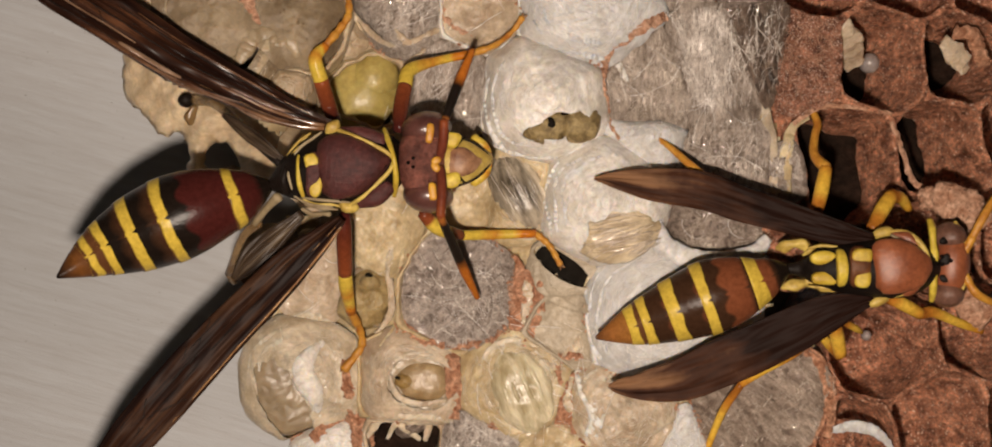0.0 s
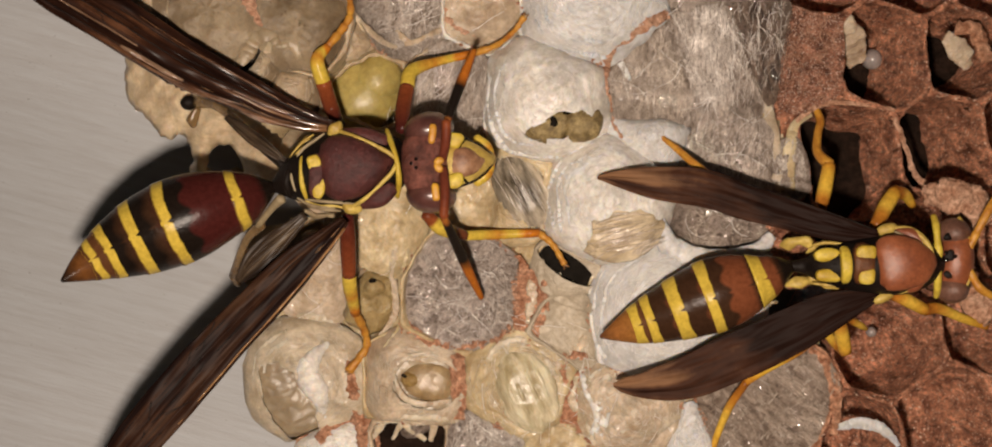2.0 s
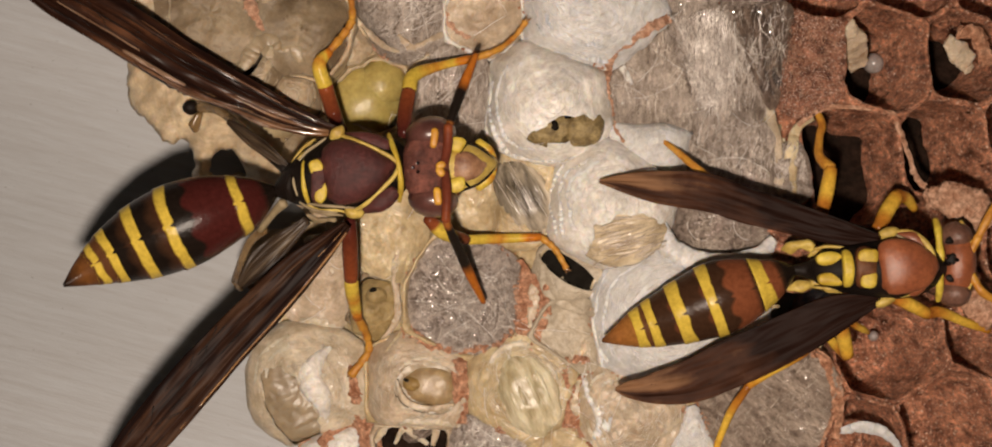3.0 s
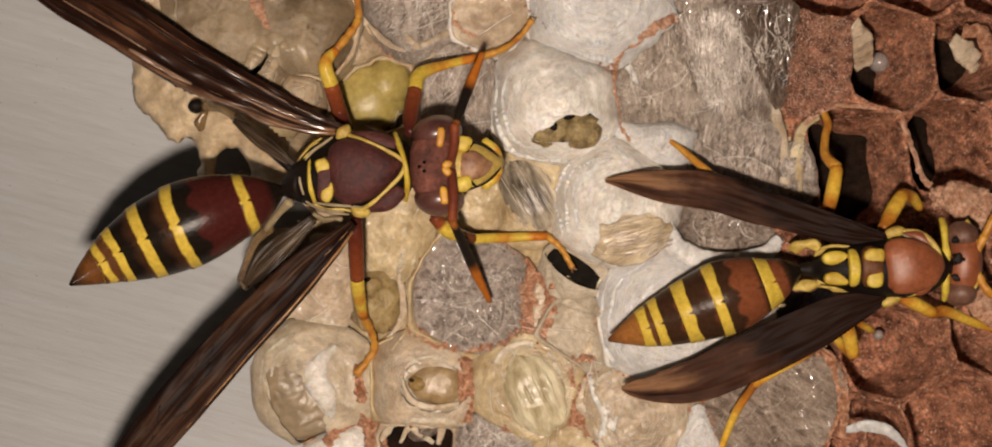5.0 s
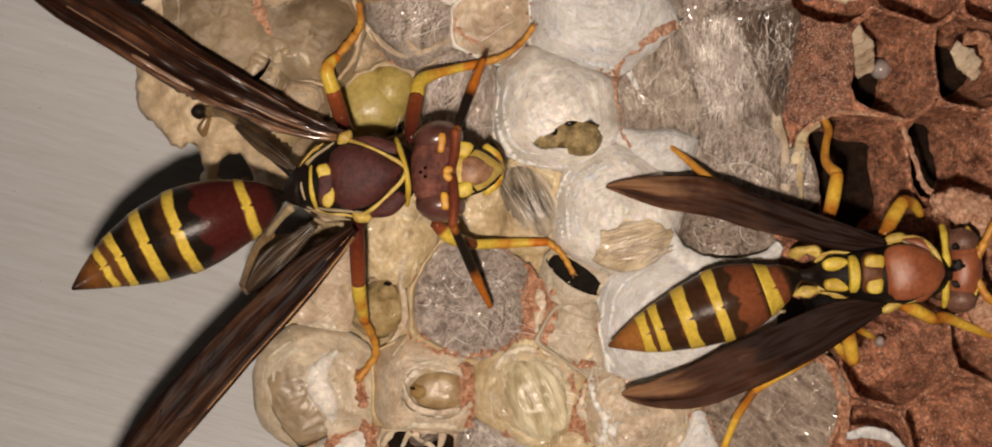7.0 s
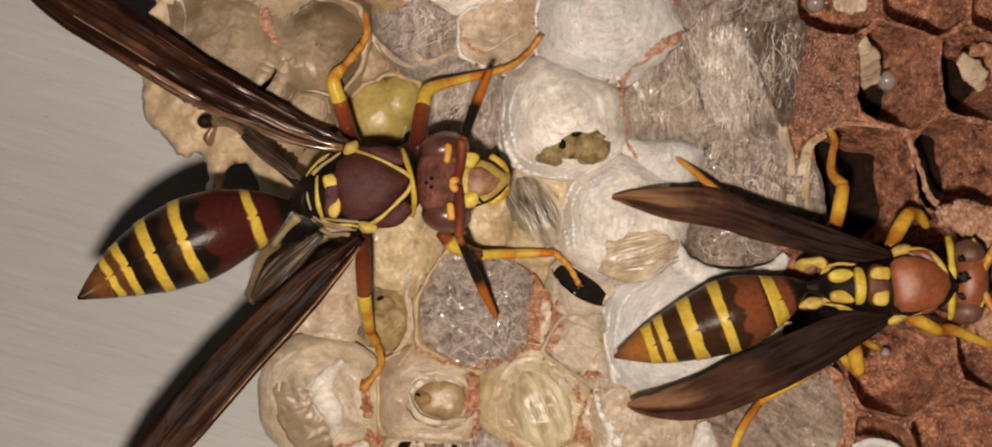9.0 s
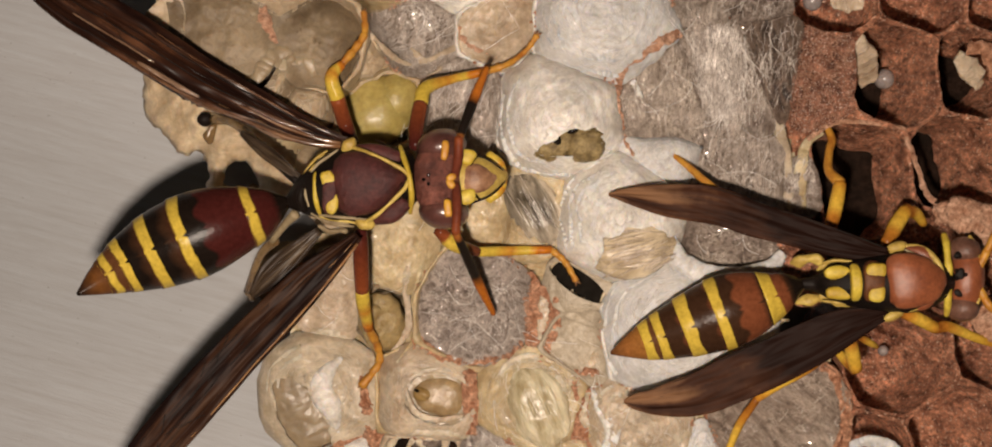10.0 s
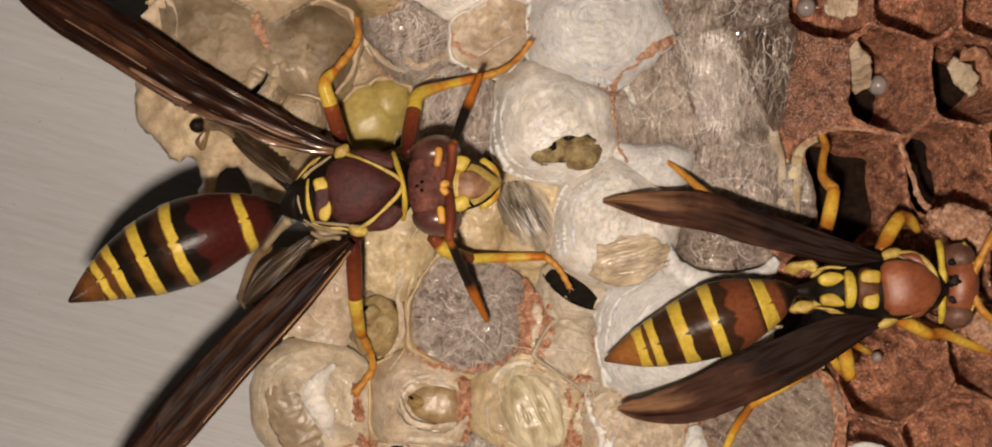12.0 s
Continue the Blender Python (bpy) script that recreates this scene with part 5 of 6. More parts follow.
FOLDS = ((-1.0, 0.1), (-0.62, 0.55), (-0.2, -0.55), (0.28, 0.5), (0.55, -0.5), (0.82, 0.55), (1.0, -0.2))


def wing(wasp, name, spine, widths, material, veins, pleat=0.2, label="", seed=1):
    """A long folded wing: rounded crests and sharp valleys along its length, with raised veins."""
    c, w = spline(spine, widths, 8)
    n, cols = len(c), 49
    bm = bmesh.new()

    def spot(i, s):
        t = Vector(c[min(i + 1, n - 1)] - c[max(i - 1, 0)])
        t.z = 0
        side = Vector((-t.y, t.x, 0)).normalized()
        k = next(q for q in range(1, len(FOLDS)) if s <= FOLDS[q][0] + 1e-6)
        (a, ha), (b, hb) = FOLDS[k - 1], FOLDS[k]
        g = (s - a) / (b - a)
        h = ha + (hb - ha) * (g * g if ha > hb else 1 - (1 - g) ** 2)
        q = Vector((c[i][0] * 0.35, c[i][1] * 0.35, s * 1.5 + seed))
        z = pleat * h * min(1, w[i][0] / 0.5) * (0.8 + 0.6 * noise.noise(q)) + 0.08 * (1 - s * s) * w[i][0]
        z += 0.06 * noise.noise(q * 2.6)
        return Vector(c[i]) + side * (s * w[i][0] + 0.04 * noise.noise(q * 1.7)) + Vector((0, 0, z))
    grid = [[bm.verts.new(spot(i, -1 + 2 * k / (cols - 1))) for k in range(cols)] for i in range(n)]
    for a, b in zip(grid, grid[1:]):
        for k in range(cols - 1):
            bm.faces.new((a[k], a[k + 1], b[k + 1], b[k]))
    uv = bm.loops.layers.uv.verify()
    run = np.concatenate([[0], np.cumsum(np.linalg.norm(np.diff(c, axis=0), axis=1))])
    at = {v: (-1 + 2 * k / (cols - 1) + 3 * seed, float(run[i])) for i, row in enumerate(grid) for k, v in enumerate(row)}
    for f in bm.faces:
        for lp in f.loops:
            lp[uv].uv = at[lp.vert]
    ob = part(name, bm, material, wasp, label)
    so = ob.modifiers.new("thickness", "SOLIDIFY")
    so.thickness = 0.035 * MM
    for s0, s1, a, b, th, m in veins:
        pts = [spot(int((n - 1) * (a + (b - a) * q / 9)), s0 + (s1 - s0) * q / 9) + Vector((0, 0, 0.01)) for q in range(10)]
        part("vein", loft(pts, [(th[0] * (0.35 + 0.65 * math.sin(math.pi * (q + 0.5) / 10)), th[1]) if isinstance(th, tuple) else th * (1 - 0.5 * q / 9) for q in range(10)], 8, 3), m, ob)
    return ob


def abdomen(wasp, spine, halves, cuts, bands):
    """Overlapping tergites, each with its own band."""
    body = None
    for i, ((a, b), m) in enumerate(zip(cuts, bands)):
        bm = loft(spine, halves, 40, 12, cut=(max(0, a - 0.02), b), flare=0.03, round_ends=i == len(cuts) - 1)
        if body is None:
            body = part("abdomen", bm, m, wasp)
        else:
            part("tergite", bm, m, body)
    return body


T1 = banded("tergite_first", [(0.0, BLACK), (0.25, BLACK), (0.42, RED), (0.83, RED), (0.86, YEL), (0.97, YEL), (1.0, BROWN)], 0.03, 0.05, spur=0.06, lobe=0.005)
T2 = banded("tergite_second", [(0.0, RED), (0.58, (0.056, 0.012, 0.010)), (0.65, BLACK), (0.84, BLACK), (0.86, YEL), (0.97, YEL), (1.0, BROWN)], 0.05, 0.07, spur=0.06, lobe=0.006, teeth=0.6)
T3 = banded("tergite_third", [(0.0, (0.06, 0.018, 0.010)), (0.22, DUSK), (0.46, BLACK), (0.70, BLACK), (0.73, YEL), (0.96, YEL), (1.0, BROWN)], 0.06, 0.14, spur=0.12, lobe=0.012, teeth=0.36)
T5 = banded("tergite_fifth", [(0.0, BROWN), (0.55, BROWN), (0.62, YEL), (0.88, YEL), (0.94, BROWN), (1.0, BROWN)], 0.10, 0.35, spur=0.25, lobe=0.03)
T6 = banded("tergite_tip", [(0.0, BROWN), (0.4, (0.15, 0.058, 0.016)), (0.8, DUSK), (1.0, BLACK)], 0.1)
U1 = banded("rust_tergite_first", [(0.0, BLACK), (0.34, BLACK), (0.46, DUSK), (0.56, RUST), (0.77, RUST), (0.80, YEL), (1.0, YEL)], 0.05, 0.05, spur=0.07, lobe=0.006)
U2 = banded("rust_tergite_second", [(0.0, DUSK), (0.10, DUSK), (0.18, RUST), (0.54, RUST), (0.62, DUSK), (0.82, DUSK), (0.84, YEL), (1.0, YEL)], 0.05, 0.07, spur=0.07, lobe=0.006, teeth=0.56)
U3 = banded("rust_tergite_third", [(0.0, RUST), (0.22, DUSK), (0.67, DUSK), (0.70, YEL), (1.0, YEL)], 0.06, 0.16, spur=0.13, lobe=0.012, teeth=0.18)
U5 = banded("rust_tergite_fifth", [(0.0, BROWN), (0.50, BROWN), (0.56, YEL), (1.0, YEL)], 0.10, 0.4, spur=0.25, lobe=0.03)
U6 = banded("rust_tergite_tip", [(0.0, (0.30, 0.13, 0.03)), (0.6, (0.28, 0.11, 0.03)), (1.0, BROWN)], 0.1)
M_BROWNPLATE = grained("brown_plate_cuticle", (0.055, 0.018, 0.009), (0.16, 0.06, 0.02), 1200, 5000, 0.4, 0.04, 0.25, depth=0.1)
M_FLAG = banded("flagellum", [(0.0, (0.3, 0.1, 0.02)), (0.05, (0.3, 0.1, 0.02)), (0.1, BLACK), (0.54, BLACK), (0.66, (0.44, 0.13, 0.015)), (1.0, (0.42, 0.13, 0.015))], 0.0, 0, 0.5)
M_FEMUR = banded("femur_red", [(0.0, RED), (0.5, (0.13, 0.03, 0.013)), (1.0, (0.24, 0.06, 0.02))], 0.04)
M_KNEE = banded("femur_yellow_end", [(0.0, (0.14, 0.034, 0.014)), (0.22, (0.24, 0.06, 0.02)), (0.3, YEL), (0.62, YEL), (0.75, (0.2, 0.06, 0.02)), (1.0, (0.12, 0.03, 0.014))], 0.05)
M_SHIN = banded("tibia_yellow", [(0.0, YEL), (0.34, YEL), (0.6, (0.52, 0.23, 0.03)), (0.8, YEL), (0.92, ORANGE), (1.0, (0.40, 0.13, 0.02))], 0.22)
M_FOOT = grained("orange_tarsus", (0.40, 0.14, 0.02), (0.62, 0.32, 0.045), 1500, 4000, 0.4, 0.03)
M_HONEY = banded("honey_leg", [(0.0, (0.26, 0.085, 0.014)), (0.2, (0.48, 0.19, 0.025)), (0.5, (0.74, 0.47, 0.065)), (0.75, (0.70, 0.41, 0.05)), (1.0, (0.52, 0.21, 0.025))], 0.22)
M_BROW = grained("orange_yellow_cuticle", (0.48, 0.20, 0.02), (0.66, 0.36, 0.04), 1200, 4000, 0.4, 0.03)
M_SCAPE = banded("scape_red", [(0.0, (0.13, 0.034, 0.02)), (0.7, (0.15, 0.034, 0.016)), (1.0, (0.24, 0.06, 0.02))], 0.05, 0, 0.45)
M_FACE = grained("brown_face_cuticle", (0.17, 0.07, 0.04), (0.42, 0.24, 0.13), 1400, 6000, 0.35, 0.03, 0.4)
M_HAIRY = grained("pale_coxa", (0.20, 0.14, 0.07), (0.44, 0.36, 0.22), 700, 4000, 0.5, 0.05)
M_GLASSY = grained("amber_membrane", (0.16, 0.09, 0.035), (0.38, 0.25, 0.11), 700, 3000, 0.2, 0.03, 0.7, see_through=0.2)


def dark_wasp():
    w = thing("paper_wasp", (-6.55, 2.60, -1.50), "dark maroon paper wasp with yellow bands and spread wings", "wasp", "paper wasps")
    abdomen(w, [(-9.67, 1.53, 3.10), (-10.45, 1.23, 3.30), (-11.22, 0.92, 3.50), (-12.68, 0.43, 3.70), (-14.00, -0.09, 3.80), (-15.41, -0.71, 3.90), (-16.76, -1.39, 4.20), (-17.86, -2.08, 4.70), (-18.69, -2.68, 5.30)],
            [0.30, (0.95, 0.9), (1.36, 1.3), (1.82, 1.7), (1.95, 1.8), (1.78, 1.65), (1.33, 1.2), (0.72, 0.65), 0.08],
            [(0, 0.275), (0.275, 0.53), (0.53, 0.67), (0.67, 0.785), (0.785, 0.86), (0.86, 1.0)], [T1, T2, T3, T3, T5, T6])
    th = part("thorax", loft([(-9.62, 1.50, 3.10), (-8.80, 1.78, 3.20), (-7.80, 2.07, 3.35), (-6.42, 2.32, 3.40), (-5.00, 2.47, 3.30), (-4.09, 2.56, 3.10), (-3.57, 2.59, 3.10)],
                             [0.28, (0.95, 0.95), (1.5, 1.5), (1.82, 1.75), (1.62, 1.6), (1.3, 1.3), 0.7], 28, 7), M_BLACK, w)
    part("mesonotum", loft([(-7.15, 2.26, 4.50), (-6.65, 2.31, 4.70), (-5.80, 2.39, 4.75), (-5.01, 2.51, 4.70), (-4.49, 2.62, 4.55), (-4.16, 2.69, 4.40)],
                           [(1.2, 0.5), (1.46, 0.75), (1.38, 0.85), (0.98, 0.75), (0.5, 0.5), (0.1, 0.3)], 28, 6), M_MAROON, th, "maroon shield plate")
    for a, b, c in (((-6.52, 3.96, 4.00), (-5.47, 3.74, 4.30), (-4.45, 3.41, 4.20)), ((-5.60, 0.66, 4.00), (-4.79, 0.99, 4.30), (-4.20, 1.56, 4.20))):
        part("pronotum", loft([a, b, c], [(0.18, 0.2), (0.42, 0.35), (0.40, 0.3)], 16, 6), M_MAROON, th)
    part("pronotum_band", loft([(-6.54, 3.99, 4.30), (-5.87, 3.74, 4.85), (-5.39, 3.56, 5.00), (-4.82, 3.28, 5.00), (-4.27, 2.98, 4.95), (-3.99, 2.73, 4.85)], [0.09, 0.10, 0.07, 0.09, 0.10, 0.08], 10, 6), M_PALE, th, "pale yellow edge line")
    part("pronotum_band", loft([(-6.00, 0.57, 4.30), (-5.40, 0.93, 4.85), (-4.94, 1.32, 5.00), (-4.54, 1.71, 5.00), (-4.15, 2.13, 4.95), (-3.96, 2.56, 4.85)], [0.10, 0.10, 0.07, 0.10, 0.10, 0.08], 10, 6), M_PALE, th, "pale yellow edge line")
    for pts in ([(-6.67, 3.63, 4.75), (-5.89, 3.45, 5.00), (-5.05, 3.17, 5.05), (-4.35, 2.78, 4.95)], [(-6.33, 0.82, 4.75), (-5.53, 1.26, 5.00), (-4.91, 1.82, 5.05), (-4.29, 2.39, 4.95)], [(-7.19, 3.42, 4.60), (-7.24, 2.75, 4.95), (-7.16, 1.77, 4.95), (-6.91, 0.99, 4.60)]):
        part("suture", loft(pts, [0.05, 0.08, 0.08, 0.05], 8, 5), M_BLACK, th, "black seam beside a yellow line")
    part("collar", loft([(-4.45, 4.08, 3.80), (-4.24, 3.53, 4.50), (-4.02, 2.95, 4.85), (-3.90, 2.39, 4.90), (-3.86, 1.72, 4.60), (-3.96, 1.05, 3.90)], [0.10, 0.13, 0.11, 0.12, 0.14, 0.10], 10, 6), M_YELLOW, th, "yellow collar line")
    scut = part("scutellum", plate((-7.51, 1.96, 5.08), (0.31, 1.02), -4, bend=0.22), M_MAROON, th, "brown plate with yellow ends")
    part("end_mark", plate((-7.58, 2.50, 5.05), (0.30, 0.40), 14, 0.05, 3.0, uneven=0.14), M_YELLOW, scut, "yellow end of the plate")
    part("end_mark", plate((-7.38, 1.42, 5.05), (0.28, 0.50), -10, 0.05, 3.0, uneven=0.14), M_YELLOW, scut, "yellow end of the plate")
    part("metanotum", loft([(-7.98, 3.07, 4.10), (-8.17, 2.77, 4.45), (-8.20, 2.20, 4.65), (-8.15, 1.55, 4.60), (-8.02, 0.99, 4.30)], [0.06, 0.12, 0.11, 0.13, 0.09], 10, 6), M_YELLOW, th, "yellow line")
    part("side_line", loft([(-8.70, 2.59, 4.00), (-8.40, 3.03, 4.20), (-7.97, 3.32, 4.20), (-7.43, 3.55, 4.20)], [0.05, 0.07, 0.09, 0.06], 8, 5), M_PALE, th, "thin pale yellow line")
    part("side_line", loft([(-8.95, 2.42, 3.80), (-8.71, 2.93, 3.90), (-8.21, 3.56, 3.80), (-7.77, 3.86, 3.70)], [0.04, 0.06, 0.06, 0.04], 8, 5), M_PALE, th, "thin pale yellow line")
    part("side_line", loft([(-8.07, 0.88, 4.10), (-7.50, 0.65, 4.10), (-6.79, 0.65, 4.10), (-6.31, 0.54, 4.00)], [0.05, 0.07, 0.07, 0.05], 8, 5), M_PALE, th, "thin pale yellow line")
    for pts in ([(-8.42, 2.86, 4.35), (-8.08, 3.26, 4.40), (-7.68, 3.54, 4.40), (-7.22, 3.88, 4.30)], [(-8.09, 0.94, 4.30), (-7.46, 0.86, 4.50), (-6.67, 0.80, 4.50), (-5.90, 0.74, 4.40)],
                [(-7.97, 0.62, 4.10), (-7.26, 0.48, 4.10), (-6.50, 0.42, 4.00)], [(-8.62, 2.30, 4.30), (-8.66, 1.90, 4.40), (-8.52, 1.30, 4.30)]):
        part("side_line", loft(pts, [0.04] + [0.075] * (len(pts) - 2) + [0.04], 8, 5), M_HAIRY, th, "thin pale olive line")
    part("propodeum", loft([(-8.71, 2.59, 3.90), (-8.85, 2.07, 4.20), (-8.91, 1.62, 4.20), (-8.78, 1.08, 3.80)], [0.12, 0.16, 0.18, 0.12], 10, 5), M_BLACK, th)
    part("coxa", loft([(-9.22, 1.00, 3.50), (-9.73, 0.55, 3.10), (-10.46, -0.26, 2.40)], [0.25, 0.18, 0.16], 10, 5), M_HAIRY, th, "pale hind hip")
    part("coxa", roughen(loft([(-8.15, 0.43, 3.60), (-7.60, 0.23, 3.40), (-6.89, 0.20, 3.40)], [0.12, 0.15, 0.13], 12, 6), 0.1, 2.5), M_HAIRY, th)
    part("side_line", loft([(-8.44, 1.00, 4.10), (-7.75, 0.65, 4.20), (-6.73, 0.54, 4.10)], [0.05, 0.07, 0.05], 8, 5), M_HAIRY, th, "thin pale yellow line")
    part("coxa", loft([(-8.02, 3.68, 3.20), (-8.49, 3.24, 3.40), (-8.82, 2.72, 3.50)], [0.22, 0.15, 0.15], 10, 5), M_PALE, th)
    part("tegula", roughen(ball((-6.75, 4.08, 4.20), (0.42, 0.27, 0.28), 50), 0.1, 2), M_PALE, th, "yellow wing root scale")
    part("tegula", roughen(ball((-6.01, 0.54, 4.20), (0.44, 0.27, 0.28), -10), 0.1, 2), M_PALE, th, "yellow wing root scale")

    hd = part("head", ball((-2.69, 2.61, 3.50), (1.18, 1.9, 1.25), 2, 0, 36, 22), M_HEAD, w)
    part("eye", ball((-2.58, 4.09, 3.50), (1.15, 0.82, 1.12), 8, 0, 28, 18), M_EYE, hd, "glossy maroon compound eye")
    part("eye", ball((-2.46, 1.12, 3.50), (1.15, 0.82, 1.12), -5, 0, 28, 18), M_EYE, hd, "glossy maroon compound eye")
    for spot in [(-3.32, 2.53, 4.75), (-3.10, 2.73, 4.75), (-3.10, 2.34, 4.75)]:
        part("ocellus", ball(spot, (0.09, 0.09, 0.08), 0, 0, 10, 6), M_OCELLUS, hd)
    part("brow_mark", plate((-2.36, 3.85, 4.85), (0.17, 0.42), -4), M_BROW, hd, "orange-yellow brow mark")
    part("brow_mark", plate((-2.22, 1.26, 4.85), (0.18, 0.40), 4), M_BROW, hd, "orange-yellow brow mark")
    part("face_mark", plate((-2.11, 2.64, 4.86), (0.24, 0.17), 35, 0.05, 2.2), M_BROW, hd, "small orange face mark")
    part("face_mark", plate((-2.11, 2.36, 4.86), (0.24, 0.17), -35, 0.05, 2.2), M_BROW, hd, "small orange face mark")
    part("face_mark", plate((-1.40, 3.58, 4.32), (0.40, 0.33), -18, 0.08, 3.2, uneven=0.12), M_YELLOW, hd, "yellow mark beside the face shield")
    part("face_mark", plate((-1.38, 1.80, 4.32), (0.40, 0.33), 18, 0.08, 3.2, uneven=0.12), M_YELLOW, hd, "yellow mark beside the face shield")
    part("clypeus", loft([(-1.90, 2.61, 3.30), (-1.32, 2.64, 3.40), (-0.63, 2.70, 3.30), (0.03, 2.77, 2.90), (0.26, 2.81, 2.60)], [(1.0, 0.8), (1.12, 0.85), (0.95, 0.75), (0.5, 0.5), 0.2], 24, 6), M_PALE, hd, "pale yellow face shield")
    part("face_patch", loft([(-1.59, 2.59, 4.00), (-1.11, 2.61, 4.12), (-0.63, 2.64, 4.00), (-0.17, 2.72, 3.62)], [(0.5, 0.2), (0.68, 0.2), (0.58, 0.2), (0.26, 0.2)], 18, 6), M_FACE, hd, "brown middle of the face")
    for pts in ([(-1.22, 3.21, 4.20), (-1.05, 3.49, 4.25), (-0.82, 3.73, 4.00)], [(-1.19, 2.13, 4.20), (-1.02, 1.87, 4.25), (-0.79, 1.65, 4.00)]):
        part("suture", loft(pts, [0.04, 0.06, 0.04], 8, 5), M_BLACK, hd, "black seam beside a yellow mark")
    part("mandible", loft([(-0.46, 3.79, 2.80), (0.03, 3.38, 2.80), (0.35, 2.92, 2.70)], [0.2, 0.24, 0.1], 10, 5), M_SHIN, hd)
    part("mandible", loft([(-0.46, 1.68, 2.80), (0.06, 2.11, 2.80), (0.35, 2.63, 2.70)], [0.2, 0.24, 0.1], 10, 5), M_SHIN, hd)
    part("mandible_edge", loft([(-1.20, 3.74, 3.70), (-0.54, 3.52, 3.60), (-0.03, 3.18, 3.45), (0.32, 2.79, 3.10)], [0.05, 0.07, 0.09, 0.12], 8, 5), M_BLACK, hd)
    part("mandible_edge", loft([(-1.20, 1.51, 3.70), (-0.51, 1.80, 3.60), (0.00, 2.21, 3.45), (0.32, 2.74, 3.10)], [0.05, 0.07, 0.09, 0.12], 8, 5), M_BLACK, hd)
    for scape, flag in (([(-1.92, 2.74, 4.50), (-1.77, 3.51, 4.95), (-1.73, 4.39, 5.20)], [(-1.73, 4.29, 5.00), (-1.44, 5.22, 4.60), (-1.03, 6.40, 4.00), (-0.52, 7.69, 3.60)]),
                        ([(-1.89, 2.34, 4.50), (-1.80, 1.35, 4.95), (-1.85, 0.14, 5.10)], [(-1.86, 0.14, 4.80), (-1.41, -0.91, 3.40), (-0.85, -2.26, 1.70), (-0.21, -3.65, 0.30)])):
        an = part("antenna", loft(scape, [0.2, 0.22, 0.21], 12, 6), M_SCAPE, w)
        part("flagellum", loft(flag, [0.17, 0.22, 0.23, 0.13], 12, 8), M_FLAG, an, "black feeler with an orange tip")

    limb(w, "foreleg", [(-3.83, 4.09, 2.60), (-3.83, 5.05, 2.10), (-3.68, 6.19, 1.40), (-3.44, 7.02, 0.90), (-2.16, 7.55, 0.10), (-0.66, 7.90, -0.10), (0.48, 8.27, 0.30), (1.30, 8.85, 1.00), (1.77, 9.48, 1.20)],
         [0.3, 0.36, 0.36, 0.34, 0.22, 0.21, 0.15, 0.13, 0.17], [M_FEMUR, M_SHIN, M_FOOT], [2, 5])
    limb(w, "middle_leg", [(-6.74, 4.30, 2.40), (-7.13, 5.20, 2.00), (-7.42, 6.32, 2.90), (-7.66, 7.28, 3.10), (-7.19, 7.94, 2.90), (-6.55, 8.78, 2.60), (-6.22, 9.45, 2.40), (-6.29, 10.40, 2.20)],
         [0.3, 0.36, 0.36, 0.33, 0.2, 0.2, 0.18, 0.16], [M_FEMUR, M_SHIN, M_FOOT], [2, 4])
    limb(w, "foreleg", [(-2.76, 0.32, 2.60), (-2.04, -0.37, 2.10), (-0.96, -0.71, 1.00), (0.18, -0.67, 0.40), (2.51, -0.59, 0.30), (3.16, -1.16, 0.50), (3.68, -2.05, 0.70)],
         [0.28, 0.34, 0.24, 0.25, 0.2, 0.16, 0.15], [M_KNEE, M_SHIN, M_FOOT], [2, 4])
    limb(w, "middle_leg", [(-6.32, 0.23, 2.60), (-6.35, -0.93, 2.20), (-6.38, -2.57, 1.20), (-6.36, -3.24, 0.70), (-6.23, -4.44, -0.60), (-5.88, -5.36, -1.60), (-5.85, -6.22, -2.00), (-6.67, -7.31, -2.20)],
         [0.3, 0.37, 0.34, 0.34, 0.24, 0.2, 0.2, 0.24], [M_FEMUR, M_SHIN, M_FOOT], [2, 4])
    limb(w, "hind_leg", [(-10.32, -0.20, 2.20), (-11.22, -0.95, 1.00), (-12.20, -2.66, -1.50), (-12.22, -3.09, -3.00)], [0.25, 0.2, 0.22, 0.2], [M_GLASSY, M_GLASSY], [2])
    limb(w, "hind_leg", [(-9.20, 2.46, 3.00), (-10.50, 3.59, 2.20), (-11.68, 4.62, 0.80), (-13.02, 5.54, -1.20), (-14.16, 5.78, -2.80)], [0.2, 0.24, 0.22, 0.24, 0.28], [M_BLACK, M_GLASSY], [1])
    part("foot", roughen(ball((-14.64, 5.79, -3.00), (0.42, 0.36, 0.36), 30), 0.08, 2), M_BLACK, w, "dark knob at the end of the hind leg")
    part("foot", roughen(loft([(-14.20, 5.48, -3.00), (-14.49, 4.99, -3.20), (-14.46, 4.69, -3.40)], [0.14, 0.3, 0.2], 12, 6), 0.08, 2), M_GLASSY, w, "amber spur of the hind leg")
    V = [(0.84, 0.88, 0.03, 0.62, 0.13, M_GLOSSVEIN), (0.32, 0.25, 0.03, 0.34, 0.10, M_GLOSSVEIN), (0.62, 0.70, 0.04, 0.30, 0.06, M_GLOSSVEIN), (0.58, 0.62, 0.12, 0.60, 0.03, M_VEIN), (-0.2, -0.35, 0.1, 0.85, 0.03, M_BLACK),
         (-0.8, 0.4, 0.52, 0.66, 0.035, M_BLACK), (0.5, -0.7, 0.62, 0.80, 0.035, M_BLACK), (-0.5, 0.6, 0.40, 0.56, 0.03, M_BLACK), (0.6, -0.2, 0.70, 0.86, 0.03, M_BLACK), (-0.7, 0.2, 0.74, 0.86, 0.03, M_BLACK)]
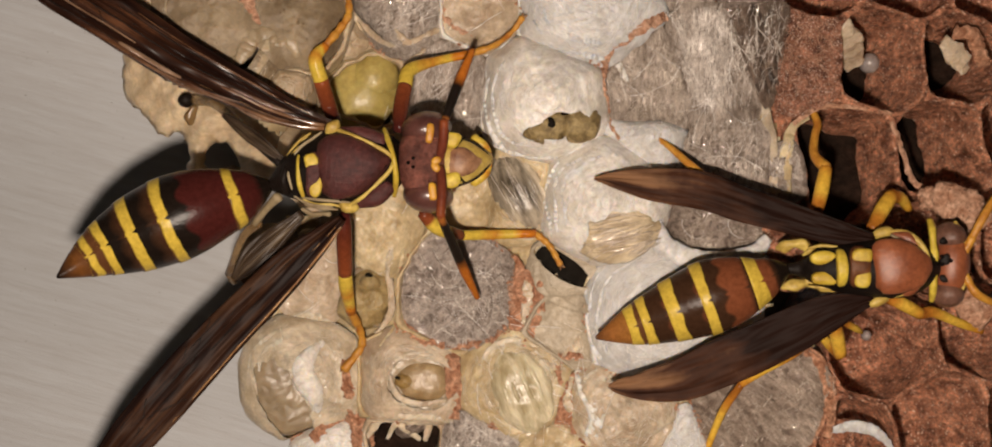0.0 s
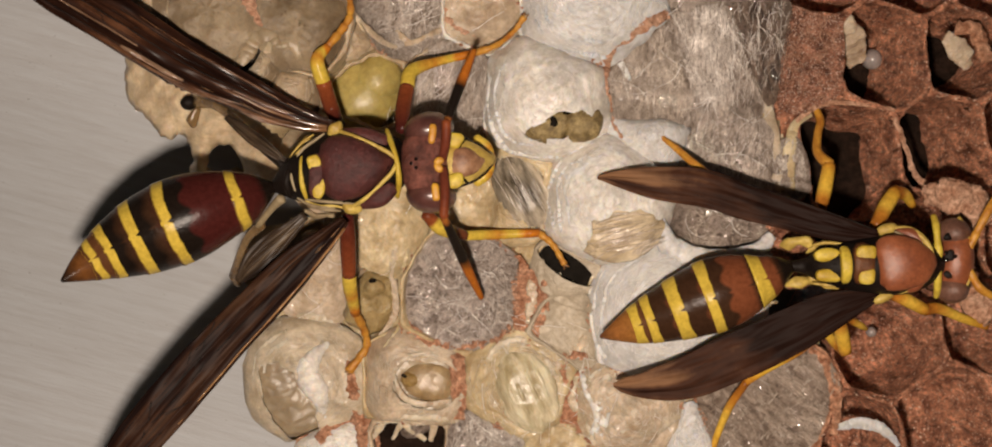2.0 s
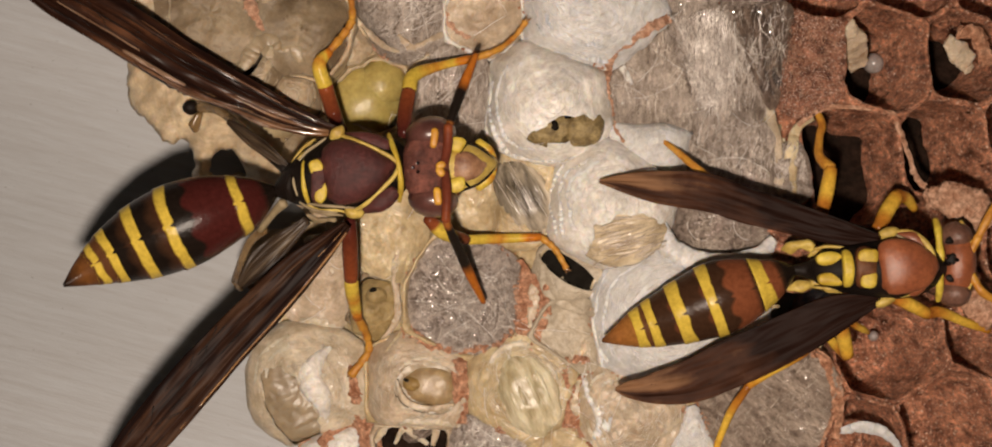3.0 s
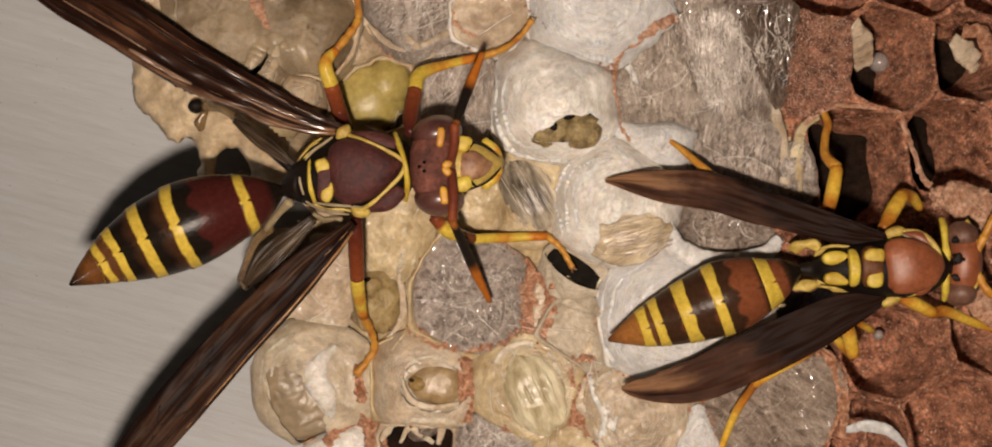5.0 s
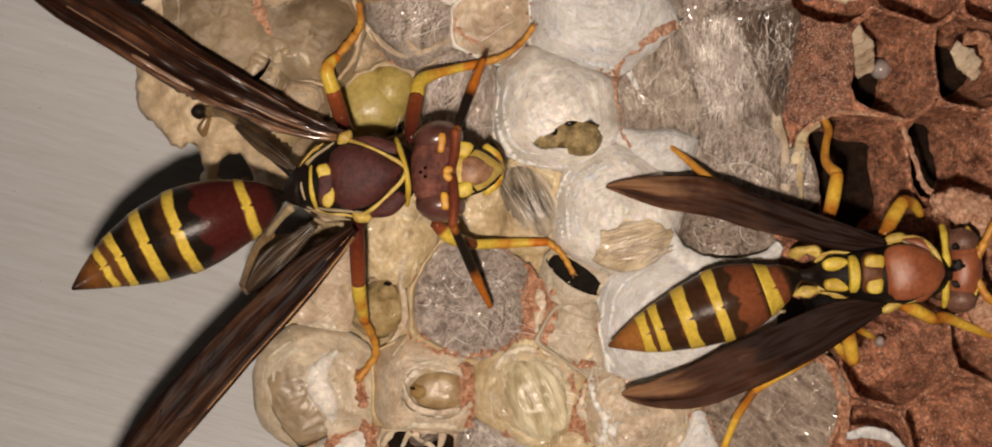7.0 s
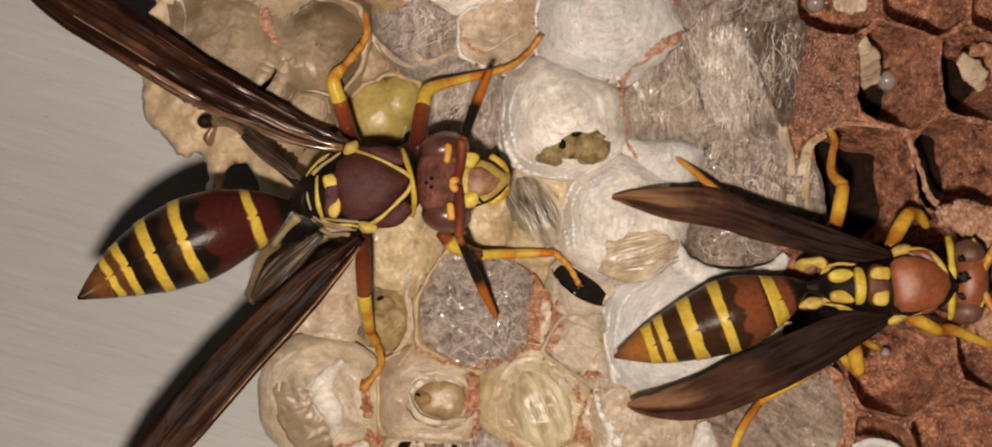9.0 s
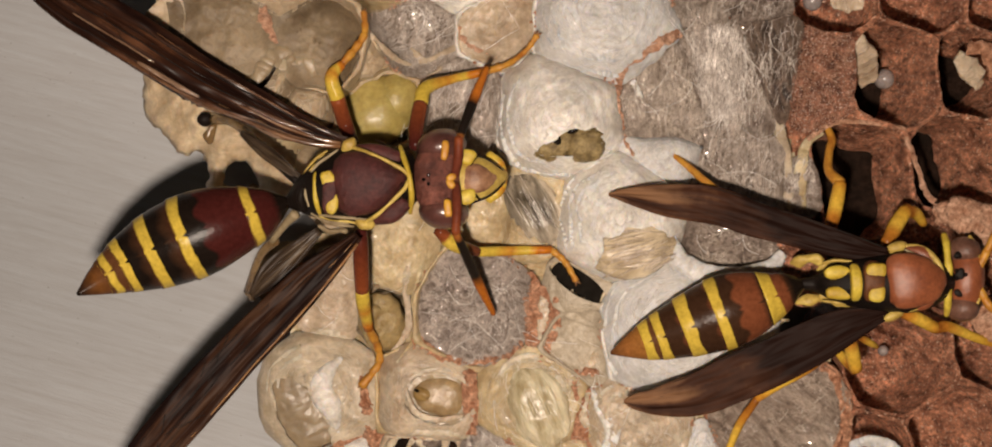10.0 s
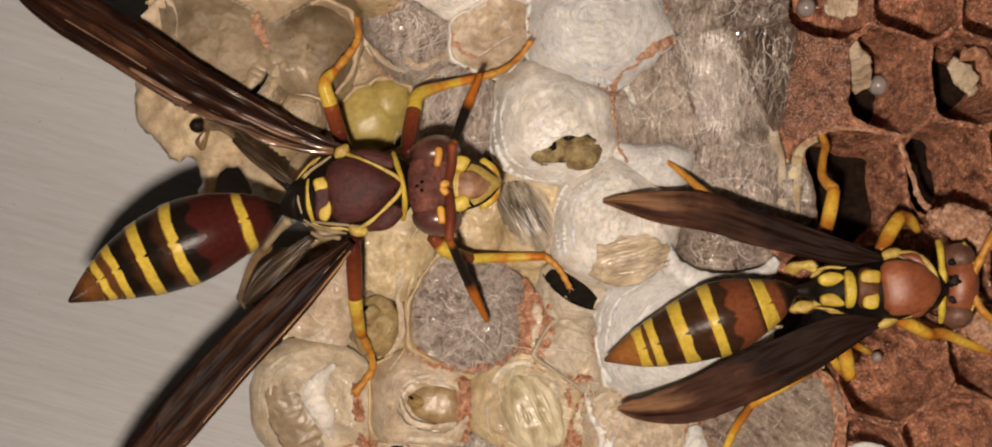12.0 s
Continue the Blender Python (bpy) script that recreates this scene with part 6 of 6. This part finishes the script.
    W = [(0.86, 0.88, 0.03, 0.66, 0.07, M_VEIN), (0.30, 0.25, 0.05, 0.40, 0.03, M_VEIN)] + V[4:]
    DARK = [(0.02, -0.05, 0.05, 0.92, 0.06, M_BLACK), (-0.48, -0.52, 0.08, 0.92, 0.05, M_BLACK), (0.70, 0.72, 0.10, 0.92, 0.05, M_BLACK)]
    # strips added where the wing glints, their pale colour helping the sheen
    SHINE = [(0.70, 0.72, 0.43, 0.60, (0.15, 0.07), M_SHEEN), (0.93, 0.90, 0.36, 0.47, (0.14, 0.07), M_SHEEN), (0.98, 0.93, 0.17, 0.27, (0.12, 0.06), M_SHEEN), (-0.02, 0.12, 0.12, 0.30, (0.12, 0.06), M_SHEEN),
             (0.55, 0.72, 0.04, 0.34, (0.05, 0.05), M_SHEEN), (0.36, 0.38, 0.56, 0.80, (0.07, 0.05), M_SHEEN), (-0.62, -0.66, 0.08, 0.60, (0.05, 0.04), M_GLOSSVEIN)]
    NET = [(-0.9, 0.5, 0.45, 0.62, 0.04, M_BLACK), (0.7, -0.5, 0.60, 0.74, 0.04, M_BLACK), (-0.6, 0.7, 0.66, 0.80, 0.04, M_BLACK), (0.3, -0.8, 0.78, 0.90, 0.04, M_BLACK), (0.1, 0.1, 0.35, 0.90, 0.04, M_BLACK), (-0.6, -0.65, 0.10, 0.85, 0.04, M_BLACK)]
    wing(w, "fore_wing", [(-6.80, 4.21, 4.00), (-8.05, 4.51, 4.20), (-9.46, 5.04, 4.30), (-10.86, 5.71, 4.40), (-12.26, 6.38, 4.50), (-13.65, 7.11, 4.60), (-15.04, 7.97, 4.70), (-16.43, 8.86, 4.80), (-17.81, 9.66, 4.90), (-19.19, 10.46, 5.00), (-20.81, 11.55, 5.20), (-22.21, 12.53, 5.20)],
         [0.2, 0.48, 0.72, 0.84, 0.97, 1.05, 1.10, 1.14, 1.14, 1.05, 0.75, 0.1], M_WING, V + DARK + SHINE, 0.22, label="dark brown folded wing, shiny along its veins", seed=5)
    wing(w, "fore_wing", [(-6.31, 0.03, 4.00), (-7.21, -0.85, 4.10), (-8.40, -1.96, 4.20), (-9.74, -3.37, 4.30), (-11.43, -5.12, 4.40), (-13.05, -6.92, 4.50), (-14.55, -8.66, 4.60), (-15.74, -10.07, 4.60), (-17.04, -11.62, 4.60), (-18.16, -12.89, 4.60)],
         [0.2, 0.5, 0.78, 0.92, 0.98, 1.05, 1.05, 0.95, 0.6, 0.1], M_WING_DULL, W + NET, 0.12, label="dark brown folded wing, shiny along its veins", seed=8)
    part("wing_hooks", roughen(loft([(-14.69, 6.6, 4.1), (-14.21, 6.29, 4.1), (-13.64, 6.0, 4.1), (-12.93, 5.66, 4.1)], [0.07, 0.17, 0.15, 0.06], 12, 8), 0.13, 4.5), M_SHEEN, w, "glassy row of hooks below the wing")
    wing(w, "hind_wing", [(-9.05, 2.62, 3.00), (-10.21, 3.49, 3.00), (-11.03, 4.10, 2.80), (-11.90, 4.75, 2.60)], [0.12, 0.3, 0.28, 0.1], M_HINDWING, V[3:4], 0.08, seed=2)
    wing(w, "hind_wing", [(-8.19, 0.23, 3.00), (-9.50, -0.92, 2.90), (-10.52, -1.88, 2.80), (-11.36, -2.81, 2.60)], [0.2, 0.5, 0.55, 0.15], M_HINDWING, V[3:4], 0.08, seed=3)


def rust_wasp():
    w = thing("paper_wasp", (19.86, -2.18, -0.70), "rust-brown paper wasp with yellow bands and folded wings", "wasp", "paper wasps")
    abdomen(w, [(13.65, -2.03, 4.60), (13.00, -2.26, 4.60), (12.33, -2.57, 4.60), (11.19, -2.99, 4.50), (10.07, -3.39, 4.40), (8.75, -3.91, 4.30), (7.49, -4.40, 4.20), (6.47, -4.76, 4.20), (5.13, -5.21, 4.30)],
            [0.25, (0.75, 0.7), (1.08, 1.0), (1.55, 1.4), (1.66, 1.5), (1.45, 1.3), (1.13, 1.0), (0.78, 0.7), 0.08],
            [(0, 0.295), (0.295, 0.53), (0.53, 0.665), (0.665, 0.79), (0.79, 0.87), (0.87, 1.0)], [U1, U2, U3, U3, U5, U6])
    th = part("thorax", loft([(13.57, -2.03, 4.60), (14.27, -2.03, 4.60), (15.06, -1.99, 4.90), (16.13, -1.99, 5.10), (17.82, -1.96, 5.10), (19.10, -1.91, 5.00), (20.11, -1.86, 4.70)],
                             [0.22, 0.4, (0.85, 0.85), (1.1, 1.1), (1.35, 1.25), (1.2, 1.15), 0.6], 28, 7), M_BLACK, w)
    part("mesonotum", loft([(17.18, -1.88, 6.00), (17.50, -1.85, 6.15), (18.15, -1.85, 6.20), (18.89, -1.88, 6.10), (19.38, -1.85, 5.95), (19.67, -1.86, 5.80)],
                           [(0.95, 0.25), (1.2, 0.42), (1.2, 0.5), (1.0, 0.44), (0.68, 0.32), (0.3, 0.16)], 28, 6), M_RUSTY, th, "rust-orange shield plate")
    part("collar", loft([(17.84, -0.36, 5.20), (18.55, -0.36, 5.50), (19.08, -0.69, 5.80), (19.46, -1.29, 5.95), (19.49, -1.96, 5.95), (19.20, -2.63, 5.80), (18.53, -3.03, 5.60), (17.90, -3.21, 5.20)], [0.10, 0.13, 0.14, 0.13, 0.13, 0.13, 0.13, 0.10], 10, 6), M_PALE, th, "pale yellow collar line")
    part("side_line", loft([(17.93, -0.47, 5.75), (18.56, -0.80, 5.90), (19.20, -1.18, 6.00)], [0.05, 0.07, 0.06], 8, 5), M_HAIRY, th, "thin pale yellow line")
    part("side_line", loft([(18.04, -3.02, 5.75), (18.62, -2.74, 5.90), (19.25, -2.18, 6.00)], [0.05, 0.07, 0.06], 8, 5), M_HAIRY, th, "thin pale yellow line")
    part("pronotum", loft([(18.13, -0.44, 5.40), (18.75, -0.63, 5.60), (19.28, -1.08, 5.70)], [(0.1, 0.2), (0.3, 0.3), (0.12, 0.2)], 12, 6), M_RUSTY, th)
    part("pronotum", loft([(18.30, -3.09, 5.40), (18.86, -2.83, 5.60), (19.39, -2.35, 5.70)], [(0.1, 0.2), (0.3, 0.3), (0.12, 0.2)], 12, 6), M_RUSTY, th)
    scut = part("scutellum", plate((16.49, -1.89, 6.46), (0.44, 0.92), 0, bend=0.42), M_BROWNPLATE, th, "brown plate with yellow corners")
    part("corner_mark", plate((16.55, -1.40, 6.44), (0.40, 0.34), 0, 0.05, uneven=0.1), M_YELLOW, scut, "yellow corner")
    part("corner_mark", plate((16.64, -2.42, 6.44), (0.34, 0.36), 0, 0.05, uneven=0.1), M_YELLOW, scut, "yellow corner")
    part("metanotum", plate((15.75, -1.95, 6.32), (0.24, 0.84), 2, bend=0.42), M_YELLOW, th, "yellow bar")
    part("propodeum_mark", plate((14.98, -1.49, 5.88), (0.56, 0.29), 4, bend=0.05, square=2.6), M_YELLOW, th, "yellow half-moon mark")
    part("propodeum_mark", plate((15.04, -2.42, 5.88), (0.56, 0.30), -4, bend=0.05, square=2.6), M_YELLOW, th, "yellow half-moon mark")
    part("coxa", roughen(loft([(13.23, -1.17, 3.80), (13.59, -1.02, 4.00), (14.01, -0.91, 4.20), (14.42, -0.99, 4.40), (14.66, -1.27, 4.50)], [0.10, 0.26, 0.2, 0.24, 0.12], 14, 7), 0.16, 1.8), M_PALE, th, "yellow hind hip")
    part("coxa", roughen(loft([(13.57, -2.99, 3.80), (13.99, -2.76, 4.00), (14.35, -2.66, 4.20), (14.60, -2.57, 4.40), (14.77, -2.34, 4.50)], [0.10, 0.26, 0.2, 0.24, 0.12], 14, 7), 0.16, 1.8), M_PALE, th, "yellow hind hip")
    part("hip_joint", roughen(loft([(14.31, -1.39, 4.40), (14.59, -1.21, 4.70), (15.38, -0.82, 4.40)], [0.07, 0.11, 0.07], 12, 6), 0.1, 2.5), M_PALE, th)
    part("hip_joint", roughen(loft([(14.43, -2.46, 4.40), (15.12, -2.90, 4.60), (15.90, -3.08, 4.40)], [0.07, 0.11, 0.07], 12, 6), 0.1, 2.5), M_PALE, th)
    part("tegula", ball((17.73, -0.39, 5.20), (0.5, 0.27, 0.3), 15), M_PALE, th, "yellow wing root scale")
    part("tegula", ball((17.57, -3.38, 5.20), (0.55, 0.25, 0.3), 25), M_PALE, th, "yellow wing root scale")
    hd = part("head", ball((20.96, -1.78, 4.40), (0.85, 1.55, 1.0), -3, 0, 32, 20), M_RUSTY, w)
    part("eye", ball((20.90, -0.54, 4.40), (0.75, 0.66, 0.95), 5, 0, 24, 16), M_EYE_B, hd, "grey-brown compound eye")
    part("eye", ball((20.82, -3.08, 4.40), (0.75, 0.62, 0.95), -5, 0, 24, 16), M_EYE_B, hd, "grey-brown compound eye")
    part("head_band", loft([(19.94, 0.20, 4.70), (19.94, -0.25, 5.10), (19.94, -0.86, 5.30), (19.98, -1.36, 5.35), (19.97, -1.81, 5.30), (19.97, -2.37, 5.30), (20.00, -2.93, 5.10), (20.05, -3.40, 4.70)], [0.14, 0.17, 0.15, 0.2, 0.15, 0.17, 0.17, 0.12], 12, 6), M_YELLOW, hd, "yellow band behind the eyes")
    part("side_line", loft([(14.47, -1.09, 5.00), (15.05, -0.98, 5.20), (15.70, -1.03, 5.30)], [0.05, 0.08, 0.06], 8, 5), M_PALE, th, "thin pale yellow line")
    part("side_line", loft([(14.47, -2.78, 5.00), (15.10, -2.85, 5.20), (15.75, -2.88, 5.30)], [0.05, 0.08, 0.06], 8, 5), M_PALE, th, "thin pale yellow line")
    part("crown_spot", roughen(ball((20.51, -1.56, 5.28), (0.24, 0.24, 0.10), 0, 0, 18, 10), 0.12, 2.5), M_BLACK, hd, "dark brown spot round the small eyes")
    for spot in [(20.32, -1.42, 5.36), (20.34, -1.75, 5.36), (20.71, -1.58, 5.36)]:
        part("ocellus", ball(spot, (0.11, 0.10, 0.09), 0, 0, 10, 6), M_OCELLUS, hd)
    part("crown_mark", roughen(ball((20.48, -0.70, 5.15), (0.24, 0.17, 0.09), 20), 0.06, 3), M_BLACK, hd)
    part("crown_mark", roughen(ball((20.48, -2.40, 5.15), (0.22, 0.17, 0.09), -20), 0.06, 3), M_BLACK, hd)
    part("brow_mark", loft([(21.09, 0.15, 4.60), (21.26, -0.25, 4.80), (21.37, -0.69, 4.90), (21.40, -1.03, 4.90)], [0.08, 0.12, 0.13, 0.07], 8, 5), M_PALE, hd, "pale yellow brow mark")
    part("brow_mark", loft([(21.46, -2.10, 4.90), (21.43, -2.55, 4.90), (21.29, -2.94, 4.80), (21.13, -3.29, 4.50)], [0.08, 0.12, 0.13, 0.07], 8, 5), M_PALE, hd, "pale yellow brow mark")
    for pts in ([(21.40, -1.32, 4.90), (21.74, -0.53, 5.10), (22.15, 0.31, 5.20), (22.89, 1.49, 5.00)], [(21.40, -2.11, 4.90), (21.65, -2.61, 5.00), (21.99, -3.06, 5.00), (23.02, -3.58, 4.60)]):
        an = part("antenna", loft(pts[:2], [0.18, 0.2], 12, 6), M_FOOT, w)
        part("flagellum", loft(pts[1:], [0.17, 0.2, 0.14], 12, 8), M_FOOT, an)
    limb(w, "foreleg", [(18.01, -3.26, 4.30), (18.88, -3.56, 4.00), (19.90, -4.04, 3.40), (20.61, -4.00, 3.10), (22.00, -4.51, 2.30), (23.24, -4.91, 1.60)], [0.22, 0.3, 0.28, 0.26, 0.22, 0.18], [M_HONEY, M_HONEY], [2])
    limb(w, "middle_leg", [(17.57, -0.26, 3.80), (18.14, 0.60, 3.20), (18.73, 1.30, 2.60), (19.34, 1.20, 2.00), (19.90, 0.74, 1.20)], [0.3, 0.36, 0.34, 0.28, 0.2], [M_HONEY, M_HONEY], [2])
    limb(w, "hind_leg", [(15.22, 0.52, 3.00), (15.54, 1.54, 2.60), (15.80, 2.56, 2.20), (15.39, 3.20, 1.60), (15.52, 4.09, 1.00), (15.72, 4.70, 0.60), (15.53, 5.42, 0.20)], [0.3, 0.34, 0.3, 0.22, 0.19, 0.2, 0.16], [M_HONEY, M_FOOT], [2])
    limb(w, "hind_leg", [(10.49, 1.81, 3.40), (9.48, 2.63, 2.80), (8.79, 3.29, 2.30), (8.31, 3.72, 1.90), (7.80, 4.08, 1.70)], [0.16, 0.18, 0.17, 0.13, 0.1], [M_FOOT, M_FOOT], [2])
    limb(w, "middle_leg", [(15.76, -4.12, 4.00), (16.16, -5.09, 3.20), (16.49, -6.01, 2.50), (16.14, -5.63, 1.80), (15.77, -5.08, 1.20)], [0.3, 0.34, 0.3, 0.24, 0.2], [M_HONEY, M_HONEY], [2])
    limb(w, "foreleg", [(16.19, -4.35, 3.60), (17.13, -4.78, 2.60), (17.61, -5.01, 1.80)], [0.15, 0.17, 0.1], [M_HONEY], [])
    limb(w, "hind_leg", [(14.68, -5.38, 4.00), (13.84, -6.01, 3.60), (12.71, -6.78, 3.00), (11.94, -7.39, 2.60), (11.29, -8.54, 1.90), (10.87, -9.80, 1.20), (10.57, -10.90, 0.80)], [0.22, 0.26, 0.22, 0.18, 0.2, 0.17, 0.16], [M_HONEY, M_HONEY], [3])
    V = [(-0.94, -0.94, 0.02, 0.95, 0.035, M_BLACK), (-0.2, -0.3, 0.03, 0.8, 0.02, M_BLACK), (0.5, 0.4, 0.05, 0.7, 0.02, M_BLACK)]
    wing(w, "fore_wing", [(17.35, -0.67, 5.30), (15.60, -0.34, 5.00), (13.71, 0.23, 4.60), (11.80, 0.79, 4.20), (9.87, 1.43, 3.80), (7.90, 1.69, 3.50), (6.19, 1.89, 3.40), (5.48, 1.95, 3.40), (5.05, 1.95, 3.40)],
         [0.2, 0.56, 0.70, 0.79, 0.85, 0.75, 0.44, 0.23, 0.05], M_WING_B, V, 0.04, label="dark brown folded wing with a rounded tip")
    wing(w, "fore_wing", [(17.35, -3.27, 5.30), (15.69, -3.83, 5.20), (14.05, -4.63, 5.00), (12.40, -5.48, 4.80), (10.76, -6.27, 4.50), (9.09, -7.00, 4.30), (7.41, -7.36, 4.10), (6.29, -7.42, 4.00), (5.74, -7.39, 4.00)],
         [0.2, 0.76, 1.0, 1.07, 1.08, 0.95, 0.67, 0.36, 0.05], M_WING_B, V, 0.04, label="dark brown folded wing with a rounded tip")
    return w


def settle(wasp, k):
    """Brings a wasp nearer to the comb and enlarges it a little with it."""
    wasp.location = Vector((0, 0, 77 * MM)) + (wasp.location - Vector((0, 0, 77 * MM))) * k
    wasp.scale = (k, k, k)


dark_wasp()
settle(rust_wasp(), 1.012)


# ---------------------------------------------------------------- what moves
def motions():
    def go(ob, rows):
        walk(ob, [(t, pose(x * MM, y * MM, z * MM, rx, ry, rz)) for t, x, y, z, rx, ry, rz in rows])
    go(larva_body, [(0, 0.05, 0.1, -0.25, 0, 0, 14), (1.8, 0.05, 0.1, -0.25, 0, 0, 12), (2.4, 0, 0.05, -0.1, 3, 0, 4), (3.2, 0, 0, 0, 4, 2, 0), (5, 0, 0, 0, 0, 0, 0), (7, 0, 0.05, 0.05, -3, 3, 3), (9, 0.05, 0.1, 0.1, 3, -3, 5), (10.5, 0, 0.05, 0.1, -2, 2, 2), (12, 0.05, 0, 0.1, 2, 0, -2)])
    go(larva_fold, [(0, -0.05, 0.0, -0.15, 0, 0, 10), (1.8, -0.05, 0.0, -0.15, 0, 0, 8), (2.4, 0.05, 0.05, 0, 0, 0, 0), (5, 0, 0, 0, 0, 0, 0), (7, 0.1, 0.08, 0.05, 0, 0, -5), (9, 0.1, 0.05, 0.05, 0, 3, -6), (12, 0.05, 0.1, 0, 0, 0, 0)])
    go(larva_head, [(0, -0.1, -0.2, -0.3, 0, 0, 0), (1.8, -0.1, -0.15, -0.3, 0, 0, 0), (2.4, 0.05, 0.0, -0.1, 0, 0, 6), (5, 0, 0, 0, 0, 0, 0), (7, 0.1, 0, 0, 0, 0, 6), (9, 0.1, 0.1, 0.05, 0, 0, 8), (12, 0.1, 0, 0, 0, 0, 3)])
    for ob in (small_body, small_head, small_jaw):
        go(ob, [(0, 0, 0, 0, 0, 0, -32), (1, 0, 0.1, 0, 0, 0, -28), (2, 0, 0, 0, 4, 6, -24), (2.4, 0.05, 0, 0, 12, 10, -10), (3.2, 0, 0, 0, 8, 8, -16), (5, 0, 0, 0, 0, 0, 0), (6, 0, 0, 0, 6, 6, -12), (7, 0, 0, 0, -4, 4, -34), (9, 0, 0, 0, 4, 4, -8), (9.5, 0, 0, 0, 12, 6, -8), (10, 0, 0, 0, 16, -6, 18), (10.6, 0, 0, 0, 12, -8, 24), (12, 0, 0, 0, 10, 0, 4)])
    for ob in (curled_body, curled_head, curled_jaw):
        go(ob, [(0, 0, 0, 0, 0, 0, 4), (2.4, 0, 0, 0, 0, 0, -3), (5, 0, 0, 0, 0, 0, 0), (7, 0.05, 0, 0, 2, 0, 5), (9, -0.05, 0.05, 0, 0, 3, 0), (12, 0.05, 0, 0, 0, 0, -4)])
    for ob in (hatch_head, hatch_body, hatch_eye, hatch_jaw):
        go(ob, [(0, 0.45, 0.1, 0, 0, 0, 6), (3.2, 0.4, 0.1, 0, 0, 0, 4), (4.8, 0.1, 0, 0, 0, 0, 0), (5.5, 0, 0, 0, 0, 0, 0), (7.2, 0, 0, 0, 0, 0, -6), (8.8, 0.15, 0, 0, 0, 0, 6), (9.8, 0, 0, 0, 0, 0, 0), (10.6, 0.2, 0.05, 0, 0, 0, 6), (12, 0.1, 0, 0, 0, 0, -4)])


motions()
